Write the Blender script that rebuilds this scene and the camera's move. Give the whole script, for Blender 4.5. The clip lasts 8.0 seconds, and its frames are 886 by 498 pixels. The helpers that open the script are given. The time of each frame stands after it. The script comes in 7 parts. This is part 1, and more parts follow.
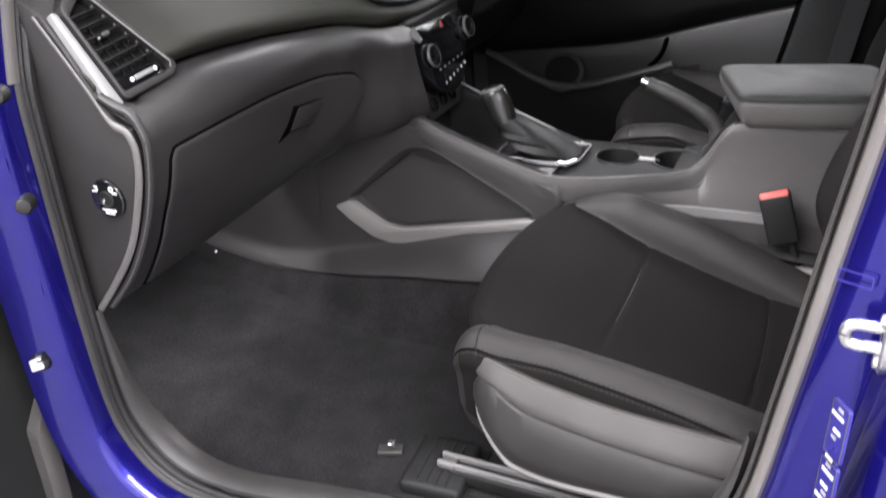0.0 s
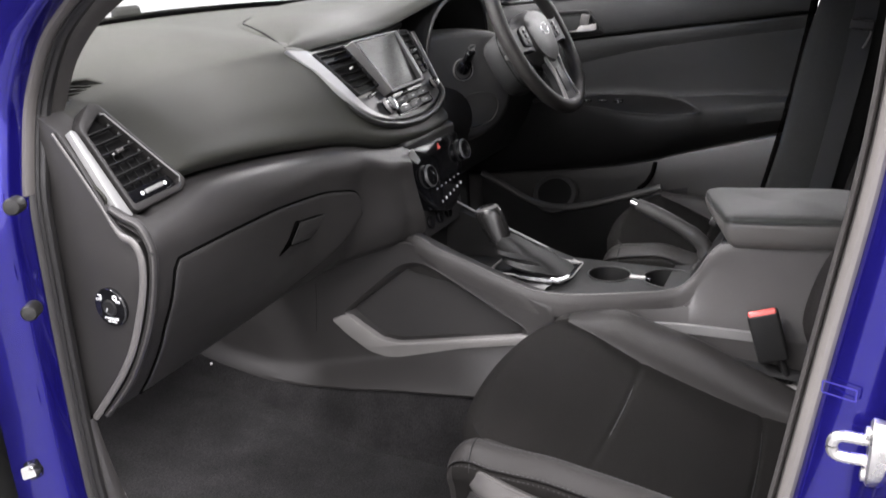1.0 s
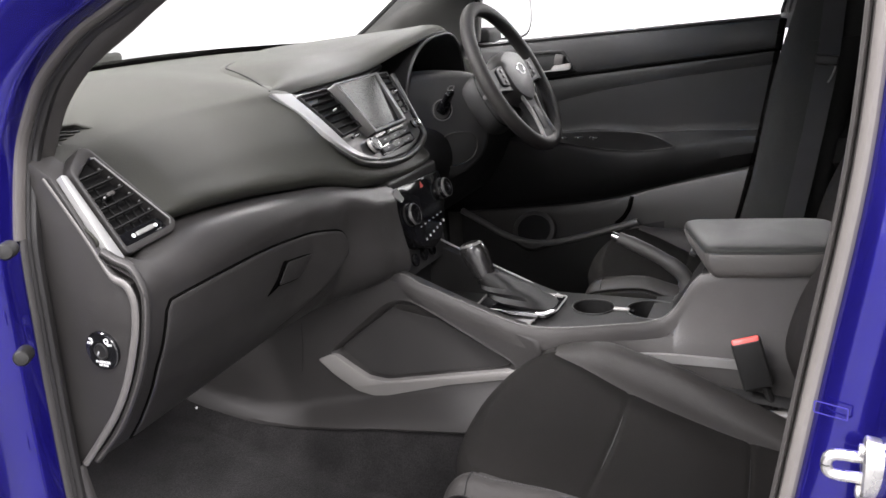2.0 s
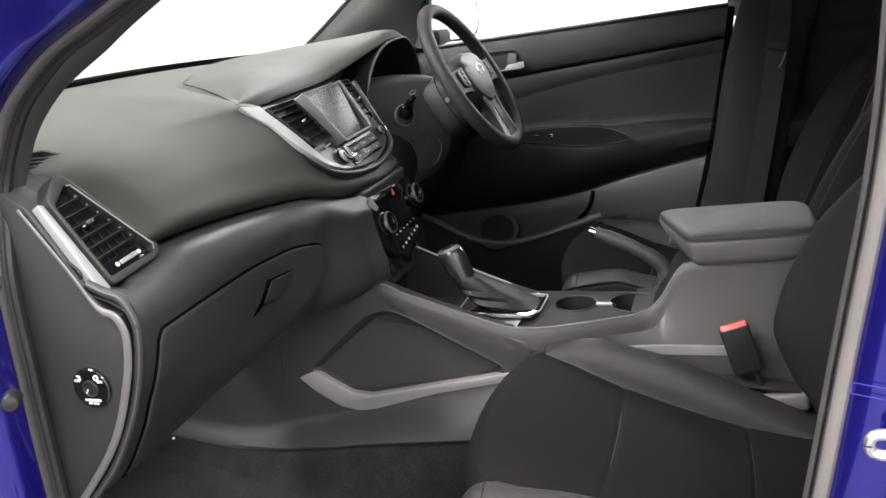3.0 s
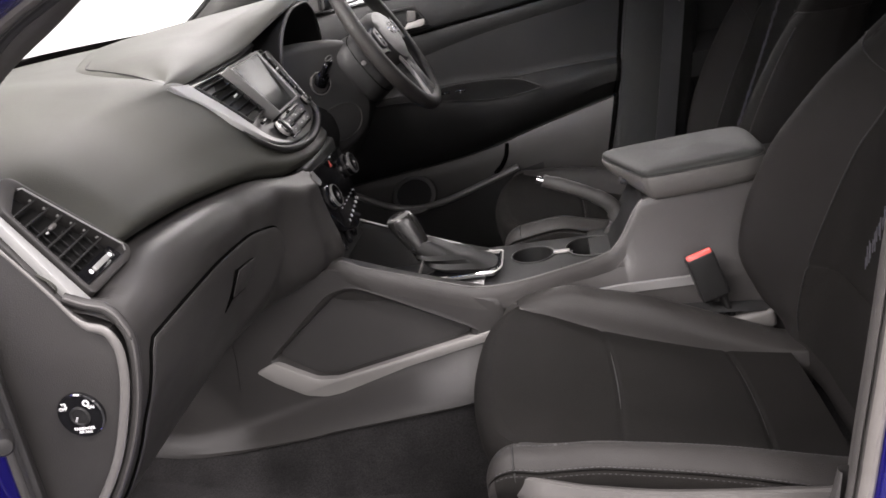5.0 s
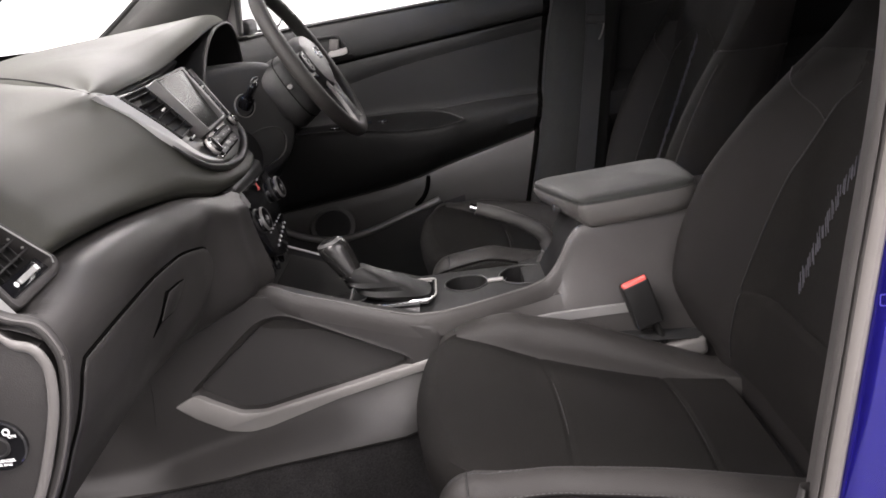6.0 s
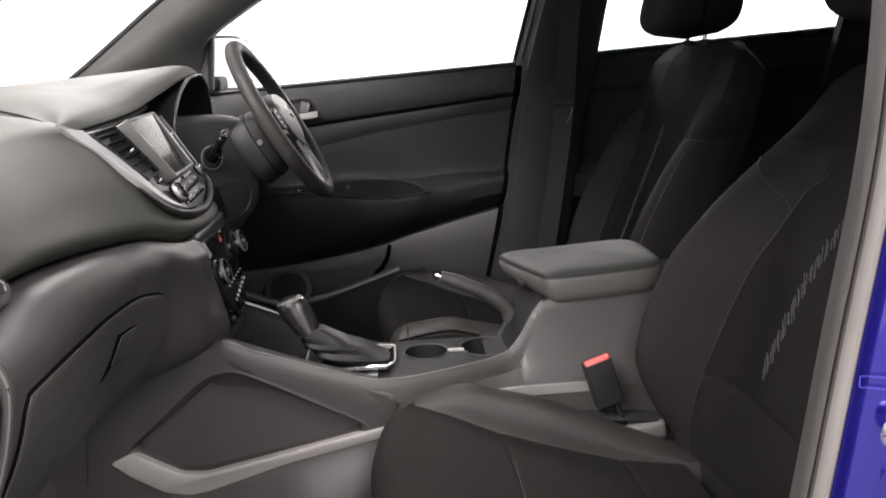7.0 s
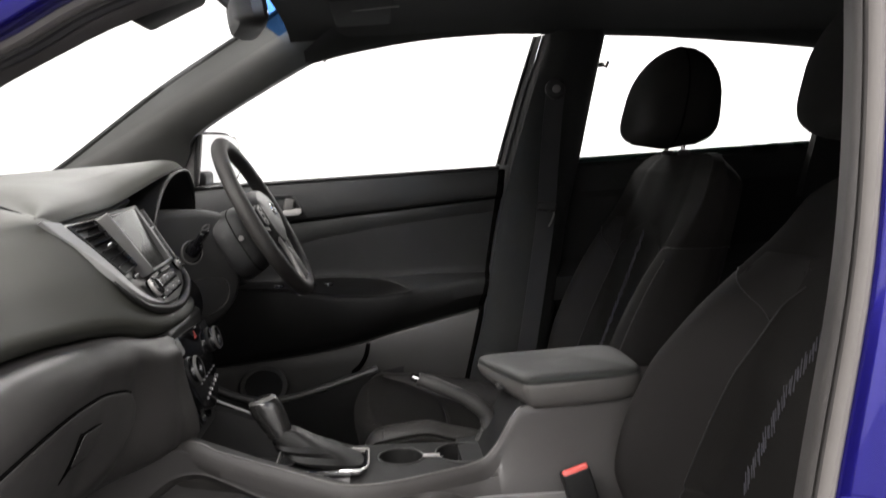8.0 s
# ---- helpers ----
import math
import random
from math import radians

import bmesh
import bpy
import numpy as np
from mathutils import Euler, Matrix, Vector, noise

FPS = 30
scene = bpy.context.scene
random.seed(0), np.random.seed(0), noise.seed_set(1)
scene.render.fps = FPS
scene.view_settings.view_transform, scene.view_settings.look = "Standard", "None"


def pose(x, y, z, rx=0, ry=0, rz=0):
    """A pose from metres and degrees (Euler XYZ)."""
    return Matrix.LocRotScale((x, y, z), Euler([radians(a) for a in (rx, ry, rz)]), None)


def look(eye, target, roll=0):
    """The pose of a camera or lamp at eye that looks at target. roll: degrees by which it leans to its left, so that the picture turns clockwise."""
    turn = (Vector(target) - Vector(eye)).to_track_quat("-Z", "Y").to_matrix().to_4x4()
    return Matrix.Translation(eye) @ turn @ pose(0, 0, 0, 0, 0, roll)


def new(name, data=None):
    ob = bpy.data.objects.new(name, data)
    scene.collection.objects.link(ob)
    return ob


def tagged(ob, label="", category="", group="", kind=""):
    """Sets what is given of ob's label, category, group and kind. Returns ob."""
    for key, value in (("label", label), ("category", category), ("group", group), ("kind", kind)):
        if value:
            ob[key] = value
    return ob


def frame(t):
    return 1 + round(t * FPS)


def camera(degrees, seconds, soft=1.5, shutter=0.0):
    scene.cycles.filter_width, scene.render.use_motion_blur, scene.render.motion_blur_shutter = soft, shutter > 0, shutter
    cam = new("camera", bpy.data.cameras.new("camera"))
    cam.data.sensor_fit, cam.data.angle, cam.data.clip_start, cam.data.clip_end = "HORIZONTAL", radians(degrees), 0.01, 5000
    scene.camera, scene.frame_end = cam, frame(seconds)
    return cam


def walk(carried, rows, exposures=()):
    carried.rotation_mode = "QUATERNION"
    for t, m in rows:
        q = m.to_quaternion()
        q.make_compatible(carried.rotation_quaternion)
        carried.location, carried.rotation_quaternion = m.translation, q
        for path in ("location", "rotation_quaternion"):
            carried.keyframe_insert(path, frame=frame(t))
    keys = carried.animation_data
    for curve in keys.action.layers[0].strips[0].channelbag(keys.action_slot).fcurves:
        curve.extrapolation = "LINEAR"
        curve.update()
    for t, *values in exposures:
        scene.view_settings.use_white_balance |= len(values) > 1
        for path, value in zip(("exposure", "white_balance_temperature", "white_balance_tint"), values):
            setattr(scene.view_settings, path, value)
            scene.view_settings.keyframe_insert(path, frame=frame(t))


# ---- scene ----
cam = camera(55.7, 8.0, shutter=0.5)
PATH = [
    (0, (0.943, -0.492, 1.322), (0.151, 1.096, 0.4), -3.9),
    (0.3, (0.949, -0.497, 1.322), (0.141, 1.134, 0.492), -3.3),
    (0.5, (0.952, -0.508, 1.328), (0.142, 1.146, 0.547), -3.3),
    (1, (0.954, -0.519, 1.326), (0.14, 1.182, 0.663), -2.8),
    (1.5, (0.956, -0.537, 1.324), (0.149, 1.195, 0.735), -2.6),
    (3, (0.855, -0.545, 1.327), (0.232, 1.266, 0.75), -6.1),
    (3.5, (0.808, -0.541, 1.322), (0.252, 1.284, 0.72), -7.1),
    (4, (0.768, -0.534, 1.323), (0.278, 1.297, 0.685), -8.3),
    (4.2, (0.748, -0.531, 1.322), (0.292, 1.302, 0.666), -8.7),
    (5.3, (0.645, -0.526, 1.319), (0.409, 1.336, 0.627), -10.6),
    (5.5, (0.633, -0.516, 1.31), (0.448, 1.356, 0.631), -10.2),
    (6, (0.587, -0.506, 1.289), (0.548, 1.393, 0.665), -7.4),
    (6.5, (0.557, -0.502, 1.268), (0.608, 1.425, 0.735), -4.3),
    (7, (0.552, -0.49, 1.26), (0.657, 1.456, 0.811), -2.4),
    (7.5, (0.555, -0.486, 1.263), (0.683, 1.48, 0.919), -1.2),
    (8, (0.56, -0.482, 1.267), (0.713, 1.5, 1.044), -0.7),
]
EXPOSURE = [(0, 0.36, 6200, 17), (0.5, 0.17, 6230, 17), (1.0, 0.24, 6260, 17), (1.5, 0.28, 6300, 17), (3.5, 0.25, 6400, 14), (5.5, 0.22, 6550, 20), (6.5, 0.22, 6550, 18), (7, 0.24, 6520, 17), (7.5, 0.36, 6500, 16), (8, -0.16, 6500, 14)]
walk(cam, [(t, look(e, g, r)) for t, e, g, r in PATH], EXPOSURE)

# ---- world and light ----
world = bpy.data.worlds.new("studio_world")
scene.world = world
world.use_nodes = True
world.node_tree.nodes["Background"].inputs["Color"].default_value = (0.9, 0.95, 1.0, 1)
world.node_tree.nodes["Background"].inputs["Strength"].default_value = 0.3


def area_lamp(x, y, z, sx, sy, watts, tint):
    data = bpy.data.lights.new("unseen_softbox", "AREA")
    data.shape, data.size, data.size_y, data.energy, data.color = "RECTANGLE", sx, sy, watts, tint
    ob = new("unseen_softbox", data)
    ob.matrix_world = pose(x, y, z)
    return ob


LAMP = 330
# Lamps are unseen: near pair overhead; outlying and far pairs added to fill.
for lx, ly, k in ((-2.0, -1.1, 1.1), (2.6, -1.1, 1.1), (-1.6, -4.4, 0.42), (2.6, -4.4, 0.42), (-0.8, 6.0, 0.8), (3.2, 6.0, 0.8)):
    area_lamp(lx, ly, 3.9, 2.6, 1.4, LAMP * k, (1.0, 0.985, 0.95))


# ---- materials ----
def material(name, color, rough=0.5, metal=0.0, grain=0.0, grain_size=0.002, vary=0.12, vary_size=0.15,
             bump_kind="noise", coat=0.0, spec=0.5, fleck=0.0, sheen=0.0, rough_vary=0.08):
    m = bpy.data.materials.new(name)
    m.use_nodes = True
    nt = m.node_tree
    nodes, links = nt.nodes, nt.links
    b = nodes["Principled BSDF"]
    tc = nodes.new("ShaderNodeTexCoord")
    big = nodes.new("ShaderNodeTexNoise")
    big.inputs["Scale"].default_value = 1 / vary_size
    big.inputs["Detail"].default_value = 5
    links.new(tc.outputs["Object"], big.inputs["Vector"])
    fine = nodes.new("ShaderNodeTexNoise" if bump_kind == "noise" else "ShaderNodeTexVoronoi")
    fine.inputs["Scale"].default_value = 1 / grain_size
    links.new(tc.outputs["Object"], fine.inputs["Vector"])
    fine_out = fine.outputs["Fac" if bump_kind == "noise" else "Distance"]
    ramp = nodes.new("ShaderNodeMapRange")
    ramp.inputs["From Min"].default_value, ramp.inputs["From Max"].default_value = 0.3, 0.7
    ramp.inputs["To Min"].default_value, ramp.inputs["To Max"].default_value = 1 - vary, 1 + vary
    links.new(big.outputs["Fac"], ramp.inputs["Value"])
    val = ramp.outputs["Result"]
    if fleck:
        fr = nodes.new("ShaderNodeMapRange")
        fr.inputs["From Min"].default_value, fr.inputs["From Max"].default_value = 0.3, 0.7
        fr.inputs["To Min"].default_value, fr.inputs["To Max"].default_value = 1 - fleck, 1 + fleck
        links.new(fine_out, fr.inputs["Value"])
        mul = nodes.new("ShaderNodeMath")
        mul.operation = "MULTIPLY"
        links.new(val, mul.inputs[0])
        links.new(fr.outputs["Result"], mul.inputs[1])
        val = mul.outputs["Value"]
    vm = nodes.new("ShaderNodeVectorMath")
    vm.operation = "SCALE"
    vm.inputs[0].default_value = color
    links.new(val, vm.inputs["Scale"])
    links.new(vm.outputs["Vector"], b.inputs["Base Color"])
    rr = nodes.new("ShaderNodeMapRange")
    rr.inputs["From Min"].default_value, rr.inputs["From Max"].default_value = 0.3, 0.7
    rr.inputs["To Min"].default_value, rr.inputs["To Max"].default_value = max(0.02, rough - rough_vary), min(1, rough + rough_vary)
    links.new(big.outputs["Fac"], rr.inputs["Value"])
    links.new(rr.outputs["Result"], b.inputs["Roughness"])
    b.inputs["Metallic"].default_value = metal
    b.inputs["Specular IOR Level"].default_value = spec
    b.inputs["Coat Weight"].default_value = coat
    b.inputs["Coat Roughness"].default_value = 0.04
    b.inputs["Sheen Weight"].default_value = sheen
    if grain:
        bump = nodes.new("ShaderNodeBump")
        bump.inputs["Strength"].default_value = grain
        bump.inputs["Distance"].default_value = grain_size * 0.35
        links.new(fine_out, bump.inputs["Height"])
        links.new(bump.outputs["Normal"], b.inputs["Normal"])
    return m


M_DASH = material("grained_dash_plastic", (0.0338, 0.0343, 0.0283), 0.62, vary=0.05, rough_vary=0.03, spec=0.34, grain=0.30, grain_size=0.0014, bump_kind="voronoi")
M_FLANK = material("grained_flank_plastic", (0.0280, 0.0262, 0.0250), 0.52, grain=0.30, grain_size=0.0014, bump_kind="voronoi")
M_LOWER = material("grained_lower_plastic", (0.0245, 0.0230, 0.0220), 0.50, grain=0.30, grain_size=0.0014, bump_kind="voronoi")
M_TRIMGREY = material("satin_grey_plastic", (0.075, 0.071, 0.068), 0.42, grain=0.15, grain_size=0.001)
M_BEAD = material("satin_edging_plastic", (0.115, 0.110, 0.105), 0.40, grain=0.12, grain_size=0.001)
M_SATIN = material("satin_silver_grey_plastic", (0.27, 0.26, 0.25), 0.36, metal=0.25, grain=0.1, grain_size=0.001)
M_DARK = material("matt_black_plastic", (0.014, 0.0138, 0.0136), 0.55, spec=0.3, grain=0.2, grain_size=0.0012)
M_GLOSS = material("piano_black_plastic", (0.006, 0.006, 0.007), 0.10, coat=0.6, rough_vary=0.03)
M_SILVER = material("silver_painted_plastic", (0.33, 0.33, 0.322), 0.36, metal=0.35, vary=0.05, rough_vary=0.04)
M_CHROME = material("chrome", (0.82, 0.82, 0.83), 0.10, metal=1.0, vary=0.03, rough_vary=0.04)
M_STEEL = material("zinc_plated_steel", (0.62, 0.61, 0.59), 0.28, metal=0.9, vary=0.15, vary_size=0.02)
M_CLOTH = material("black_woven_cloth", (0.0092, 0.0084, 0.0077), 0.95, grain=0.6, grain_size=0.0016, fleck=0.25, spec=0.12)
M_VINYL = material("dark_grey_leatherette", (0.0200, 0.0184, 0.0172), 0.60, spec=0.3, grain=0.4, grain_size=0.0016, bump_kind="voronoi", vary=0.10)
M_ARM = material("grey_leatherette_armrest", (0.0165, 0.0171, 0.0155), 0.66, spec=0.28, vary=0.05, rough_vary=0.03, grain=0.4, grain_size=0.0015, bump_kind="voronoi")
M_CARPET = material("charcoal_needle_carpet", (0.0172, 0.0163, 0.0165), 0.98, grain=0.9, grain_size=0.0030, fleck=0.45, vary=0.30, vary_size=0.06, spec=0.1, sheen=0.08)
M_SEAL = material("rubber_door_seal", (0.0115, 0.0108, 0.0104), 0.52, grain=0.2, grain_size=0.0015)
M_PILLAR = material("grained_pillar_trim", (0.052, 0.0485, 0.0455), 0.55, grain=0.3, grain_size=0.0013, bump_kind="voronoi")
M_LINER = material("black_headliner_cloth", (0.0185, 0.0185, 0.0180), 0.95, grain=0.5, grain_size=0.0015, fleck=0.15, spec=0.2)
M_BLUE = material("metallic_blue_paint", (0.017, 0.0125, 0.240), 0.22, metal=0.75, coat=1.0, vary=0.05, rough_vary=0.04)
M_RED = material("red_button_plastic", (0.62, 0.10, 0.085), 0.30, coat=0.3)
M_DOOR = material("black_grained_door_plastic", (0.0108, 0.0108, 0.0105), 0.55, spec=0.35, grain=0.3, grain_size=0.0014, bump_kind="voronoi")
M_WHITE = material("white_print", (0.80, 0.80, 0.80), 0.5, vary=0.04)
M_GREYPRINT = material("grey_print", (0.35, 0.35, 0.36), 0.5, vary=0.04)
M_THREAD = material("grey_sewing_thread", (0.044, 0.043, 0.045), 0.8, grain=0.4, grain_size=0.001)
# Louvre black, also used to paint the shade inside recesses.
M_SLATSHADE = material("black_louvre_and_recess_shade", (0.0070, 0.0068, 0.0066), 0.55, spec=0.18)
# Near-black without sheen: the darkness of joints and hollows is in the colour.
M_GAP = material("unlit_joint", (0.0030, 0.0029, 0.0028), 0.95, spec=0.0)
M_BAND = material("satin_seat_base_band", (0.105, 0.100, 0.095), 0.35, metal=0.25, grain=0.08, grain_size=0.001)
# Also the weatherstrip's lower run, darkened there for shade.
M_POCKET = material("pocket_lining_and_shaded_seal", (0.030, 0.0285, 0.0275), 0.6, grain=0.3, grain_size=0.0014, bump_kind="voronoi")
M_SHOULDER = material("charcoal_woven_cloth", (0.0124, 0.0114, 0.0107), 0.92, grain=0.5, grain_size=0.0016, fleck=0.2, spec=0.06)
M_BACK = material("dark_leatherette_back", (0.0134, 0.0122, 0.0115), 0.80, spec=0.14, grain=0.4, grain_size=0.0016, bump_kind="voronoi", vary=0.10)
# Palest copy of the weatherstrip: the light on it is in the colour.
M_BSEAL = material("lit_pillar_weatherstrip", (0.155, 0.144, 0.134), 0.55, grain=0.3, grain_size=0.0013)
M_DOORMID = material("soft_black_door_insert", (0.0095, 0.0094, 0.0092), 0.6, spec=0.25, grain=0.2, grain_size=0.0012)
M_DECK = material("matt_black_console_deck", (0.0070, 0.0068, 0.0066), 0.66, spec=0.2, grain=0.2, grain_size=0.0012)
M_FILM = material("clear_label_film", (0.030, 0.026, 0.200), 0.3, vary=0.1)
M_APILLAR = material("dark_grained_windscreen_pillar", (0.034, 0.034, 0.031), 0.6, grain=0.3, grain_size=0.0013, bump_kind="voronoi")
M_ARMSIDE = material("pale_grey_leatherette_side", (0.063, 0.0595, 0.056), 0.5, grain=0.3, grain_size=0.0015, bump_kind="voronoi")
M_BUTTON = material("satin_grey_buttons", (0.085, 0.083, 0.080), 0.4)
M_KEY = material("dark_satin_keys", (0.024, 0.0235, 0.023), 0.55, spec=0.3)
M_SCREEN = material("dark_screen_glass", (0.020, 0.021, 0.019), 0.17, spec=0.8, rough_vary=0.0, vary=0.0)
M_DOORLOW = material("dark_grey_pocket_plastic", (0.030, 0.0285, 0.027), 0.55, grain=0.3, grain_size=0.0013, bump_kind="voronoi")
M_BEZEL = material("satin_black_bezel", (0.018, 0.0175, 0.017), 0.36)
# Same rubber in a middle tone, light put into the colour.
M_SEALGREY = material("lit_rubber_weatherstrip", (0.088, 0.0815, 0.0765), 0.45, grain=0.2, grain_size=0.0015)
M_CONSOLE = material("grained_console_plastic", (0.0365, 0.0340, 0.0323), 0.50, grain=0.30, grain_size=0.0014, bump_kind="voronoi")
M_COWL = material("dark_grained_cowl", (0.021, 0.0205, 0.020), 0.5, grain=0.3, grain_size=0.0013, bump_kind="voronoi")
M_FASCIA = material("satin_fascia_paint", (0.095, 0.093, 0.090), 0.38, metal=0.2, vary=0.05)
M_SILL = material("grained_sill_plastic", (0.036, 0.0340, 0.0325), 0.48, grain=0.3, grain_size=0.0013, bump_kind="voronoi")
M_TINT = material("green_glass_edge", (0.010, 0.030, 0.020), 0.3)
M_ZIG = material("grey_embroidery", (0.036, 0.035, 0.043), 0.85, grain=0.4, grain_size=0.001)
M_WALL = material("white_studio_wall", (0.90, 0.90, 0.89), 0.8, vary=0.015, vary_size=1.0)
M_GROUND = material("grey_studio_floor", (0.16, 0.16, 0.165), 0.45, grain=0.15, grain_size=0.004, vary=0.08, vary_size=0.5)
M_WEB = material("black_belt_webbing", (0.010, 0.010, 0.0105), 0.75, grain=0.6, grain_size=0.0015)
M_STRIP = material("brushed_grey_strip", (0.24, 0.235, 0.23), 0.4, metal=0.3)


def glass_material(name, tint, rough=0.0):
    m = bpy.data.materials.new(name)
    m.use_nodes = True
    b = m.node_tree.nodes["Principled BSDF"]
    b.inputs["Base Color"].default_value = (*tint, 1)
    b.inputs["Roughness"].default_value = rough
    b.inputs["IOR"].default_value = 1.2
    b.inputs["Transmission Weight"].default_value = 1.0
    return m


M_GLASS = glass_material("clear_window_glass", (0.97, 0.99, 0.98))
M_SHADE = glass_material("blue_shade_band_glass", (0.10, 0.33, 0.85))
M_MIRROR = material("mirror_silvering", (0.92, 0.92, 0.92), 0.02, metal=1.0, vary=0.0, rough_vary=0.0)


# ---- mesh helpers ----
def crv(pts, n, closed=False):
    """Catmull-Rom curve through the points, n samples."""
    p = [np.array(q, float) for q in pts]
    k = len(p)
    out = []
    segs = k if closed else k - 1
    for i in range(n):
        s = i / (n if closed else n - 1) * segs
        j = min(int(s), segs - 1)
        f = s - j
        if closed:
            a, b, c, d = p[(j - 1) % k], p[j % k], p[(j + 1) % k], p[(j + 2) % k]
        else:
            a = p[j - 1] if j else 2 * p[0] - p[1]
            b, c = p[j], p[j + 1]
            d = p[j + 2] if j + 2 < k else 2 * p[-1] - p[-2]
        out.append(0.5 * (2 * b + (c - a) * f + (2 * a - 5 * b + 4 * c - d) * f * f + (3 * b - a - 3 * c + d) * f ** 3))
    return [Vector(q) for q in out]


def table(rows, t):
    """Smooth look-up in rows of (t, value, ...), without overshoot."""
    ts = [r[0] for r in rows]
    vs = [np.array(r[1:], float) for r in rows]
    n = len(ts)
    if t <= ts[0]:
        return vs[0]
    if t >= ts[-1]:
        return vs[-1]
    d = [(vs[i + 1] - vs[i]) / (ts[i + 1] - ts[i]) for i in range(n - 1)]
    k = max(i for i in range(n - 1) if ts[i] <= t)

    def slope(i):
        if i == 0:
            return d[0]
        if i == n - 1:
            return d[-1]
        a, b = d[i - 1], d[i]
        s = np.where(a * b > 0, 2 * a * b / np.where(np.abs(a + b) < 1e-12, 1, a + b), 0.0)
        return s

    h = ts[k + 1] - ts[k]
    f = (t - ts[k]) / h
    return (2 * f ** 3 - 3 * f ** 2 + 1) * vs[k] + (f ** 3 - 2 * f ** 2 + f) * h * slope(k) + (3 * f ** 2 - 2 * f ** 3) * vs[k + 1] + (f ** 3 - f ** 2) * h * slope(k + 1)


def soft_table(rows, t, reach):
    """table() averaged over a stretch, for surfaces without ripples."""
    return sum(table(rows, t + reach * d) * k for d, k in ((-1, 1), (-0.5, 2), (0, 2), (0.5, 2), (1, 1))) / 8


def loft(rows, ring=False, cap=False, shut=False):
    """A skin over rows of points. ring: each row closes; shut: the last row joins the first; cap: end faces."""
    bm = bmesh.new()
    vs = [[bm.verts.new(p) for p in r] for r in rows]
    n = len(rows[0])
    pairs = list(zip(vs, vs[1:])) + ([(vs[-1], vs[0])] if shut else [])
    for a, b in pairs:
        for i in range(n if ring else n - 1):
            j = (i + 1) % n
            try:
                bm.faces.new((a[i], a[j], b[j], b[i]))
            except ValueError:
                pass
    if cap:
        bm.faces.new(vs[0])
        bm.faces.new(list(reversed(vs[-1])))
    bmesh.ops.recalc_face_normals(bm, faces=bm.faces)
    return bm


def thicken(bm, d):
    """Gives an open skin a thickness d against its normals."""
    geom = bmesh.ops.solidify(bm, geom=bm.faces[:], thickness=d)
    bmesh.ops.recalc_face_normals(bm, faces=bm.faces)
    return bm


def basis(o, u, v):
    """A frame at o with axes along u and v (made square) and their normal."""
    u = Vector(u).normalized()
    v = Vector(v)
    v = (v - u * v.dot(u)).normalized()
    w = u.cross(v)
    return Matrix(((u.x, v.x, w.x, o[0]), (u.y, v.y, w.y, o[1]), (u.z, v.z, w.z, o[2]), (0, 0, 0, 1)))


def rounded(bm, r, seg=3, angle=0.5):
    if r > 0:
        edges = [e for e in bm.edges if len(e.link_faces) == 2 and e.calc_face_angle() > angle]
        bmesh.ops.bevel(bm, geom=edges, offset=r, segments=seg, profile=0.5, affect="EDGES", clamp_overlap=True)
    return bm


def plate(outline, depth, m=None, r=0.0, seg=2):
    """A slab from a 2D outline, front at w = 0 and back at w = -depth, rounded edges."""
    bm = bmesh.new()
    f = [bm.verts.new((p[0], p[1], 0)) for p in outline]
    g = [bm.verts.new((p[0], p[1], -depth)) for p in outline]
    bm.faces.new(f)
    bm.faces.new(list(reversed(g)))
    n = len(f)
    for i in range(n):
        bm.faces.new((f[i], g[i], g[(i + 1) % n], f[(i + 1) % n]))
    bmesh.ops.recalc_face_normals(bm, faces=bm.faces)
    if r:
        edges = [e for e in bm.edges if abs(e.verts[0].co.z) < 1e-6 and abs(e.verts[1].co.z) < 1e-6]
        bmesh.ops.bevel(bm, geom=edges, offset=r, segments=seg, profile=0.5, affect="EDGES", clamp_overlap=True)
    if m is not None:
        bm.transform(m)
    return bm


def frame_plate(outer, inner, depth, m=None, r=0.0):
    """A slab with one opening: outer and inner outlines of the same count."""
    n = len(outer)
    rows = [[(outer[i][0], outer[i][1], -depth), (outer[i][0], outer[i][1], 0), (inner[i][0], inner[i][1], 0), (inner[i][0], inner[i][1], -depth)] for i in range(n)]
    bm = loft(rows, ring=True, shut=True)
    rounded(bm, r, 2, 0.9)
    if m is not None:
        bm.transform(m)
    return bm


def block(sx, sy, sz, m=None, r=0.0, seg=3):
    """A box centred on its frame with rounded edges."""
    bm = bmesh.new()
    bmesh.ops.create_cube(bm, size=1, matrix=Matrix.Diagonal((sx, sy, sz, 1)))
    rounded(bm, r, seg)
    if m is not None:
        bm.transform(m)
    return bm


def lathe(profile, m=None, n=32):
    """Turns (radius, height) points round z."""
    rows = [[(r * math.cos(2 * math.pi * i / n), r * math.sin(2 * math.pi * i / n), h) for i in range(n)] for r, h in profile]
    bm = loft(rows, ring=True, cap=True)
    if m is not None:
        bm.transform(m)
    return bm


def hoop(profile, m=None, n=32):
    """A ring: closed (radius, height) outline turned round z."""
    rows = [[(r * math.cos(2 * math.pi * i / n), r * math.sin(2 * math.pi * i / n), h) for r, h in profile] for i in range(n)]
    bm = loft(rows, ring=True, shut=True)
    if m is not None:
        bm.transform(m)
    return bm


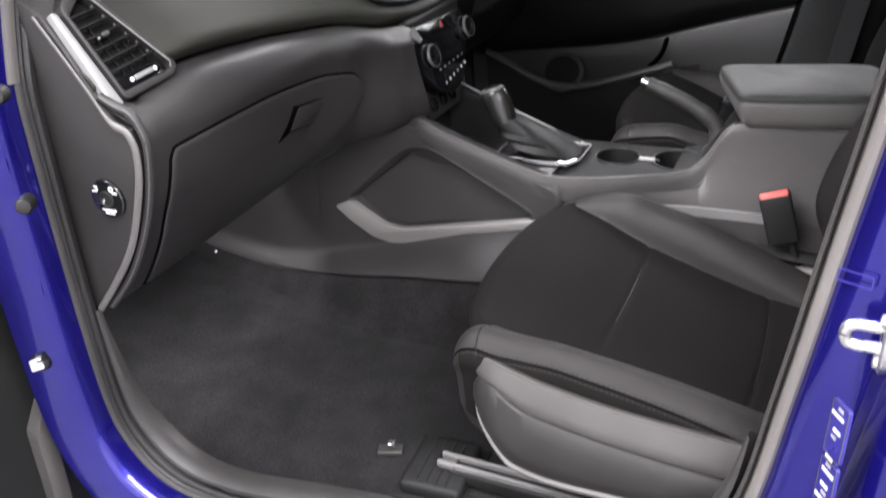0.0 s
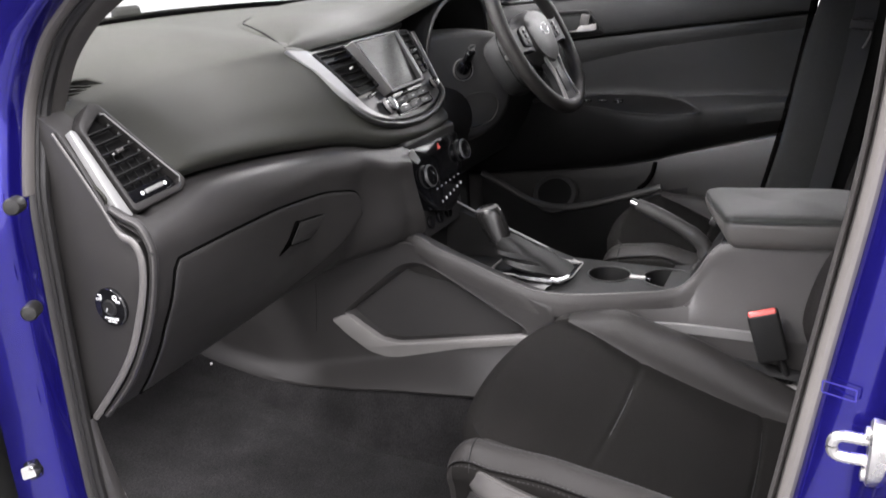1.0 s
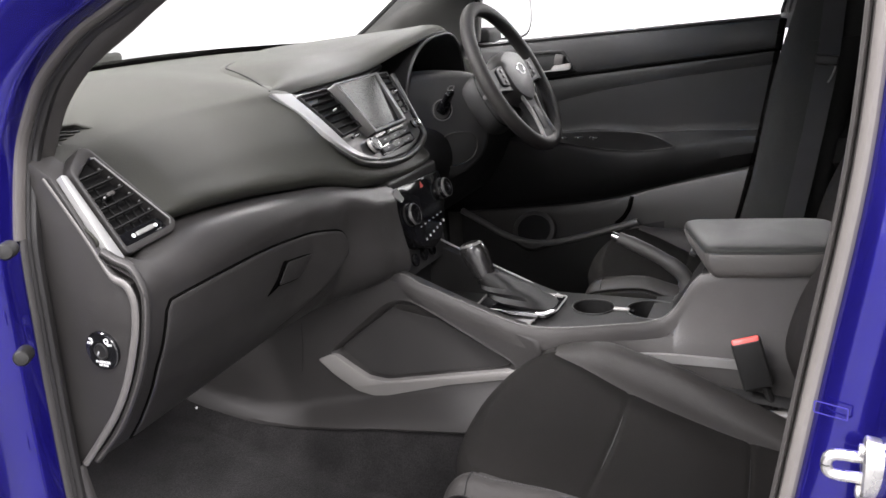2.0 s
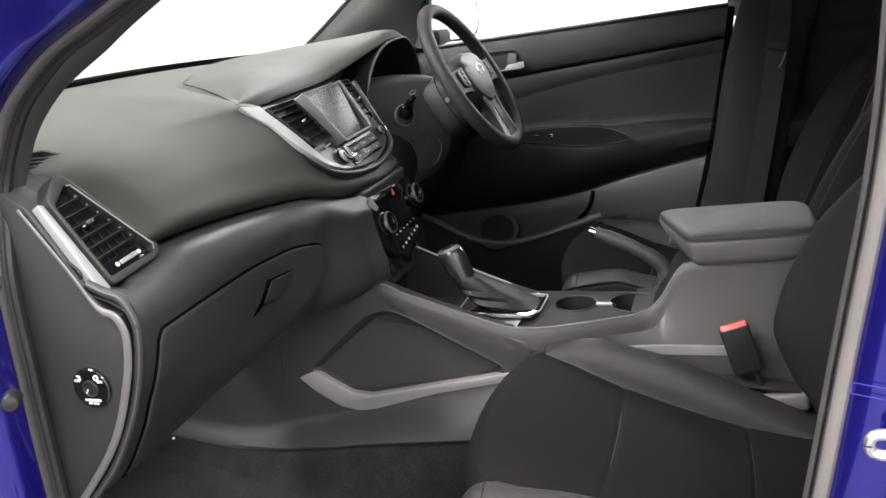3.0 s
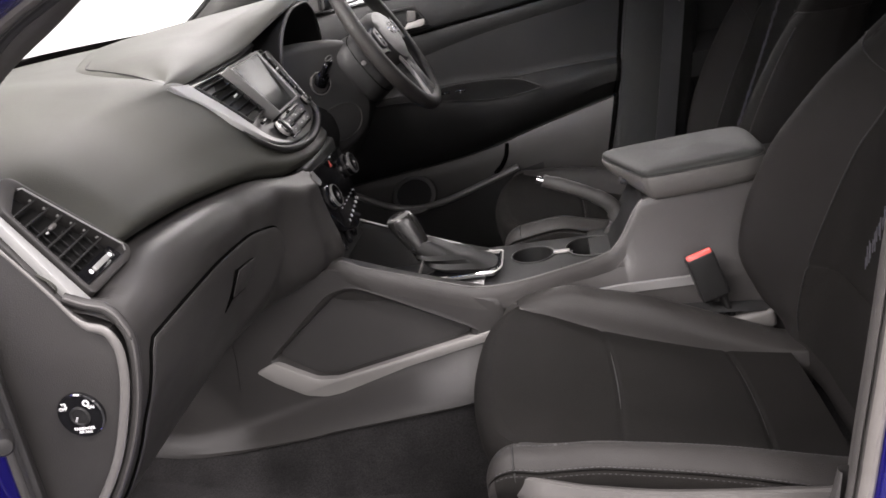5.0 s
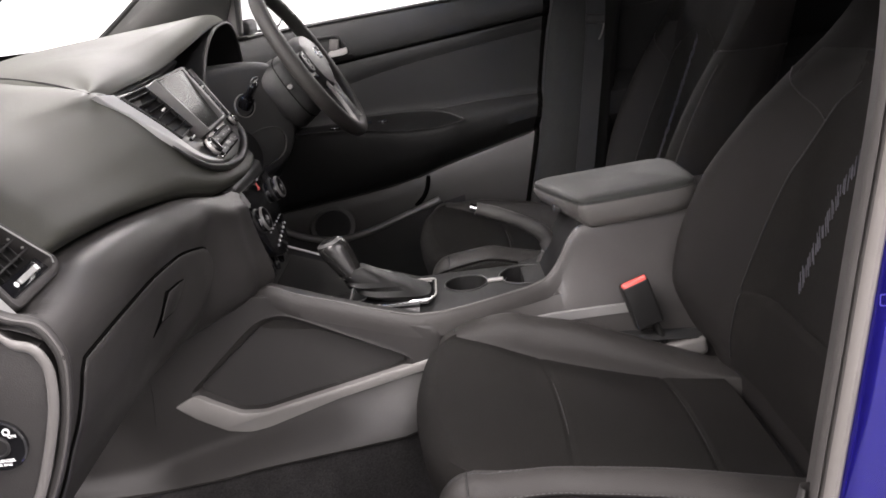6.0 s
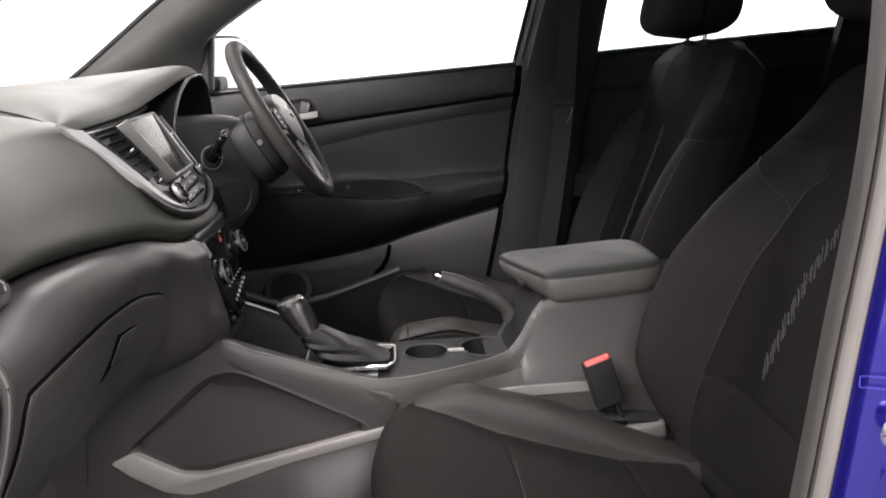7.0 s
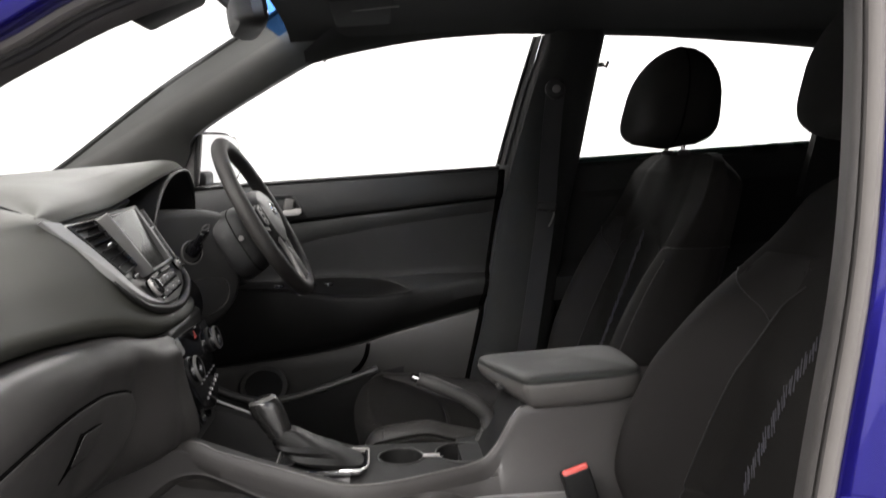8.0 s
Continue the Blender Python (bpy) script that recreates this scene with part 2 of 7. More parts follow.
def tube(pts, radius, n=10, closed=False, flat=1.0, up=(0, 0, 1)):
    """A round (or flattened) bar along points."""
    pts = [Vector(p) for p in pts]
    rows = []
    k = len(pts)
    for i, p in enumerate(pts):
        a = pts[(i - 1) % k] if closed or i else p
        b = pts[(i + 1) % k] if closed or i < k - 1 else p
        d = (b - a).normalized()
        s = d.cross(Vector(up))
        s = s.normalized() if s.length > 1e-4 else d.orthogonal().normalized()
        w = s.cross(d)
        r = radius[i] if isinstance(radius, (list, tuple)) else radius
        rows.append([p + s * (r * math.cos(2 * math.pi * j / n)) + w * (r * flat * math.sin(2 * math.pi * j / n)) for j in range(n)])
    return loft(rows, ring=True, cap=not closed, shut=closed)


def join(*bms):
    """One bmesh out of several."""
    out = bmesh.new()
    me = bpy.data.meshes.new("join")
    for b in bms:
        b.to_mesh(me)
        out.from_mesh(me)
        b.free()
    bpy.data.meshes.remove(me)
    return out


def part(name, bm, mat, parent=None, label="", sharp=35):
    me = bpy.data.meshes.new(name)
    bm.to_mesh(me)
    bm.free()
    me.materials.append(mat)
    me.polygons.foreach_set("use_smooth", [True] * len(me.polygons))
    me.set_sharp_from_angle(angle=radians(sharp))
    ob = new(name, me)
    if parent is not None:
        ob.parent = parent
        ob.matrix_parent_inverse = parent.matrix_world.inverted()
    if label:
        ob["label"] = label
    return ob


def thing(name, at, label, category, group="", kind=""):
    ob = new(name)
    ob.empty_display_size = 0.05
    ob.matrix_world = Matrix.Translation(at)
    ob.matrix_basis = Matrix.Translation(at)
    bpy.context.view_layer.update()
    return tagged(ob, label, category, group, kind)


def structure(name, bm, mat, label, category):
    return tagged(part(name, bm, mat), label, category, kind="structure")


def circle(cx, cy, r, n=24, ry=None):
    return [(cx + r * math.cos(2 * math.pi * i / n), cy + (ry or r) * math.sin(2 * math.pi * i / n)) for i in range(n)]


def smooth_outline(pts, n):
    return [(p[0], p[1]) for p in crv([(a, b, 0) for a, b in pts], n, closed=True)]


def corners(pts, r, k=4):
    """A polygon with its corners rounded."""
    out = []
    n = len(pts)
    for i in range(n):
        a, b, c = (Vector((*pts[j % n][:2], 0)) for j in (i - 1, i, i + 1))
        rr = min(r, (a - b).length * 0.45, (c - b).length * 0.45)
        p, q = b + (a - b).normalized() * rr, b + (c - b).normalized() * rr
        for j in range(k + 1):
            t = j / k
            s = p * (1 - t) ** 2 + b * 2 * t * (1 - t) + q * t * t
            out.append((s.x, s.y))
    return out

YC = 1.0                       # middle plane of the car
X, Y, Z = Vector((1, 0, 0)), Vector((0, 1, 0)), Vector((0, 0, 1))

# ---- the studio round the car ----
structure("ground", plate(circle(0, 0, 7.5, 72), 0.2, pose(0.8, 1.0, 0.0)), M_GROUND, "smooth grey studio floor", "floor")
cove = [(7.0, 0.0), (7.0, 4.3), (7.2, 4.3), (7.2, 0.0)]
structure("wall_round", hoop(cove, pose(0.8, 1.0, 0.0), 96), M_WALL, "plain bright white curved studio wall", "wall")
structure("ceiling", plate(circle(0, 0, 7.3, 72), 0.2, pose(0.8, 1.0, 4.5)), M_WALL, "plain white studio ceiling", "ceiling")

# ---- body shell of the car ----
car = thing("car_body", (0.5, 1.0, 0.2), "blue metallic SUV body with its near front doorway open", "car")

DOORWAY = crv([(0.62, 0.235, 0.452), (0.45, 0.230, 0.450), (0.33, 0.220, 0.445), (0.225, 0.205, 0.444), (0.160, 0.195, 0.460), (0.118, 0.19, 0.486), (0.086, 0.19, 0.521), (0.066, 0.19, 0.566), (0.059, 0.19, 0.63), (0.058, 0.19, 0.72), (0.060, 0.19, 0.83),
               (0.064, 0.19, 0.94), (0.066, 0.193, 1.05), (0.063, 0.207, 1.11), (0.064, 0.222, 1.165), (0.082, 0.225, 1.205), (0.111, 0.225, 1.246), (0.145, 0.225, 1.276), (0.190, 0.225, 1.306), (0.243, 0.225, 1.330), (0.290, 0.225, 1.352), (0.341, 0.226, 1.381),
               (0.40, 0.235, 1.405), (0.50, 0.25, 1.436), (0.72, 0.27, 1.469), (0.90, 0.275, 1.478), (0.972, 0.265, 1.45), (0.978, 0.25, 1.38), (0.971, 0.24, 1.18), (0.945, 0.24, 0.97),
               (0.923, 0.24, 0.80), (0.900, 0.24, 0.65), (0.855, 0.24, 0.55), (0.77, 0.24, 0.475)], 200, closed=True)
MID = Vector((0.54, 0, 0.97))


def round_doorway(front, back, span=None):
    """Sweeps (outward, towards the camera side) offsets round the doorway; front: along the hinge side, back: along the latch side."""
    rows = []
    k = len(DOORWAY)
    for i, p in enumerate(DOORWAY):
        d = DOORWAY[(i + 1) % k] - DOORWAY[i - 1]
        o = Vector((d.z, 0, -d.x)).normalized()
        if o.dot(p - MID) < 0:
            o = -o
        w = min(1, max(0, (p.x - 0.40) / 0.45))
        w = w * w * (3 - 2 * w)
        g = 0.06 + 0.94 * min(1, max(0, (p.z - 1.0) / 0.2, w))
        fold = lambda v: v if v < 0.074 else 0.074 + (v - 0.074) * g
        rows.append([p + o * fold(a[0] * (1 - w) + b[0] * w) - Y * (a[1] * (1 - w) + b[1] * w) for a, b in zip(front, back)])
    if span:
        return loft([rows[i % k] for i in range(*span)])
    return loft(rows, shut=True)


part("side_frame", round_doorway([(0.0085, 0.008), (0.0095, 0.020), (0.0110, 0.032), (0.0125, 0.044), (0.0145, 0.051), (0.018, 0.0555), (0.024, 0.0585), (0.036, 0.0635), (0.052, 0.0700), (0.068, 0.0755), (0.078, 0.077), (0.083, 0.070), (0.085, 0.0)],
                                 [(0.026, 0.008), (0.029, 0.018), (0.034, 0.026), (0.045, 0.032), (0.060, 0.038), (0.072, 0.044), (0.077, 0.052), (0.081, 0.066), (0.088, 0.085), (0.100, 0.105), (0.118, 0.118), (0.15, 0.128), (0.20, 0.13)]), M_BLUE, car, "glossy metallic blue painted door frame")
SEAL_FRONT = [(0.004, 0.008), (0.0030, 0.015), (0.0030, 0.0185), (0.0045, 0.0215), (0.0070, 0.0230), (0.0095, 0.022), (0.0105, 0.018), (0.011, 0.006)]
SEAL_TOP = [(0.005, 0.010), (0.0035, 0.019), (0.0035, 0.024), (0.006, 0.028), (0.010, 0.0295), (0.0140, 0.028), (0.016, 0.022), (0.016, 0.006)]
SEAL_BACK = [(0.016, 0.0), (0.016, 0.010), (0.0178, 0.016), (0.021, 0.019), (0.025, 0.019), (0.0285, 0.016), (0.0305, 0.010), (0.031, 0.0)]
AT_HEADER = next(i for i, p in enumerate(DOORWAY) if p.z > 1.46)
AT_DASH = next(i for i, p in enumerate(DOORWAY) if p.z > 1.06)
# One rubber, three tones: light and shade along it are painted in.
part("outer_seal", round_doorway(SEAL_FRONT, SEAL_BACK, (0, AT_DASH + 1)), M_POCKET, car, "rubber door weatherstrip, darkened to paint its shaded lower run")
part("outer_seal", round_doorway(SEAL_TOP, SEAL_BACK, (AT_DASH, AT_HEADER + 1)), M_SEALGREY, car, "rubber door weatherstrip, paler to paint the light on it")
part("outer_seal", round_doorway(SEAL_FRONT, SEAL_BACK, (AT_HEADER, len(DOORWAY) + 1)), M_BSEAL, car, "rubber door weatherstrip, paler to paint the light on it")
INNER_FRONT = [(0.010, -0.012), (0.001, -0.005), (-0.001, 0.000), (-0.001, 0.004), (0.002, 0.008), (0.0045, 0.009), (0.003, 0.0105), (0.0005, 0.0125), (0.002, 0.0155), (0.005, 0.016), (0.008, 0.010)]
INNER_BACK = [(0.022, -0.042), (0.013, -0.016), (0.009, -0.006), (0.008, -0.001), (0.009, 0.004), (0.011, 0.007), (0.0130, 0.004), (0.0140, 0.000), (0.0155, 0.007), (0.0165, 0.009), (0.018, 0.0)]
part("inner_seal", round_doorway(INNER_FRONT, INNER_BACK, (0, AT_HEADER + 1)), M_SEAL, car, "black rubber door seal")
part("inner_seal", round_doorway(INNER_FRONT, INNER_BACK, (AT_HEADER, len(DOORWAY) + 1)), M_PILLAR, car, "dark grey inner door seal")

# near windscreen pillar trim, ending on the dash
edge = crv([(0.050, 0.243, 1.140), (0.060, 0.25, 1.167), (0.075, 0.25, 1.193), (0.091, 0.25, 1.218), (0.112, 0.25, 1.241), (0.139, 0.25, 1.264), (0.168, 0.25, 1.282), (0.213, 0.25, 1.306), (0.254, 0.25, 1.330), (0.300, 0.25, 1.354), (0.350, 0.25, 1.378), (0.42, 0.26, 1.405), (0.52, 0.275, 1.432)], 40)
rows = []
for k, p in enumerate(edge):
    d = edge[min(k + 1, 39)] - edge[max(k - 1, 0)]
    o = Vector((-d.z, 0, d.x)).normalized()
    rows.append([p + o * a + Y * b for a, b in ((0.012, -0.030), (0.005, -0.022), (0.0025, -0.012), (0.0005, -0.004), (0.0, 0.003), (0.004, 0.007), (0.016, 0.014), (0.035, 0.030))])
part("near_pillar_trim", loft(rows), M_PILLAR, car, "dark grey grained trim of the near windscreen pillar")

# roof skin and far side skin
roof_rows = []
for i in range(22):
    fx = i / 21
    x = -0.42 + fx * 2.9
    z = float(table([(-0.42, 1.20), (0.0, 1.40), (0.36, 1.60), (0.7, 1.645), (1.2, 1.66), (1.8, 1.645), (2.4, 1.58)], x)[0])
    if x < 0.36:
        continue
    roof_rows.append([Vector((x, YC + s * (0.70 - 0.05 * abs(s)), z - 0.06 * s ** 4)) for s in np.linspace(-1, 1, 17)])
part("roof", thicken(loft(roof_rows), 0.01), M_BLUE, car)

HEAD = []
for i in range(26):
    x = 0.36 + i / 25 * 2.05
    z = float(table([(0.36, 1.575), (0.7, 1.605), (1.2, 1.615), (1.8, 1.60), (2.45, 1.54)], x)[0])
    HEAD.append([Vector((x, YC + s * 0.60, z - 0.035 * s ** 6)) for s in np.linspace(-1, 1, 21)])
part("headliner", thicken(loft(HEAD), 0.008), M_LINER, car, "black cloth roof lining")

# far upper side: pillar trims and the rail over the windows
pillar_front = crv([(-0.33, 1.66, 1.19), (-0.215, 1.63, 1.237), (0.064, 1.62, 1.444), (0.34, 1.60, 1.615), (0.39, 1.57, 1.640)], 28)
pillar_back = crv([(0.04, 1.72, 1.17), (0.085, 1.70, 1.27), (0.126, 1.66, 1.335), (0.39, 1.62, 1.489), (0.44, 1.625, 1.502)], 28)
rows = []
for a, b in zip(pillar_front, pillar_back):
    d = b - a
    rows.append([a + Y * 0.05, a + Y * 0.012, a] + [a + d * f - Y * (0.035 * math.sin(math.pi * f)) for f in (0.12, 0.25, 0.4, 0.55, 0.7, 0.85)] + [b, b + Y * 0.015, b + Y * 0.05])
part("a_pillar_trim", loft(rows), M_APILLAR, car, "grey grained windscreen pillar trim")
part("a_pillar_seal", tube([p + Vector((-0.006, 0.004, 0.004)) for p in pillar_front], 0.006), M_DARK, car)

rail_low = crv([(0.392, 1.622, 1.4895), (0.43, 1.62, 1.500), (0.528, 1.62, 1.523), (0.681, 1.62, 1.549), (0.85, 1.62, 1.563), (0.97, 1.62, 1.565), (1.12, 1.62, 1.562), (1.35, 1.62, 1.555), (1.75, 1.62, 1.525), (2.1, 1.62, 1.48)], 40)
rows = []
for p in rail_low:
    g = min(1, max(0.3, (p.x - 0.33) / 0.16))
    rows.append([p + Vector((0, 0.06, 0.005)), p + Vector((0, 0.01, 0)), p + Vector((0, -0.015 * g, 0.012 * g)), p + Vector((0, -0.04 * g, 0.035 * g)), p + Vector((0, -0.09 * g, 0.055 * g)), p + Vector((0, -0.14 * g, 0.065 * g))])
part("roof_rail_trim", loft(rows), M_LINER, car)

bp_front = crv([(1.003, 1.635, 1.57), (0.955, 1.675, 1.40), (0.91, 1.70, 1.227), (0.875, 1.705, 1.08), (0.838, 1.715, 0.84), (0.80, 1.72, 0.67), (0.77, 1.72, 0.48)], 26)
bp_back = crv([(1.14, 1.635, 1.57), (1.115, 1.68, 1.40), (1.092, 1.71, 1.247), (1.06, 1.715, 1.08), (1.03, 1.72, 0.84), (1.01, 1.72, 0.67), (1.0, 1.72, 0.48)], 26)
rows = []
for a, b in zip(bp_front, bp_back):
    d = b - a
    rows.append([a + Y * 0.09, a + Y * 0.02] + [a + d * f - Y * (0.035 * (1 - (2 * f - 1) ** 4)) for f in (0.0, 0.08, 0.2, 0.4, 0.6, 0.8, 0.92, 1.0)] + [b + Y * 0.02, b + Y * 0.09])
part("b_pillar_trim", loft(rows), M_LINER, car, "black centre pillar trim")
part("window_reveal", loft([[p + Vector((dx, dy, 0)) for dx, dy in ((0.004, 0.03), (-0.030, 0.085), (-0.030, 0.100), (0.010, 0.060))] for p in bp_front[:10]], ring=True, cap=True), M_SEAL, car)
for off, rad in ((-0.012, 0.005), (-0.028, 0.004)):
    part("window_channel", tube([p + Vector((off, 0.035 - 1.6 * off, 0)) for p in bp_front[:9]], rad), M_SEAL, car)
rows = []
for a, b in list(zip(bp_front, bp_back))[10:]:
    d = b - a
    rows.append([a + Vector((0.002, 0.02, 0))] + [a + d * f - Y * (0.048 * (1 - (2 * f - 1) ** 4)) for f in (0.02, 0.06, 0.12, 0.3, 0.5, 0.7, 0.88, 0.94, 0.98)] + [b + Y * 0.02])
part("b_pillar_cover", thicken(loft(rows), 0.003), M_LINER, car, "black grained lower pillar cover")
part("coat_hook", join(block(0.012, 0.02, 0.012, pose(1.128, 1.63, 1.488), 0.003), tube([(1.128, 1.62, 1.488), (1.134, 1.605, 1.480), (1.139, 1.60, 1.494)], 0.004)), M_DARK, car)

# far rear: door panel, quarter trim
belt = [(1.0, 1.237), (1.095, 1.243), (1.40, 1.262), (1.72, 1.281), (2.3, 1.31)]
rows = []
for x in np.linspace(1.0, 2.3, 28):
    zb = float(np.interp(x, [b[0] for b in belt], [b[1] for b in belt]))
    rows.append([Vector((x, y, z)) for y, z in ((1.80, zb - 0.02), (1.775, zb), (1.76, zb + 0.002), (1.745, zb - 0.012), (1.745, zb - 0.08), (1.76, zb - 0.1), (1.765, zb - 0.26), (1.70, zb - 0.30), (1.70, zb - 0.36), (1.77, zb - 0.42), (1.77, 0.42))])
part("rear_door_panel", loft(rows), M_LINER, car, "black rear door trim panel")
rows = [[p + Vector((0.62, 0.0, 0)), p + Vector((0.62, -0.03, 0)), p + Vector((1.05, -0.06, 0)), p + Vector((1.05, 0.05, 0))] for p in bp_back[:12]]
part("rear_belt_strip", tube([Vector((x, 1.752, float(np.interp(x, [b[0] for b in belt], [b[1] for b in belt])) + 0.006)) for x in np.linspace(1.09, 2.2, 12)], 0.010, 8, flat=0.8), M_TINT, car, "dark green tinted glass edge over the rear door trim")
part("quarter_pillar_trim", loft(rows), M_LINER, car)
part("bulkhead", block(0.03, 1.5, 1.2, pose(2.42, 1.0, 1.0), 0.01), M_LINER, car)
part("near_rear_side", block(1.35, 0.03, 1.05, pose(1.75, 0.24, 1.03), 0.01), M_LINER, car)
part("kick_panel", block(0.50, 0.02, 0.80, pose(-0.28, 1.74, 0.80), 0.005), M_LINER, car)
part("firewall", block(0.02, 1.6, 0.75, pose(-0.45, 1.0, 0.82), 0.005), M_LINER, car)
part("far_skin", block(2.6, 0.03, 0.72, pose(1.1, 1.87, 0.76), 0.012), M_BLUE, car)

# bonnet, rear panels, underbody and wheels that close the body outside
rows = []
for x in np.linspace(-1.42, -0.44, 16):
    top, hw = table([(-1.42, 0.70, 0.62), (-1.36, 0.86, 0.72), (-1.15, 0.96, 0.78), (-0.8, 1.05, 0.79), (-0.44, 1.13, 0.79)], x)
    rows.append(crv([(x, YC - hw, 0.36), (x, YC - hw, 0.62), (x, YC - hw * 0.99, top - 0.12), (x, YC - hw * 0.93, top - 0.03), (x, YC - hw * 0.5, top), (x, YC, top + 0.01), (x, YC + hw * 0.5, top), (x, YC + hw * 0.93, top - 0.03), (x, YC + hw * 0.99, top - 0.12), (x, YC + hw, 0.62), (x, YC + hw, 0.36)], 40))
part("bonnet", loft(rows, ring=True, cap=True), M_BLUE, car)
part("rear_side_skin", block(1.40, 0.03, 0.85, pose(1.80, 0.205, 0.82), 0.012), M_BLUE, car)
part("tail_skin", block(0.05, 1.60, 1.10, pose(2.47, 1.0, 0.92), 0.02), M_BLUE, car)
part("underbody", block(3.70, 1.30, 0.10, pose(0.50, 1.0, 0.34), 0.02), M_DARK, car)
part("sill_skin", block(1.45, 0.03, 0.10, pose(0.58, 0.20, 0.385), 0.012), M_BLUE, car)
for wx in (-0.85, 1.82):
    for wy, side in ((0.215, -1), (1.785, 1)):
        wm = basis((wx, wy, 0.35), X, (0, 0, side))
        tyre = part("wheel", lathe([(0.225, -0.17), (0.30, -0.175), (0.340, -0.16), (0.350, -0.12), (0.350, -0.04), (0.340, -0.008), (0.30, 0.0), (0.235, -0.006)], wm, 48), M_DARK, car, "black rubber tyre on its wheel")
        part("rim", lathe([(0.225, -0.02), (0.230, -0.004), (0.215, -0.006), (0.19, -0.03), (0.06, -0.02), (0.03, -0.016)], wm, 40), M_SILVER, tyre)

def flank_depth(x):
    """How far the foot of the console flank stands out."""
    return float(np.interp(x, [-0.2, 0.0, 0.16, 0.46, 0.60], [0.022, 0.034, 0.056, 0.058, 0.0]))


def flank_foot(x):
    """Height of the console flank's lower edge."""
    return float(np.interp(x, [-0.40, -0.22, -0.10, 0.0, 0.20, 0.43, 0.535], [0.53, 0.486, 0.474, 0.481, 0.520, 0.546, 0.560]))


# floor with its carpet
rows = []
prof = [(-0.49, 0.98), (-0.47, 0.80), (-0.44, 0.63), (-0.38, 0.53), (-0.29, 0.478), (-0.20, 0.455), (-0.10, 0.438), (0.0, 0.425), (0.12, 0.41), (0.25, 0.402), (0.45, 0.40), (0.7, 0.402), (1.0, 0.41), (1.6, 0.42), (2.42, 0.45)]
for y in list(np.linspace(0.20, 0.68, 13)) + list(np.linspace(0.69, 0.80, 23)) + list(np.linspace(0.83, 1.17, 9)) + list(np.linspace(1.20, 1.31, 12)) + list(np.linspace(1.34, 1.80, 12)):
    e = min(abs(y - 0.20), abs(y - 1.80))
    lift = 0.05 * max(0, 1 - e / 0.06) ** 2
    t = abs(y - YC)
    low = 0.10 * max(0, 1 - max(0, t - 0.14) / 0.14) ** 2
    row = []
    for q in crv([(a, b, 0) for a, b in prof], 90):
        x, z = q.x, q.y
        rise = min(1, max(0, (1 - t - (0.802 - flank_depth(x)) + 0.030) / 0.046))
        rise = rise * rise * (3 - 2 * rise)
        back = min(1, max(0, (0.66 - x) / 0.14))
        top = max(0.0, flank_foot(x) + 0.006 - z)
        row.append(Vector((x, y, z + lift + low * (1 - back) + rise * top * back + 0.004 * noise.noise(Vector((x * 9, y * 9, 0))) + 0.0025 * noise.noise(Vector((x * 34, y * 34, 3))))))
    rows.append(row)
part("carpet", loft(rows), M_CARPET, car, "charcoal needle-felt floor carpet")
rows = []
k_ = len(DOORWAY)
for i, p in enumerate(DOORWAY):
    if p.z < 0.74:
        d = DOORWAY[(i + 1) % k_] - DOORWAY[i - 1]
        o = Vector((d.z, 0, -d.x)).normalized()
        o = o if o.dot(p - MID) < 0 else -o
        g = min(1, (0.76 - p.z) / 0.12)
        rows.append((i, [p + o * a * g + Y * (b * (0.22 + 0.78 * min(1, max(0, (0.745 - p.z) / 0.24)) ** 1.3)) for a, b in ((-0.004, 0.004), (0.003, 0.008), (0.007, 0.018), (0.007, 0.034), (0.002, 0.050), (-0.012, 0.060), (-0.05, 0.066))]))
first = next((j for j in range(len(rows) - 1) if rows[j + 1][0] - rows[j][0] > 1), len(rows) - 1)
rows = [r for _, r in rows[first + 1:] + rows[:first + 1]]
part("sill_trim", loft(rows), M_SILL, car, "grey plastic door sill trim")

part("carpet_clip", lathe([(0.0028, 0.0), (0.0028, 0.0015), (0.0015, 0.0025)], look((-0.196, 0.716, 0.527), (-0.5, 1.0, 0.2)), 12), M_WHITE, car, "small white carpet clip")

# windows
def pane(name, quad, mat, parent, d=0.004):
    a, b, c, e = (Vector(q) for q in quad)
    n = (b - a).cross(e - a).normalized() * d
    bm = bmesh.new()
    f = [bm.verts.new(p) for p in (a, b, c, e)]
    g = [bm.verts.new(p + n) for p in (a, b, c, e)]
    bm.faces.new(f)
    bm.faces.new(g[::-1])
    for i in range(4):
        bm.faces.new((f[i], g[i], g[(i + 1) % 4], f[(i + 1) % 4]))
    bmesh.ops.recalc_face_normals(bm, faces=bm.faces)
    ob = part(name, bm, mat, parent)
    ob.visible_shadow = False
    return ob


glass_rows = []
for s in np.linspace(0, 1, 9):
    row = []
    for y in np.linspace(0.28, 1.72, 17):
        k = (y - YC) / 0.72
        base = Vector((-0.43 + 0.24 * k * k, y, 1.225 - 0.02 * k * k))
        top = Vector((0.33 + 0.05 * k * k, YC + (y - YC) * 0.86, 1.605 - 0.03 * k * k))
        row.append(base.lerp(top, s * 0.93))
    glass_rows.append(row)
ws = part("windscreen", thicken(loft(glass_rows), 0.004), M_GLASS, car, "clear laminated windscreen")
ws.visible_shadow = False
shade_rows = [[a.lerp(b, f) for a, b in zip(glass_rows[0], [q for q in glass_rows[-1]])] for f in (1.003, 1.075)]
sb = part("shade_band", thicken(loft(shade_rows), 0.004), M_SHADE, car, "blue tinted sun band of the windscreen")
sb.visible_shadow = False
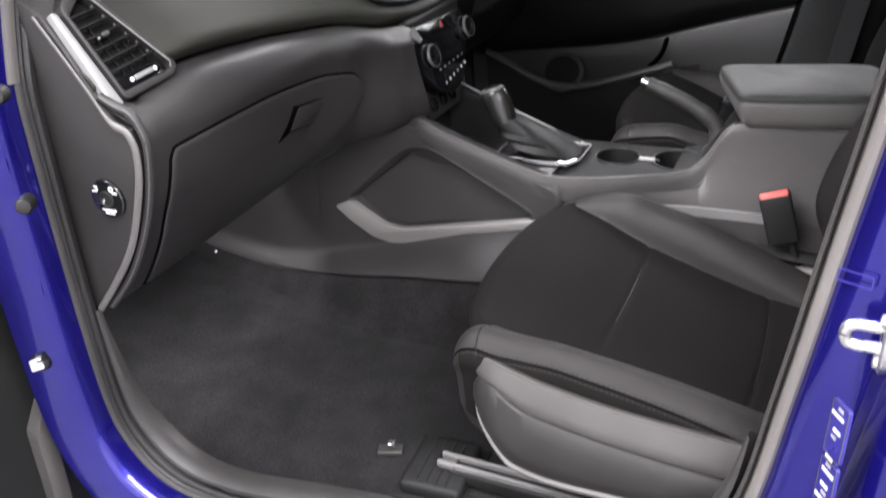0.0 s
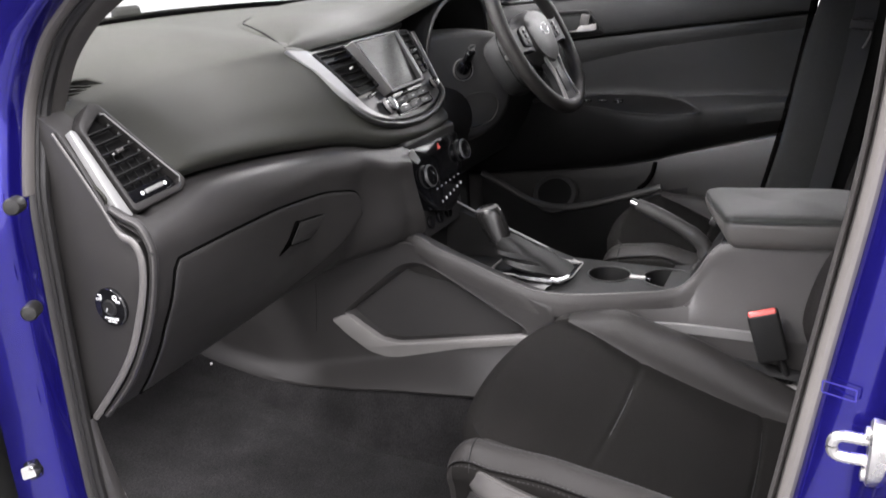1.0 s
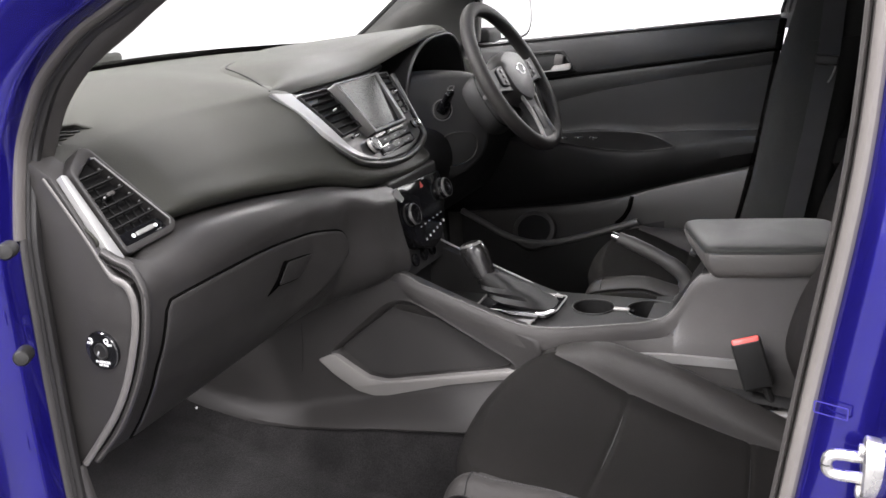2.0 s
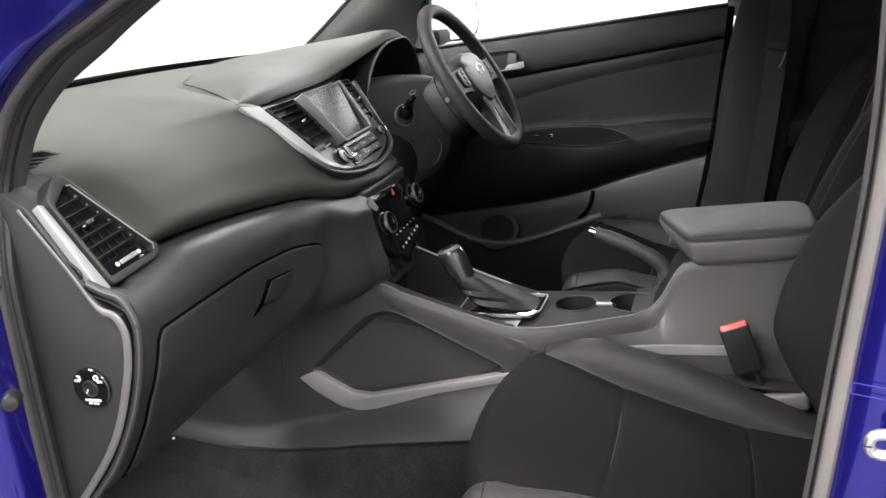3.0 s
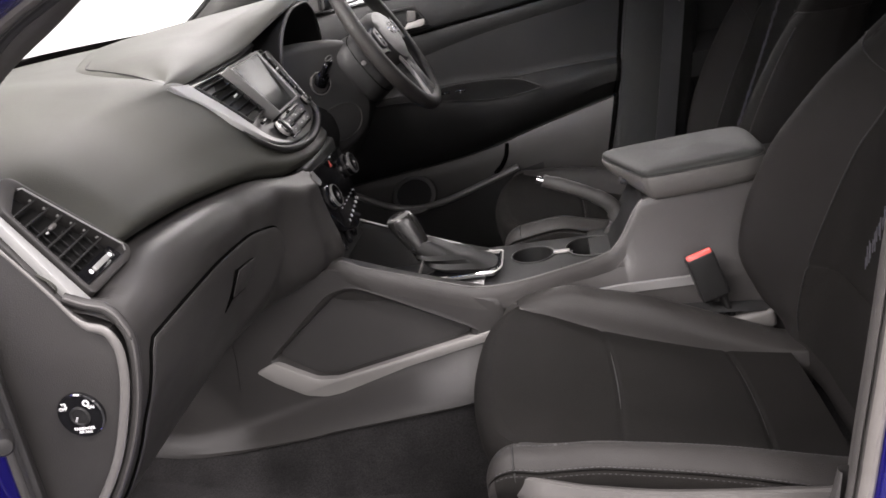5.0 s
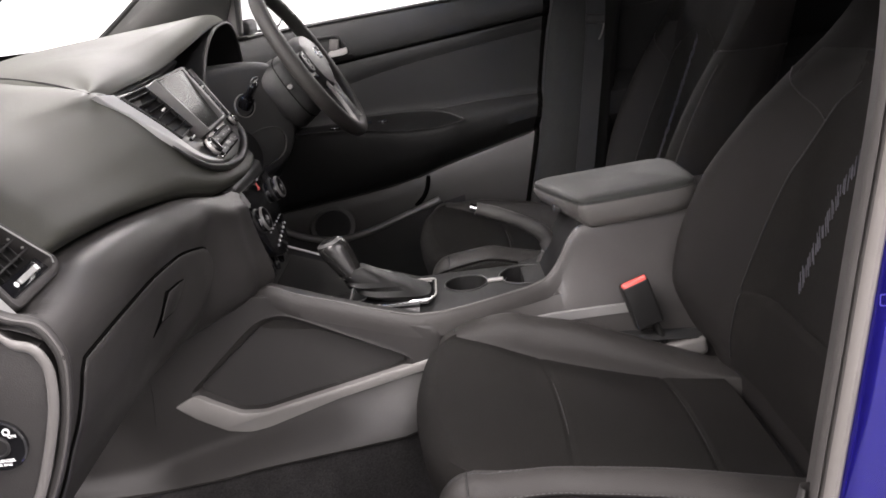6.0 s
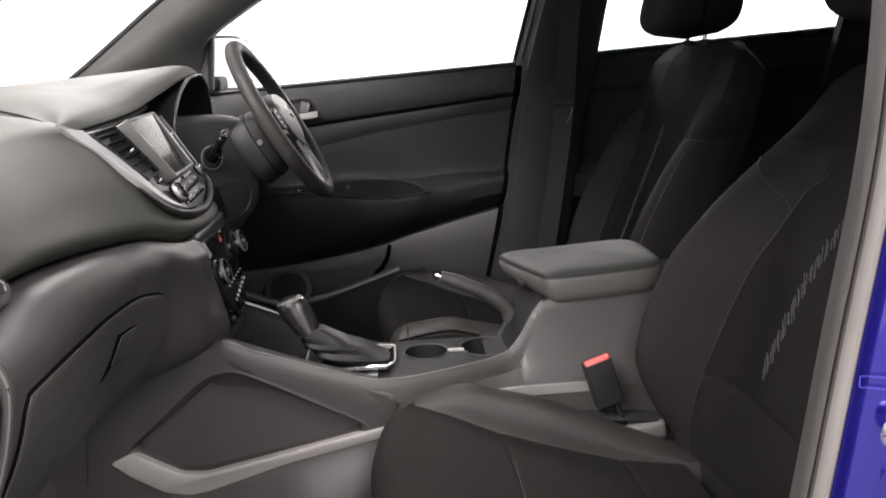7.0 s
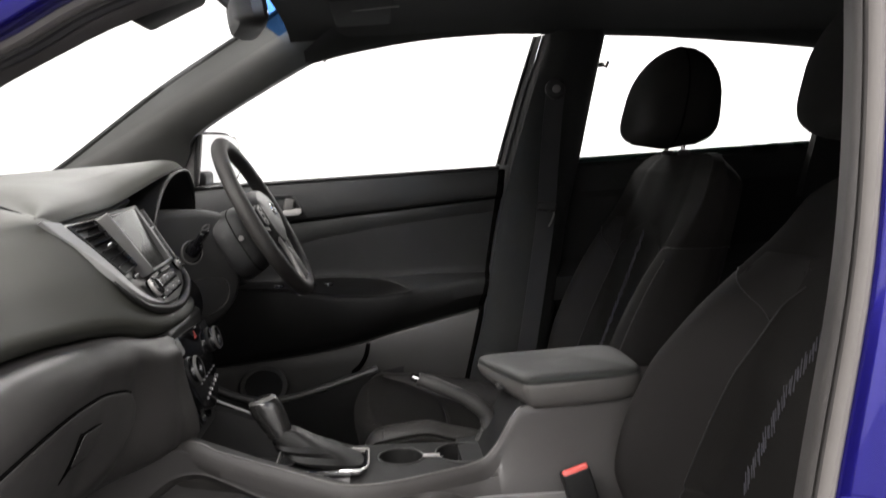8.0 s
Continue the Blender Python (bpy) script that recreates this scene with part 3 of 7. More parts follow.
pane("driver_window", ((0.10, 1.765, 1.19), (0.90, 1.765, 1.23), (0.985, 1.665, 1.57), (0.42, 1.665, 1.52)), M_GLASS, car)
pane("rear_window", ((1.08, 1.765, 1.24), (1.74, 1.765, 1.28), (1.76, 1.665, 1.55), (1.13, 1.665, 1.57)), M_GLASS, car)
cowl = []
for y in np.linspace(0.25, 1.75, 30):
    k = (y - YC) / 0.72
    cowl.append(Vector((-0.425 + 0.24 * k * k, y, 1.222 - 0.02 * k * k)))
part("windscreen_gasket", tube([p + Z * 0.006 for p in cowl], 0.013, flat=0.9), M_GAP, car, "black windscreen border")
part("spindle_cap", block(0.020, 0.078, 0.034, pose(-0.450, 0.893, 1.238), 0.012, 4), M_DARK, car, "dark wiper spindle cap behind the glass")

# ---- near doorway hardware ----
striker = thing("door_striker", (0.99, 0.17, 0.90), "steel U-shaped door striker on the blue pillar", "striker")
part("backing_plate", lathe([(0.015, -0.002), (0.017, 0.0), (0.016, 0.016)], basis((1.010, 0.180, 0.912), (0, -1, 0), Z) @ pose(0, 0, 0, 180) @ Matrix.Diagonal((1.0, 1.9, 1, 1)), 32), M_STEEL, striker)
part("loop", tube(crv([(1.016, 0.181, 0.9225), (1.003, 0.181, 0.9225), (0.989, 0.181, 0.9225), (0.9825, 0.181, 0.9195), (0.9805, 0.181, 0.9125), (0.9825, 0.181, 0.9055), (0.989, 0.181, 0.9025), (1.003, 0.181, 0.9025), (1.016, 0.181, 0.9025)], 40), 0.0052), M_STEEL, striker)
for dz in (0.02, -0.02):
    part("screw", lathe([(0.006, 0), (0.006, 0.003), (0.003, 0.004)], basis((1.008, 0.176, 0.912 + dz), (0, 1, 0), Z) @ pose(0, 0, 0, 180), 12), M_STEEL, striker)

# ---- dashboard ----
dash = thing("dashboard", (0.0, 1.0, 0.72), "dark grey grained dashboard with silver trim strips", "dashboard")
UP = [  # y, glass end x z, top x z, face x z, crease x z
    (0.207, -0.13, 1.180, 0.030, 1.164, 0.098, 1.105, 0.146, 1.044),
    (0.285, -0.19, 1.195, 0.030, 1.170, 0.106, 1.106, 0.152, 1.050),
    (0.345, -0.23, 1.205, 0.030, 1.177, 0.128, 1.122, 0.170, 1.060),
    (0.51, -0.33, 1.219, 0.025, 1.188, 0.134, 1.122, 0.176, 1.050),
    (0.62, -0.38, 1.223, 0.045, 1.193, 0.152, 1.122, 0.187, 1.038),
    (0.69, -0.39, 1.222, 0.070, 1.196, 0.163, 1.118, 0.198, 1.030),
    (0.80, -0.41, 1.223, 0.045, 1.191, 0.186, 1.080, 0.228, 1.002),
    (0.95, -0.42, 1.223, 0.045, 1.191, 0.176, 1.072, 0.234, 0.990),
    (1.09, -0.42, 1.223, 0.040, 1.191, 0.150, 1.072, 0.215, 0.990),
    (1.15, -0.40, 1.223, -0.02, 1.191, 0.020, 1.090, 0.150, 0.990),
    (1.60, -0.27, 1.212, -0.02, 1.185, 0.020, 1.090, 0.150, 0.990),
    (1.79, -0.15, 1.190, 0.045, 1.170, 0.115, 1.115, 0.160, 1.048)]


def upper_section(y):
    xb, zb, xt, zt, xm, zm, xc, zc = soft_table(UP, y, 0.03) if y > 0.24 else table(UP, y)
    pts = [(xb, y, zb), (0.5 * (xb + xt) - 0.02, y, 0.5 * (zb + zt) + 0.014), (xt, y, zt), (0.55 * xt + 0.45 * xm + 0.008, y, 0.55 * zt + 0.45 * zm + 0.008), (xm, y, zm), (0.5 * (xm + xc) + 0.004, y, 0.5 * (zm + zc) + 0.006), (xc, y, zc)]
    pts[-1:] = [(xc + 0.001, y, zc + 0.016), (xc - 0.009, y, zc)]
    out = crv(pts, 38)
    out.append(Vector((xc - 0.022, y, zc - 0.006)))
    out.append(Vector((xc - 0.05, y, zc - 0.012)))
    return out


VM = basis((0.166, 0.236, 1.033), (0.003, 0.091, 0.016), (-0.063, -0.012, 0.113))


def dented(bm):
    """Presses the skin back behind the side air vent."""
    inv = VM.inverted()
    for v in bm.verts:
        q = inv @ v.co
        if 0.0 < q.y < 0.138 and 0.002 < q.x < 0.088 - 0.33 * max(0, q.y - 0.01) and -0.04 < q.z < 0.04:
            q.z = min(q.z, -0.020)
            v.co = VM @ q
    return bm


ys = list(np.linspace(0.207, 0.36, 40)) + list(np.linspace(0.37, 1.79, 80))
part("upper_pad", dented(loft([upper_section(y) for y in ys])), M_DASH, dash, "soft grained grey dash top")

LOW = [(0.207, [(0.152, 1.047), (0.186, 1.034), (0.203, 1.006), (0.201, 0.975), (0.192, 0.94), (0.179, 0.905), (0.165, 0.872), (0.140, 0.825), (0.092, 0.758), (0.015, 0.726), (-0.1, 0.71)]),
       (0.235, [(0.172, 1.049), (0.199, 1.032), (0.209, 1.004), (0.205, 0.975), (0.196, 0.94), (0.183, 0.905), (0.168, 0.875), (0.144, 0.825), (0.097, 0.758), (0.03, 0.722), (-0.1, 0.70)]),
       (0.58, [(0.178, 1.040), (0.202, 1.022), (0.210, 1.0), (0.203, 0.975), (0.192, 0.94), (0.180, 0.905), (0.166, 0.875), (0.142, 0.825), (0.095, 0.765), (0.03, 0.735), (-0.1, 0.71)]),
       (0.70, [(0.199, 1.024), (0.216, 1.010), (0.219, 0.985), (0.212, 0.96), (0.206, 0.935), (0.202, 0.905), (0.196, 0.875), (0.176, 0.83), (0.12, 0.778), (0.03, 0.745), (-0.1, 0.72)]),
       (0.80, [(0.222, 1.004), (0.238, 0.990), (0.242, 0.965), (0.242, 0.94), (0.244, 0.915), (0.248, 0.885), (0.250, 0.86), (0.235, 0.818), (0.16, 0.785), (0.05, 0.755), (-0.1, 0.73)]),
       (0.842, [(0.228, 0.996), (0.246, 0.984), (0.247, 0.965), (0.250, 0.94), (0.255, 0.915), (0.262, 0.885), (0.268, 0.86), (0.262, 0.822), (0.18, 0.79), (0.05, 0.76), (-0.1, 0.73)]),
       (0.86, [(0.215, 0.996), (0.230, 0.982), (0.232, 0.965), (0.235, 0.94), (0.240, 0.915), (0.246, 0.885), (0.250, 0.86), (0.24, 0.822), (0.17, 0.79), (0.05, 0.76), (-0.1, 0.73)])]


def lower_section(y, n=40):
    for (ya, a), (yb, b) in zip(LOW, LOW[1:]):
        if y <= yb:
            f = (y - ya) / (yb - ya)
            f = f * f * (3 - 2 * f) if ya > 0.5 else math.sin(f * math.pi / 2)
            break
    else:
        a, b, f = LOW[-1][1], LOW[-1][1], 0
    xc, zc = (soft_table(UP, y, 0.03) if y > 0.24 else table(UP, y))[6:8]
    top = [(xc - 0.07, y, zc - 0.004), (xc - 0.012, y, zc - 0.010)]
    low = [(p[0] * (1 - f) + q[0] * f, y, p[1] * (1 - f) + q[1] * f) for p, q in zip(a, b)]
    low[0] = (xc - 0.006, y, zc - 0.008)
    low[1] = (max(xc + float(np.interp(y, [0.62, 0.78], [0.014, 0.004])), low[1][0] - float(np.interp(y, [0.62, 0.78], [0.006, 0.014]))), y, zc - 0.020)
    return crv(top + low, n)


part("lower_pad", dented(loft([lower_section(y) for y in list(np.linspace(0.207, 0.245, 9)) + list(np.linspace(0.25, 0.86, 64))])), M_LOWER, dash, "grained grey lower dash panel")


def lower_x(y, z):
    s = sorted(((p.z, p.x) for p in lower_section(y)[8:]))
    return float(np.interp(z, [q[0] for q in s], [q[1] for q in s]))


def lid_top(y):
    return float(table([(0.249, 0.958), (0.257, 0.972), (0.44, 0.974), (0.60, 0.963), (0.66, 0.952), (0.695, 0.941), (0.711, 0.924), (0.7155, 0.897)], y)[0])


def lid_low(y):
    return float(table([(0.249, 0.766), (0.258, 0.753), (0.45, 0.752), (0.55, 0.770), (0.62, 0.805), (0.67, 0.85), (0.7155, 0.895)], y)[0])


lid_rows = []
lid_ys = [0.2490, 0.2500, 0.2520, 0.2560] + list(np.linspace(0.262, 0.706, 42)) + [0.7110, 0.7140, 0.7155]
for j, y in enumerate(lid_ys):
    lo, hi = lid_low(y), lid_top(y)
    hu = max(0.002, hi - lo)
    zs_ = [lo, lo + 0.02 * hu, lo + 0.05 * hu] + list(np.linspace(lo + 0.08 * hu, hi - 0.012 * hu - min(0.006, 0.2 * hu), 24)) + [hi - min(0.005, 0.15 * hu), hi - min(0.002, 0.06 * hu), hi]
    row = []
    for i, z in enumerate(zs_):
        d = min(0.007, y - 0.249, hi - z, z - lo, max(0.0, 0.7155 - y)) / 0.007
        row.append(Vector((lower_x(y, z) + 0.0005 + 0.0055 * math.sqrt(max(0.0, 1 - (1 - d) ** 2)), y, z)))
    lid_rows.append(row)
lid = part("glovebox_lid", thicken(loft(lid_rows), 0.008), M_LOWER, dash, "closed grained glovebox lid")
edge = [r[-1] for r in lid_rows] + [p for p in reversed(lid_rows[-1][:-1])] + [r[0] for r in reversed(lid_rows[:-1])] + lid_rows[0][1:-1]
part("lid_gap", tube([p + X * 0.0004 for p in edge], 0.0023, 8, closed=True), M_GAP, lid)
lx = lower_x(0.562, 0.905)
hm = basis((lx + 0.0050, 0.562, 0.905), ((lower_x(0.60, 0.905) - lower_x(0.50, 0.905)) / 0.1, 1, 0), ((lower_x(0.562, 0.935) - lower_x(0.562, 0.875)) / 0.06, 0, 1))
# Black plate on the lid paints the shade of the latch hollow.
part("latch_shade", plate(corners([(-0.063, -0.021), (-0.036, -0.012), (-0.022, 0.033), (-0.036, 0.036), (-0.045, 0.009)], 0.004), 0.003, hm @ pose(0, 0, 0.0022), 0.0004), M_GAP, lid)
part("latch_joint", plate(corners([(-0.037, -0.011), (0.025, -0.019), (0.065, 0.009), (0.069, 0.020), (-0.025, 0.033)], 0.005), 0.003, hm @ pose(0, 0, 0.0022), 0.0004), M_GAP, lid)
part("latch_handle", plate(corners([(-0.035, -0.009), (0.024, -0.017), (0.062, 0.010), (0.066, 0.019), (-0.024, 0.031)], 0.005), 0.004, hm @ pose(0, 0, 0.0030), 0.0008), M_LOWER, lid, "flush grey glovebox latch")

# end cap facing the doorway
EP = basis((0, 0.2045, 0), X, Z)
cap = [(0.092, 1.142), (0.118, 1.100), (0.146, 1.050), (0.168, 1.016), (0.190, 1.008), (0.196, 0.981), (0.187, 0.939), (0.159, 0.870), (0.130, 0.823), (0.094, 0.777), (0.060, 0.735), (0.0, 0.735), (-0.01, 0.95), (0.0, 1.13), (0.06, 1.16)]
end = part("end_panel", plate(cap, 0.04, EP, 0.004), M_LOWER, dash, "plain grained dash end panel")
bead = crv([(x, 0.201, z) for x, z in ((0.086, 1.140), (0.114, 1.100), (0.142, 1.058), (0.160, 1.028), (0.172, 1.016), (0.187, 1.010), (0.195, 0.998), (0.197, 0.978), (0.188, 0.937), (0.160, 0.869), (0.131, 0.822), (0.095, 0.778), (0.060, 0.738))], 80)
part("edge_bead", tube(bead, [0.0022 + 0.0030 * min(1, max(0, (k - 18) / 10)) for k in range(80)], 12, flat=0.7, up=(0, 1, 0)), M_BEAD, dash, "lighter grey edging bead")
rim = crv([(x - 0.002, 0.2100, z) for x, z in ((0.154, 1.047), (0.172, 1.038), (0.194, 1.030), (0.206, 1.012), (0.210, 0.986), (0.197, 0.929), (0.173, 0.871), (0.138, 0.812), (0.108, 0.775), (0.076, 0.742))], 60)
part("edge_rim", tube(rim, 0.0060, 12, up=(0, 1, 0)), M_LOWER, dash)
part("rim_line", tube([p + Vector((0.0035, -0.0048, 0.001)) for p in rim], 0.0014, 6), M_TRIMGREY, dash)
sw = basis((0.130, 0.2005, 0.915), X, Z)
switch = part("airbag_switch", lathe([(0.0265, -0.004), (0.0265, 0.0), (0.025, 0.0015), (0.012, 0.0012)], sw, 40), M_GLOSS, dash, "round black key switch with white symbols")
part("key_barrel", lathe([(0.0115, 0.0), (0.0115, 0.0025), (0.0095, 0.0035), (0.0085, 0.002)], sw, 28), M_DARK, switch)
part("key_slot", plate([(-0.001, -0.006), (0.001, -0.006), (0.001, 0.0), (-0.001, 0.0)], 0.001, sw @ pose(-0.002, 0, 0.0042, 0, 0, -30)), M_GREYPRINT, switch)
part("off_symbol", join(plate(circle(-0.0135, 0.0150, 0.0022, 10), 0.0006, sw @ pose(0, 0, 0.0022)), plate([(-0.0175, 0.0165), (-0.0160, 0.0175), (-0.0105, 0.0118), (-0.0120, 0.0110)], 0.0006, sw @ pose(0, 0, 0.0022))), M_WHITE, switch)
part("on_symbol", hoop([(0.0022, 0.0), (0.0038, 0.0), (0.0038, 0.0008), (0.0022, 0.0008)], sw @ pose(0.0115, 0.0150, 0.0016), 20), M_WHITE, switch)
for word, size, bx, bz in (("OFF", 0.0052, -0.0165, 0.0085), ("ON", 0.0050, 0.0160, 0.0085), ("PASSENGER", 0.0046, 0.0005, -0.0165), ("AIR BAG", 0.0042, 0.0005, -0.0205)):
    txt = bpy.data.curves.new("writing", "FONT")
    txt.body, txt.size, txt.align_x, txt.extrude, txt.offset = word, size, "CENTER", 0.0002, 0.00006
    tmp = bpy.data.objects.new("writing", txt)
    bm_ = bmesh.new()
    bm_.from_mesh(tmp.to_mesh())
    tmp.to_mesh_clear()
    bpy.data.objects.remove(tmp)
    bm_.transform(sw @ pose(bx, bz, 0.0020))
    part("writing", bm_, M_WHITE, switch, "white capital letters")

# passenger air vent
v_out = corners([(-0.004, 0.002), (0.080, -0.004), (0.094, 0.006), (0.048, 0.142), (0.036, 0.148), (0.002, 0.128)], 0.010, 5)
v_in = corners([(0.003, 0.012), (0.078, 0.006), (0.085, 0.012), (0.044, 0.128), (0.038, 0.130), (0.008, 0.115)], 0.004, 5)
vent = part("side_air_vent", frame_plate(v_out, v_in, 0.035, VM @ pose(0, 0, 0.008), 0.003), M_LOWER, dash, "black louvred air vent in a grey bezel")
part("vent_back", plate(v_in, 0.004, VM @ pose(0, 0, -0.0105)), M_SLATSHADE, vent)
part("bright_edge", tube([VM @ Vector((a, b, 0.0085)) for a, b in ((0.080, 0.007), (0.085, 0.013), (0.066, 0.066), (0.0445, 0.127), (0.039, 0.129))], 0.0011, 6), M_SILVER, vent)
for k in range(6):
    v0 = 0.036 + k * 0.0150
    w = 0.085 - 0.356 * (v0 - 0.012) - 0.008
    sl = part("slat", block(w, 0.0085, 0.0016, VM @ pose(0.006 + w / 2, v0, 0.000, 86, 0, -3), 0.0005, 1), M_SLATSHADE, vent)
    part("slat_edge", block(w, 0.0016, 0.0022, VM @ pose(0.006 + w / 2, v0 + 0.0003, 0.0045, 86, 0, -3), 0.0005, 1), M_DARK, sl)
    part("pivot", block(0.004, 0.003, 0.003, VM @ pose(0.002 + w, v0 + 0.002, 0.0035), 0.001, 1), M_BUTTON, sl)
for k in range(5):
    part("fin", block(0.0014, 0.085 - k * 0.015, 0.004, VM @ pose(0.014 + k * 0.014, 0.070 - k * 0.0075, -0.0080), 0.0004, 1), M_DARK, vent)
part("vent_tab", block(0.012, 0.005, 0.006, VM @ pose(0.034, 0.079, 0.005, 0, 0, -4), 0.0015, 1), M_TRIMGREY, vent)
part("tab_glint", block(0.004, 0.003, 0.003, VM @ pose(0.022, 0.078, 0.006), 0.001, 1), M_SILVER, vent)
part("slider_plate", plate(corners([(0.004, 0.012), (0.079, 0.006), (0.075, 0.023), (0.006, 0.029)], 0.003), 0.004, VM @ pose(0, 0, 0.002), 0.0008), M_GLOSS, vent)
part("slider", block(0.030, 0.006, 0.004, VM @ pose(0.044, 0.0175, 0.0040, 0, 0, -4), 0.001, 1), M_SILVER, vent)
for cx, cv in ((0.025, 0.019), (0.064, 0.016)):
    part("slider_symbol", lathe([(0.0030, 0), (0.0028, 0.0006)], VM @ pose(cx, cv, 0.0026), 12), M_WHITE, vent)
part("silver_strip", plate(corners([(-0.023, 0.010), (-0.008, 0.000), (-0.003, 0.124), (-0.011, 0.128)], 0.004), 0.012, VM @ pose(0, 0, 0.006), 0.0025), M_SILVER, dash, "bright satin silver vent strip")

# small demist grille on the dash top
gm = basis((0.0285, 0.310, 1.1768), (-0.22, 0.955, 0.185), (-0.726, -0.282, 0.625))
grille = part("demist_grille", frame_plate(corners([(-0.028, -0.013), (0.047, -0.013), (0.030, 0.010), (0.004, 0.020), (-0.022, 0.018), (-0.043, -0.001)], 0.004), corners([(-0.0255, -0.009), (0.037, -0.009), (0.024, 0.008), (0.003, 0.0155), (-0.020, 0.0135), (-0.037, -0.001)], 0.003), 0.016, gm, 0.0010), M_DASH, dash)
part("grille_back", plate([(-0.0255, -0.009), (0.037, -0.009), (0.024, 0.008), (0.003, 0.0155), (-0.020, 0.0135), (-0.037, -0.001)], 0.002, gm @ pose(0, 0, -0.006)), M_SLATSHADE, grille)
for cu, cv, ln in ((-0.0265, -0.003, 0.016), (-0.0165, 0.001, 0.026), (-0.0060, 0.004, 0.032), (0.0060, 0.005, 0.034)):
    part("grille_slat", block(ln, 0.0022, 0.003, gm @ pose(cu, cv, -0.003, 0, 0, -27), 0.0005, 1), M_DASH, grille)

# hood over the instruments and the middle of the dash
HOOD = [(0.690, 0.100, 1.178, 0.099, 1.179, 0.097, 1.180), (0.74, 0.100, 1.184, 0.066, 1.195, 0.030, 1.199), (0.80, 0.100, 1.185, 0.030, 1.209, -0.050, 1.208), (0.833, 0.100, 1.186, 0.012, 1.215, -0.095, 1.212),
        (0.90, 0.098, 1.187, 0.0, 1.221, -0.125, 1.217), (1.016, 0.092, 1.189, -0.01, 1.226, -0.17, 1.222), (1.10, 0.098, 1.200, 0.0, 1.231, -0.20, 1.226), (1.20, 0.120, 1.226, 0.02, 1.242, -0.22, 1.229), (1.30, 0.134, 1.245, 0.04, 1.251, -0.22, 1.230), (1.39, 0.138, 1.253, 0.04, 1.255, -0.21, 1.230), (1.45, 0.124, 1.244, 0.04, 1.250, -0.19, 1.228), (1.51, 0.098, 1.206, 0.01, 1.226, -0.17, 1.218), (1.58, 0.080, 1.160, 0.0, 1.19, -0.15, 1.20), (1.66, 0.07, 1.13, 0.0, 1.17, -0.14, 1.18)]
rows = []
for y in np.linspace(0.690, 1.66, 60):
    xf, zf, xm, zm, xb, zb = soft_table(HOOD, y, 0.05)
    rise = min(1, (y - 0.69) / 0.14)
    zf, zm, zb = zf + 0.002 * rise, zm + 0.004 * rise, zb + 0.004 * rise
    pts = [(xb - 0.05, y, zb - 0.012), (xb, y, zb + 0.002), (xm, y, zm), (0.5 * xm + 0.5 * xf, y, 0.55 * zm + 0.45 * zf + 0.007), (0.18 * xm + 0.82 * xf, y, 0.2 * zm + 0.8 * zf + 0.006), (xf, y, zf - 0.004)]
    rows.append(crv(pts, 22) + [Vector((xf + 0.001, y, zf - 0.008)), Vector((xf - 0.006, y, zf - 0.012)), Vector((xf - 0.03, y, zf - 0.015)), Vector((xf - 0.09, y, zf - 0.019))])
part("instrument_hood", loft(rows), M_DASH, dash, "soft grained hood over the instruments")
part("hood_seam", tube(crv([(0.098, 0.688, 1.187), (0.030, 0.739, 1.2025), (-0.050, 0.799, 1.2125), (-0.094, 0.832, 1.2165), (-0.111, 0.858, 1.219), (-0.126, 0.90, 1.2215), (-0.150, 0.96, 1.224), (-0.172, 1.02, 1.2265)], 40), 0.0017, 6), M_SLATSHADE, dash)

# instrument binnacle
c0 = smooth_outline([(1.165, 1.05), (1.17, 1.13), (1.20, 1.195), (1.27, 1.232), (1.36, 1.243), (1.43, 1.236), (1.495, 1.195), (1.545, 1.115), (1.565, 1.05), (1.50, 1.02), (1.38, 1.012), (1.25, 1.02)], 60)
rows = []
for f, x in ((0.0, 0.125), (0.02, 0.128), (0.05, 0.12), (0.09, 0.09), (0.14, 0.05), (0.2, 0.01)):
    rows.append([Vector((x - 0.12 * (z - 1.13) * -1.0 * (1 if f < 0.1 else 0.5), 1.385 + (y - 1.385) * (1 - f), 1.13 + (z - 1.13) * (1 - f))) for y, z in c0])
cluster = part("instrument_binnacle", loft(rows, ring=True), M_DARK, dash, "black shrouded instrument binnacle")
part("binnacle_edge", tube(rows[1], 0.0035, 8, closed=True), M_LOWER, cluster)
part("dial_face", plate([(p.y - 1.385, p.z - 1.13) for p in rows[-1]], 0.004, basis((0.012, 1.385, 1.13), Y, Z)), M_GLOSS, cluster, "unlit black instrument glass")
for dy in (-0.10, 0.10):
    part("dial_ring", tube([Vector((0.016, 1.385 + dy + 0.055 * math.cos(a), 1.125 + 0.055 * math.sin(a))) for a in np.linspace(0, 2 * math.pi, 40)[:-1]], 0.002, 6, closed=True), M_TRIMGREY, cluster)

# middle fascia with screen, vents and buttons
FM = basis((0.187, 0.875, 1.088), (-0.05, 1, 0), (-0.72, 0, 1))


def swept(bm):
    """Leans the near upper corner of a fascia piece back into the dash."""
    inv = FM.inverted()
    for v in bm.verts:
        q = inv @ v.co
        f = min(1, max(0, (q.y + 0.02) / 0.145)) * min(1, max(0, (-0.03 - q.x) / 0.15))
        q.z -= 0.018 * f * f * (3 - 2 * f)
        v.co = FM @ q
    return bm


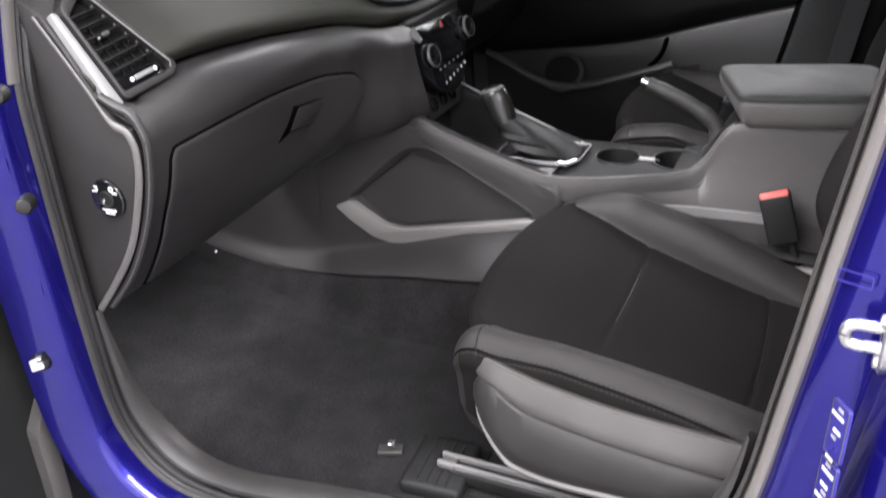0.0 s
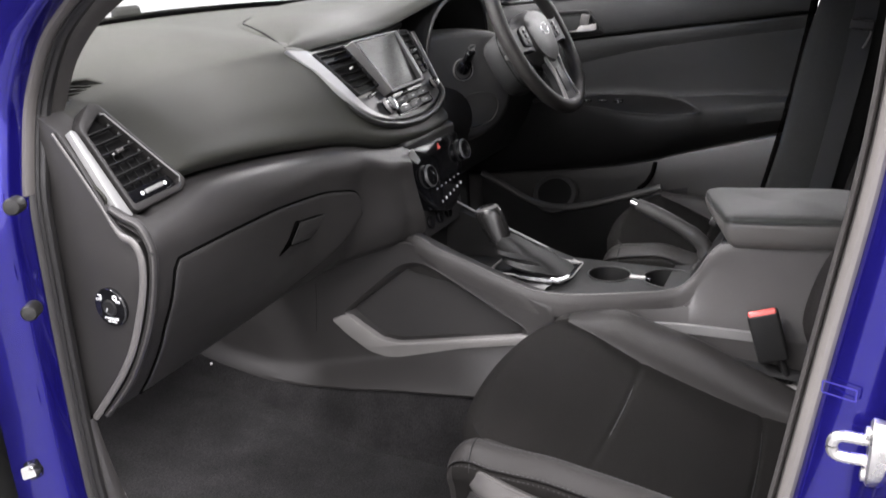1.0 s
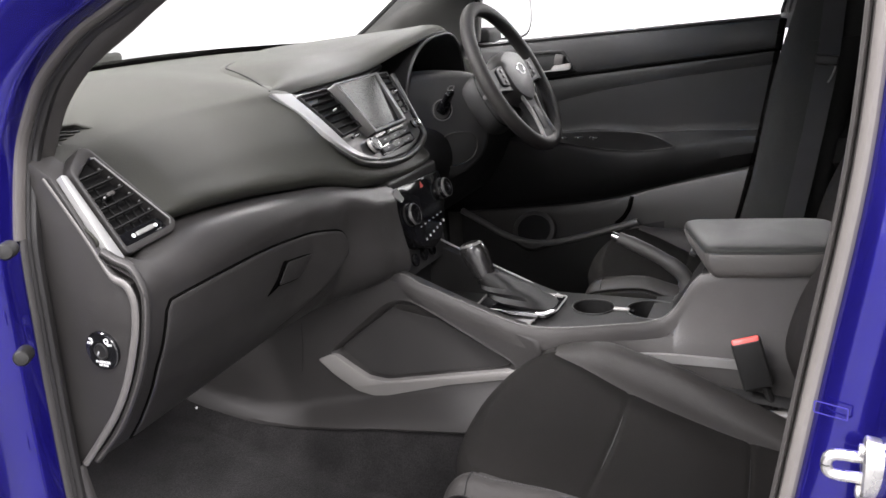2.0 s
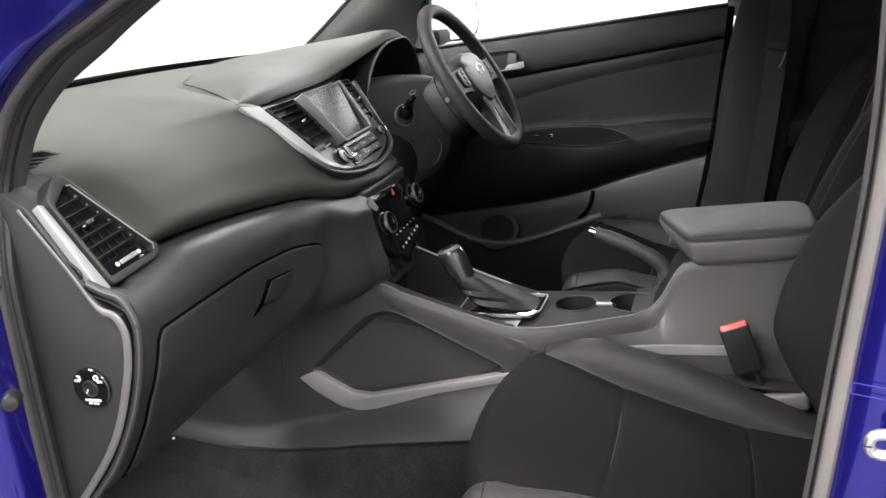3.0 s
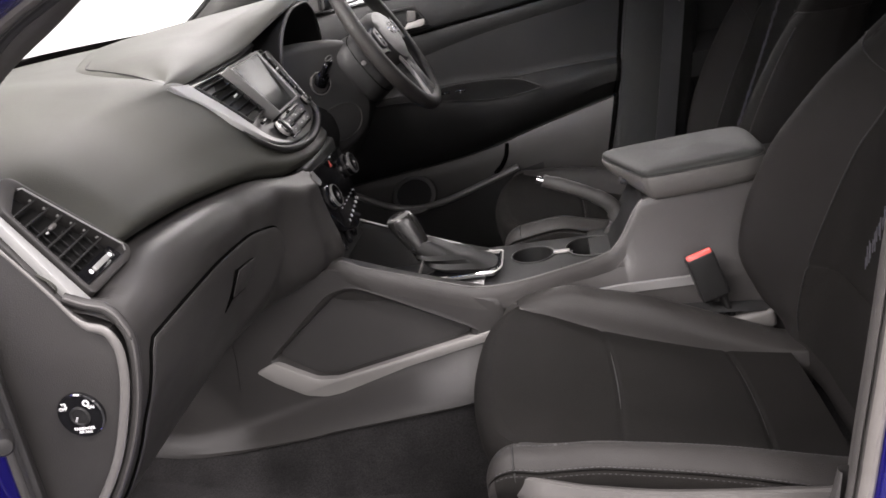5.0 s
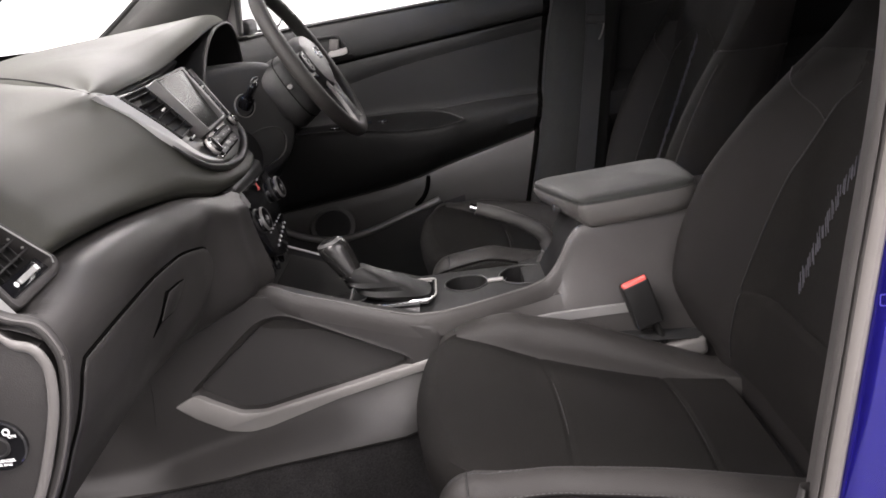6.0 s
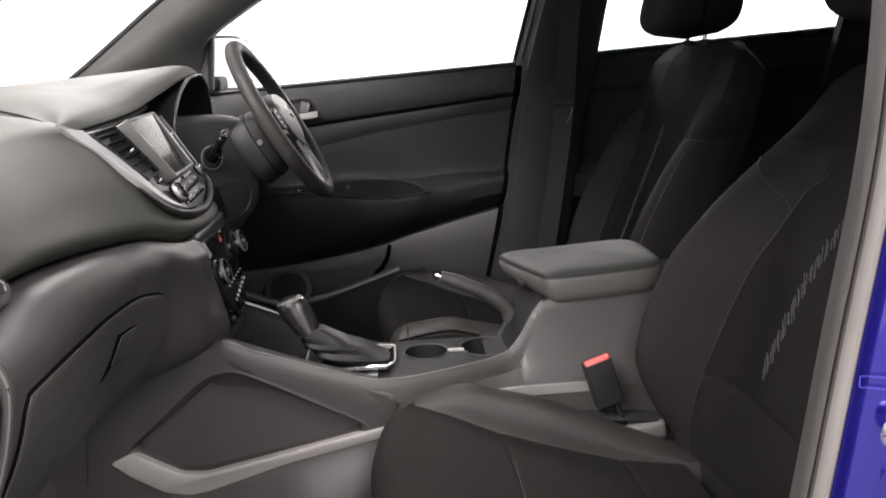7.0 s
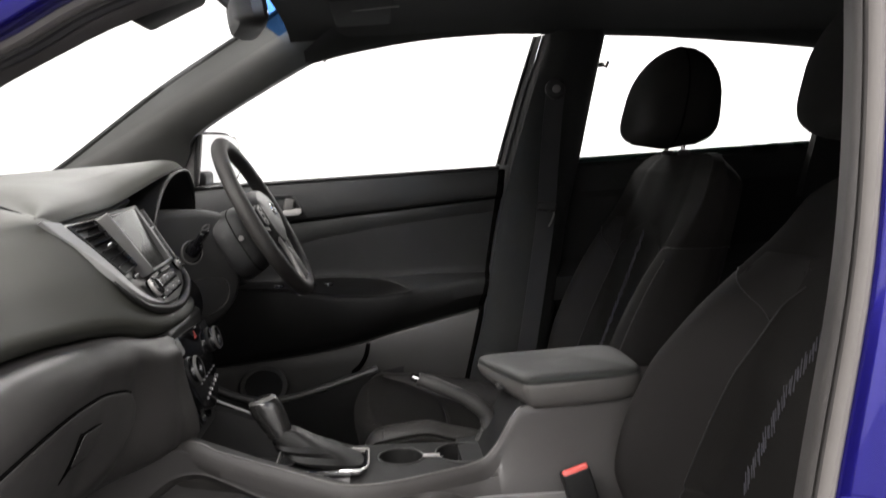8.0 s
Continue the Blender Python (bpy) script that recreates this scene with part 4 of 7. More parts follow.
f_out = [(-0.190, 0.124), (-0.174, 0.098), (-0.160, 0.073), (-0.148, 0.024), (-0.132, -0.010), (-0.098, -0.038), (-0.035, -0.058), (0.02, -0.065), (0.077, -0.067), (0.157, -0.056), (0.203, -0.040), (0.216, 0.0), (0.244, 0.106), (0.22, 0.112), (0.0, 0.109), (-0.060, 0.110), (-0.100, 0.113), (-0.145, 0.119)]
fascia = part("centre_fascia", swept(plate(f_out, 0.05, FM, 0.004)), M_FASCIA, dash, "silver grey centre fascia panel")
band_out = [(-0.197, 0.129), (-0.180, 0.100), (-0.165, 0.073), (-0.153, 0.024), (-0.136, -0.012), (-0.112, -0.034), (-0.080, -0.048), (-0.050, -0.0575)]
band_in = [(-0.145, 0.118), (-0.141, 0.092), (-0.135, 0.066), (-0.126, 0.022), (-0.117, -0.008), (-0.103, -0.026), (-0.077, -0.043), (-0.049, -0.0560)]
b_o, b_i = crv([(a, b, 0) for a, b in band_out], 40), crv([(a, b, 0) for a, b in band_in], 40)
rows = [[FM @ Vector((o.x, o.y, -0.004)), FM @ Vector((o.x, o.y, 0.0045)), FM @ (o.lerp(i_, 0.05) + Z * 0.0060), FM @ (o.lerp(i_, 0.35) + Z * 0.0064), FM @ (o.lerp(i_, 0.65) + Z * 0.0064), FM @ (o.lerp(i_, 0.95) + Z * 0.0060), FM @ Vector((i_.x, i_.y, 0.0045)), FM @ Vector((i_.x, i_.y, -0.004))] for o, i_ in zip(b_o, b_i)]
part("silver_band", swept(loft(rows, ring=True, cap=True)), M_SILVER, fascia, "satin silver V-shaped trim band", sharp=25)
lip = [(-0.156, 0.010), (-0.140, -0.018), (-0.102, -0.048), (-0.037, -0.067), (0.02, -0.074), (0.077, -0.076), (0.160, -0.065), (0.210, -0.046), (0.226, 0.0), (0.262, 0.10)]
part("fascia_lip", tube([FM @ Vector((a, b, -0.001)) for a, b in [(q.x, q.y) for q in crv([(a, b, 0) for a, b in lip], 60)]], [0.001 + 0.0055 * min(1, k / 16) for k in range(60)], 12), M_BEZEL, fascia)
SM = FM @ pose(0, -0.011, 0.013, 3.0)           # the display unit leans out at its top
part("screen_frame", frame_plate(corners([(-0.046, 0.114), (0.148, 0.116), (0.142, 0.001), (-0.018, 0.0)], 0.005), corners([(-0.037, 0.109), (0.132, 0.111), (0.128, 0.007), (-0.011, 0.006)], 0.003), 0.022, SM @ pose(0, 0, 0.004), 0.001), M_BEZEL, fascia)
part("screen", plate(corners([(-0.037, 0.109), (0.132, 0.111), (0.128, 0.007), (-0.011, 0.006)], 0.003), 0.002, SM @ pose(0, 0.109, 0.0030, 5.5) @ pose(0, -0.109, 0)), M_SCREEN, fascia, "switched-off glossy touch screen")
part("screen_rail", plate(corners([(-0.0490, 0.113), (-0.0445, 0.115), (-0.0160, 0.002), (-0.0185, 0.002)], 0.0015), 0.030, SM @ pose(0, 0, 0.0052), 0.0010), M_FASCIA, fascia)
part("screen_rail", plate(corners([(0.155, 0.110), (0.167, 0.110), (0.156, -0.004), (0.145, -0.006)], 0.003), 0.012, FM @ pose(0, 0, 0.009), 0.002), M_SILVER, fascia)
for quad in ([(-0.133, 0.108), (-0.052, 0.104), (-0.030, 0.016), (-0.106, 0.012)], [(0.190, 0.108), (0.230, 0.106), (0.206, 0.012), (0.178, 0.010)]):
    q_in = corners(quad, 0.004, 4)
    cxx, cyy = sum(p[0] for p in q_in) / len(q_in), sum(p[1] for p in q_in) / len(q_in)
    q_out = [(cxx + (a - cxx) * 1.04 + (0.003 if a > cxx else -0.003), cyy + (b - cyy) * 1.06) for a, b in q_in]
    v = part("centre_air_vent", swept(frame_plate(q_out, q_in, 0.02, FM @ pose(0, 0, 0.006), 0.0012)), M_DARK, fascia, "black louvred centre air vent")
    part("vent_back", swept(plate(q_in, 0.003, FM @ pose(0, 0, 0.0012))), M_SLATSHADE, v)
    for k in range(6):
        t = (k + 0.7) / 6.6
        l = Vector((*quad[0], 0)).lerp(Vector((*quad[3], 0)), t)
        r = Vector((*quad[1], 0)).lerp(Vector((*quad[2], 0)), t)
        c = (l + r) / 2
        part("slat", swept(block((r - l).length * 0.97, 0.0085, 0.0016, FM @ pose(c.x, c.y, 0.0035, 80, 0, math.degrees(math.atan2(r.y - l.y, r.x - l.x))), 0.0006, 1)), M_SLATSHADE, v)
    c = (Vector((*quad[0], 0)) + Vector((*quad[1], 0)) + Vector((*quad[2], 0)) + Vector((*quad[3], 0))) / 4
    part("vent_tab", swept(block(0.010, 0.004, 0.006, FM @ pose(c.x, c.y, 0.009, 0, 0, 8), 0.0015, 1)), M_SILVER, v)
part("vent_slider", block(0.034, 0.006, 0.004, FM @ pose(-0.070, 0.001, 0.0045, 0, 0, 4), 0.0015, 1), M_GLOSS, fascia)
part("slider_mark", block(0.016, 0.003, 0.002, FM @ pose(-0.068, 0.001, 0.0065, 0, 0, 4), 0.0008, 1), M_SILVER, fascia)
for kx, kz, kr in ((-0.041, -0.030, 0.0155), (0.186, -0.020, 0.010)):
    knob = part("rotary_knob", lathe([(kr, 0.0), (kr, 0.010), (kr * 0.9, 0.014), (kr * 0.6, 0.0135)], FM @ pose(kx, kz, 0.002), 28), M_GLOSS, fascia, "black rotary knob with a chrome ring")
    part("knob_ring", hoop([(kr * 1.0, 0.004), (kr * 1.05, 0.006), (kr * 0.99, 0.0105), (kr * 0.80, 0.0140), (kr * 0.76, 0.0125)], FM @ pose(kx, kz, 0.002), 28), M_SATIN, knob)
part("disc_slot", block(0.140, 0.0075, 0.004, FM @ pose(0.064, -0.0145, 0.004, 0, 0, 0), 0.001, 1), M_SILVER, fascia)
part("slot_mouth", block(0.022, 0.0065, 0.0045, FM @ pose(0.052, -0.0145, 0.0045, 0, 0, 0), 0.0008, 1), M_GLOSS, fascia)
part("slot_mouth", block(0.095, 0.0018, 0.0045, FM @ pose(0.075, -0.0168, 0.0045, 0, 0, 0), 0.0004, 1), M_GLOSS, fascia)
part("button_bed", plate(corners([(-0.012, -0.0205), (0.152, -0.0195), (0.148, -0.050), (0.128, -0.054), (-0.020, -0.055)], 0.004), 0.004, FM @ pose(0, 0, 0.0025), 0.001), M_GLOSS, fascia)
for k in range(3):
    part("upper_button", block(0.0500, 0.0132, 0.006, FM @ pose(0.017 + k * 0.0507, -0.0275 + k * 0.0004, 0.0040), 0.0018, 2), M_KEY, fascia)
    part("lower_button", block(0.0490, 0.0132, 0.006, FM @ pose(0.010 + k * 0.0500, -0.0455 + k * 0.001, 0.0040), 0.0018, 2), M_KEY, fascia)
    part("button_mark", block(0.009, 0.0022, 0.001, FM @ pose(0.017 + k * 0.0507, -0.0275, 0.0072)), M_GREYPRINT, fascia)
    part("button_mark", block(0.008, 0.0018, 0.001, FM @ pose(0.010 + k * 0.0500, -0.0450, 0.0072)), M_GREYPRINT, fascia)

# Black sheet added where the hood's shade falls over the fascia top.
rows = []
for y in np.linspace(0.715, 1.115, 30):
    xf, zf = table(HOOD, y)[:2]
    low = FM @ Vector((y - 0.875, 0.109, -0.003))
    rows.append(crv([(xf - 0.008, y, zf - 0.006), (xf + 0.002, y, zf - 0.014), (0.5 * (xf + low.x) - 0.012, y, 0.5 * (zf + low.z) - 0.012), (low.x - 0.004, y, low.z - 0.004)], 8))
part("hood_shade", loft(rows), M_SLATSHADE, dash, "black sheet painting the shade under the hood")

# climate panel under it
HM = basis((0.252, 0.955, 0.915), (0.02, 1, 0), (-0.30, 0, 1))
climate = part("climate_panel", plate(corners([(-0.118, 0.066), (0.122, 0.062), (0.118, 0.012), (0.045, -0.068), (-0.005, -0.080), (-0.06, -0.062), (-0.112, 0.0)], 0.014, 5), 0.03, HM, 0.004), M_GLOSS, dash, "gloss black climate control panel")
# Silver plate paints the glare on the gloss panel's corner.
part("corner_glare", plate([(-0.116, 0.064), (-0.080, 0.066), (-0.066, 0.040), (-0.078, 0.036)], 0.006, HM @ pose(0, 0, 0.0025)), M_SILVER, climate)
for kx, kz in ((-0.064, 0.006), (0.104, 0.022)):
    k1 = part("temperature_knob", lathe([(0.021, 0.0), (0.0215, 0.012), (0.019, 0.016), (0.012, 0.0155), (0.011, 0.012)], HM @ pose(kx, kz, 0.0), 32), M_GLOSS, climate, "black temperature knob with satin ring")
    part("knob_ring", hoop([(0.0205, 0.011), (0.0218, 0.012), (0.0212, 0.0145), (0.0196, 0.0166), (0.0188, 0.0155)], HM @ pose(kx, kz, 0.0), 32), M_BUTTON, k1)
    part("knob_base", hoop([(0.0205, 0.0), (0.0232, 0.0), (0.0228, 0.003), (0.0205, 0.004)], HM @ pose(kx, kz, 0.0), 32), M_DARK, k1)
part("hazard_button", plate([(-0.007, -0.006), (0.006, -0.006), (0.0, 0.007)], 0.001, HM @ pose(0.022, 0.050, 0.0012)), M_RED, climate, "red hazard warning triangle")
part("clock_mark", block(0.010, 0.003, 0.001, HM @ pose(0.036, 0.060, 0.001)), M_GREYPRINT, climate)
for k in range(6):
    part("climate_mark", block(0.005, 0.0026, 0.001, HM @ pose(-0.034 + k * 0.020, -0.026 + k * 0.001, 0.0008)), M_GREYPRINT, climate)
    part("climate_mark", block(0.004, 0.005, 0.001, HM @ pose(-0.028 + k * 0.019, -0.054 + k * 0.003, 0.0008)), M_WHITE if k % 3 else M_GREYPRINT, climate)
part("socket_panel", plate(corners([(-0.10, -0.058), (0.10, -0.058), (0.085, -0.11), (-0.085, -0.11)], 0.01), 0.02, HM @ pose(0, 0, -0.025), 0.002), M_DARK, dash)
for k in range(3):
    part("socket", lathe([(0.013, 0), (0.013, 0.004), (0.010, 0.005), (0.009, 0.001)], HM @ pose(-0.06 + k * 0.04, -0.084, -0.024), 20), M_GLOSS, dash)

part("stack_core", block(0.26, 0.235, 0.30, pose(0.10, 0.965, 0.845), 0.01), M_DARK, dash)

# driver side lower dash and column surround
rows = []
for y in np.linspace(1.06, 1.80, 20):
    rows.append(crv([(0.10, y, 1.06), (0.17, y, 1.03), (0.195, y, 0.985), (0.19, y, 0.93), (0.15, y, 0.85), (0.08, y, 0.78), (-0.1, y, 0.74)], 20))
part("knee_panel", loft(rows), M_DARK, dash, "black knee panel under the wheel")
PB = basis((0.180, 1.248, 1.040), (0.72, 0.66, 0), (-0.10, 0.0, 1))
pod_out = smooth_outline([(-0.130, 0.095), (-0.142, 0.0), (-0.115, -0.085), (-0.03, -0.122), (0.05, -0.110), (0.105, -0.06), (0.115, 0.02), (0.10, 0.095), (0.0, 0.115)], 48)
part("switch_pod", loft([[PB @ Vector((a * k, b * k, w)) for a, b in pod_out] for k, w in ((1.10, -0.12), (1.08, -0.03), (1.04, -0.012), (0.99, -0.004), (0.92, 0.0), (0.5, 0.002))], ring=True, cap=True), M_COWL, dash, "grey plastic surround beside the steering column")
RING = PB @ pose(0.0, 0.036, 0.001)
part("ring_recess", lathe([(0.024, 0.0), (0.024, 0.004), (0.021, 0.005), (0.018, -0.008)], RING, 32), M_GLOSS, dash)
part("ring_edge", hoop([(0.0225, 0.002), (0.0252, 0.003), (0.0240, 0.0060), (0.0220, 0.005)], RING, 32), M_BEAD, dash)
key_axis = look((0.184, 1.244, 1.079), (0.184 - 0.044, 1.244 + 0.036, 1.079 - 0.058))
part("ignition_key", join(lathe([(0.015, -0.004), (0.015, 0.014), (0.013, 0.020), (0.005, 0.022)], key_axis, 24), block(0.024, 0.013, 0.040, key_axis @ pose(0, 0, 0.038, 0, 0, 20), 0.005)), M_GLOSS, dash, "black ignition key head")
part("key_ring", tube([key_axis @ Vector((0.008 * math.cos(a), 0.004, 0.066 + 0.008 * math.sin(a))) for a in np.linspace(0, 2 * math.pi, 17)[:-1]], 0.0012, 6, closed=True), M_BUTTON, dash)
OV = PB @ pose(0.022, -0.054, 0.001)
ov = smooth_outline([(-0.056, -0.014), (-0.042, 0.016), (0.0, 0.034), (0.044, 0.030), (0.058, 0.006), (0.044, -0.026), (0.0, -0.042), (-0.040, -0.038)], 44)
# Black put into the colour for the shade in the oval.
part("oval_recess", loft([[OV @ Vector((a * k, b * k, w)) for a, b in ov] for k, w in ((1.06, -0.004), (1.05, 0.002), (1.0, 0.002), (0.96, -0.004), (0.90, -0.012), (0.4, -0.014))], ring=True, cap=True), M_SLATSHADE, dash, "oval recess, its shade painted black, with a release lever")
part("oval_edge", tube([OV @ Vector((a * 1.02, b * 1.02, 0.003)) for a, b in ov], 0.0018, 6, closed=True), M_LOWER, dash)
part("release_lever", loft([[OV @ Vector((u, v + k, w)) for v, w in ((-0.004, -0.008), (0.003, -0.002), (0.005, -0.008))] for u, k in ((-0.020, -0.016), (0.0, -0.010), (0.022, 0.004), (0.038, 0.022))], ring=True, cap=True), M_TRIMGREY, dash)

# ---- steering wheel and column ----
WC = Vector((0.312, 1.378, 1.137))
WM = basis(WC, Y, (-math.sin(radians(29)), 0, math.cos(radians(29))))
wheel = thing("steering_wheel", WC, "black leather three-spoke steering wheel with silver lower spoke", "steering wheel")
ring = [WM @ Vector((0.1785 * math.cos(a), 0.1785 * math.sin(a) , 0)) for a in np.linspace(0, 2 * math.pi, 73)[:-1]]
part("rim", tube(ring, 0.0165, 16, closed=True, up=WM.to_3x3() @ Z), M_VINYL, wheel, "black stitched leather rim")
hubm = WM @ pose(0, 0, 0.004)
part("hub", loft([[hubm @ Vector((a * s, b * s, w)) for a, b in smooth_outline([(-0.075, 0.045), (0, 0.062), (0.075, 0.045), (0.082, 0.0), (0.06, -0.05), (0, -0.075), (-0.06, -0.05), (-0.082, 0.0)], 40)] for w, s in ((-0.045, 0.8), (-0.02, 1.02), (0.0, 1.0), (0.012, 0.9), (0.018, 0.7), (0.021, 0.4))], ring=True, cap=True), M_DOORLOW, wheel, "dark grey airbag cover")
for sgn in (-1, 1):
    part("side_spoke", loft([[hubm @ Vector((sgn * u, v, w)) for u, v, w in ((a, -0.022 - h, 0.004), (a, 0.022 + h, 0.004), (a, 0.020 + h, -0.018), (a, -0.020 - h, -0.018))] for a, h in ((0.07, 0.012), (0.10, 0.006), (0.14, 0.004), (0.172, 0.01))], ring=True, cap=True), M_DARK, wheel)
    pad_ = part("switch_pad", plate(corners([(sgn * 0.078, 0.030), (sgn * 0.125, 0.022), (sgn * 0.128, -0.016), (sgn * 0.084, -0.022)][::sgn], 0.008), 0.008, hubm @ pose(0, 0, 0.010), 0.002), M_SILVER if False else M_DARK, wheel, "wheel button pad")
    for k in range(3):
        part("wheel_button", block(0.012, 0.008, 0.004, hubm @ pose(sgn * 0.103, 0.016 - k * 0.013, 0.011), 0.0015, 1), M_TRIMGREY, pad_)
part("lower_spoke", loft([[hubm @ Vector((u, v, w)) for u, w in ((-hw, 0.002), (-hw * 0.6, 0.006), (hw * 0.6, 0.006), (hw, 0.002), (hw, -0.014), (-hw, -0.014))] for v, hw in ((-0.06, 0.040), (-0.09, 0.034), (-0.13, 0.036), (-0.170, 0.045))], ring=True, cap=True), M_DARK, wheel, "black lower spoke with silver edges")
for sgn in (-1, 1):
    part("spoke_edge", tube(crv([hubm @ Vector((sgn * a, b, 0.005)) for a, b in ((0.052, -0.035), (0.040, -0.07), (0.033, -0.10), (0.036, -0.135), (0.046, -0.166))], 16), 0.0045, 8), M_SATIN, wheel, "satin silver spoke edge")
part("spoke_opening", plate(corners([(-0.018, -0.085), (0.018, -0.085), (0.022, -0.145), (-0.022, -0.145)], 0.008), 0.004, hubm @ pose(0, 0, 0.0085), 0.001), M_DARK, wheel)
part("emblem", hoop([(0.016, 0.0), (0.0185, 0.0), (0.018, 0.0025), (0.0165, 0.0025)], hubm @ pose(0, 0.006, 0.0205) @ Matrix.Diagonal((1.25, 0.8, 1, 1)), 28), M_CHROME, wheel, "plain oval chrome emblem")
rows = []
for d, k in ((-0.028, 0.70), (-0.034, 0.84), (-0.046, 0.93), (-0.070, 0.98), (-0.092, 1.0), (-0.098, 0.97), (-0.100, 0.80), (-0.16, 0.78)):
    rows.append([WM @ Vector((a * k, b * k - 0.012, d)) for a, b in smooth_outline([(-0.092, 0.038), (-0.070, 0.058), (0, 0.068), (0.070, 0.058), (0.092, 0.038), (0.100, 0), (0.088, -0.058), (0.058, -0.084), (0, -0.092), (-0.058, -0.084), (-0.088, -0.058), (-0.100, 0)], 48)])
column = thing("steering_column", WC - X * 0.1, "black plastic steering column cowl", "column")
part("cowl", loft(rows, ring=True, cap=True), M_DARK, column, "black split column cowl")
part("cowl_joint", tube([p.lerp(q, 0.5) for p, q in zip(rows[2], rows[3])], 0.0012, 6, closed=True), M_GAP, column)
part("cowl_screw", lathe([(0.006, 0), (0.005, 0.002)], look((0.276, 1.279, 1.100), (0.262, 1.42, 1.100)), 12), M_BUTTON, column)
stalk = crv([WM @ Vector(p) for p in ((0.06, 0.01, -0.075), (0.10, 0.015, -0.075), (0.135, 0.022, -0.072), (0.165, 0.03, -0.07))], 12)
part("stalk", tube(stalk, [0.007, 0.007, 0.007, 0.0075, 0.0085, 0.010, 0.0115, 0.0125, 0.0125, 0.012, 0.011, 0.008], 12), M_DARK, column, "black column stalk")

# ---- centre console ----
console = thing("centre_console", (0.5, 1.0, 0.42), "dark grey plastic centre console with knee panel pocket and cup holders", "console")


def radial(poly, c, n):
    """Points where n rays from c leave the polygon, corners included in order."""
    out = []
    k = len(poly)
    for i in range(n):
        a = 2 * math.pi * i / n
        d = (math.cos(a), math.sin(a))
        best = None
        for j in range(k):
            (x1, y1), (x2, y2) = poly[j], poly[(j + 1) % k]
            ex, ey = x2 - x1, y2 - y1
            den = d[0] * ey - d[1] * ex
            if abs(den) < 1e-9:
                continue
            t = ((x1 - c[0]) * ey - (y1 - c[1]) * ex) / den
            s = ((x1 - c[0]) * d[1] - (y1 - c[1]) * d[0]) / den
            if t > 0 and -1e-6 <= s <= 1 + 1e-6 and (best is None or t > best):
                best = t
        out.append((c[0] + d[0] * best, c[1] + d[1] * best))
    return out


side_out = corners([(-0.40, 0.60), (-0.22, 0.66), (0.02, 0.748), (0.16, 0.802), (0.245, 0.820), (0.30, 0.796), (0.44, 0.749), (0.50, 0.730), (0.535, 0.724), (0.535, 0.560), (0.430, 0.546), (0.20, 0.520), (0.0, 0.481), (-0.10, 0.474), (-0.22, 0.486), (-0.40, 0.53)], 0.02, 5)
pocket = corners([(0.100, 0.652), (0.238, 0.762), (0.275, 0.768), (0.475, 0.672), (0.470, 0.655), (0.215, 0.602), (0.170, 0.604)], 0.016, 5)
pc = (0.27, 0.68)
NS = 120
ro, ri = radial(side_out, pc, NS), radial(pocket, pc, NS)
rows = []
for (ax, az), (bx, bz) in zip(ro, ri):
    a, b = Vector((ax, 0, az)), Vector((bx, 0, bz))
    d = (b - a)
    rim_w = (a - b).normalized() * 0.012
    def sidey(p):
        high = float(np.interp(p.x, [-0.1, 0.2, 0.46], [0.035, 0.055, 0.095]))
        out = min(1, max(0, (high - (p.z - flank_foot(p.x))) / high))
        return 0.802 - flank_depth(p.x) * out * out * (3 - 2 * out)
    pts = []
    for k in range(16):
        f = k / 16
        p = a.lerp(b + rim_w, f)
        pts.append(Vector((p.x, sidey(p) + (0.003 if f == 0 else 0), p.z)))
    p = b + rim_w
    pts.append(Vector((p.x, sidey(p) - 0.001, p.z)))
    p = b + rim_w * 0.4
    pts.append(Vector((p.x, 0.806, p.z)))
    pts.append(Vector((b.x, 0.814, b.z)))
    q = b - rim_w * 0.3
    pts.append(Vector((q.x, 0.830, q.z)))
    rows.append(pts)
part("knee_panel", loft(rows, shut=True), M_FLANK, console, "grained grey console flank round a pocket")
part("pocket_floor", plate([(p[0], p[1]) for p in radial(corners([(0.09, 0.648), (0.235, 0.77), (0.28, 0.776), (0.485, 0.672), (0.478, 0.648), (0.215, 0.594), (0.165, 0.597)], 0.016, 5), pc, 60)], 0.004, basis((0, 0.826, 0), X, Z)), M_POCKET, console, "dark grained pocket lining")
sil = [(0.062, 0.632), (0.100, 0.650), (0.135, 0.628), (0.175, 0.606), (0.215, 0.603), (0.35, 0.632), (0.53, 0.670), (0.53, 0.652), (0.35, 0.612), (0.218, 0.572), (0.185, 0.567), (0.146, 0.574), (0.096, 0.604)]
part("silver_sweep", plate(corners(sil, 0.008, 3), 0.014, basis((0, 0.798, 0), X, Z), 0.003), M_SATIN, console, "satin grey trim sweep under the pocket")
part("flank_seam", tube([(0.032, 0.800, 0.708), (0.030, 0.800, 0.66), (0.022, 0.800, 0.60)], 0.0005, 6), M_SEAL, console)

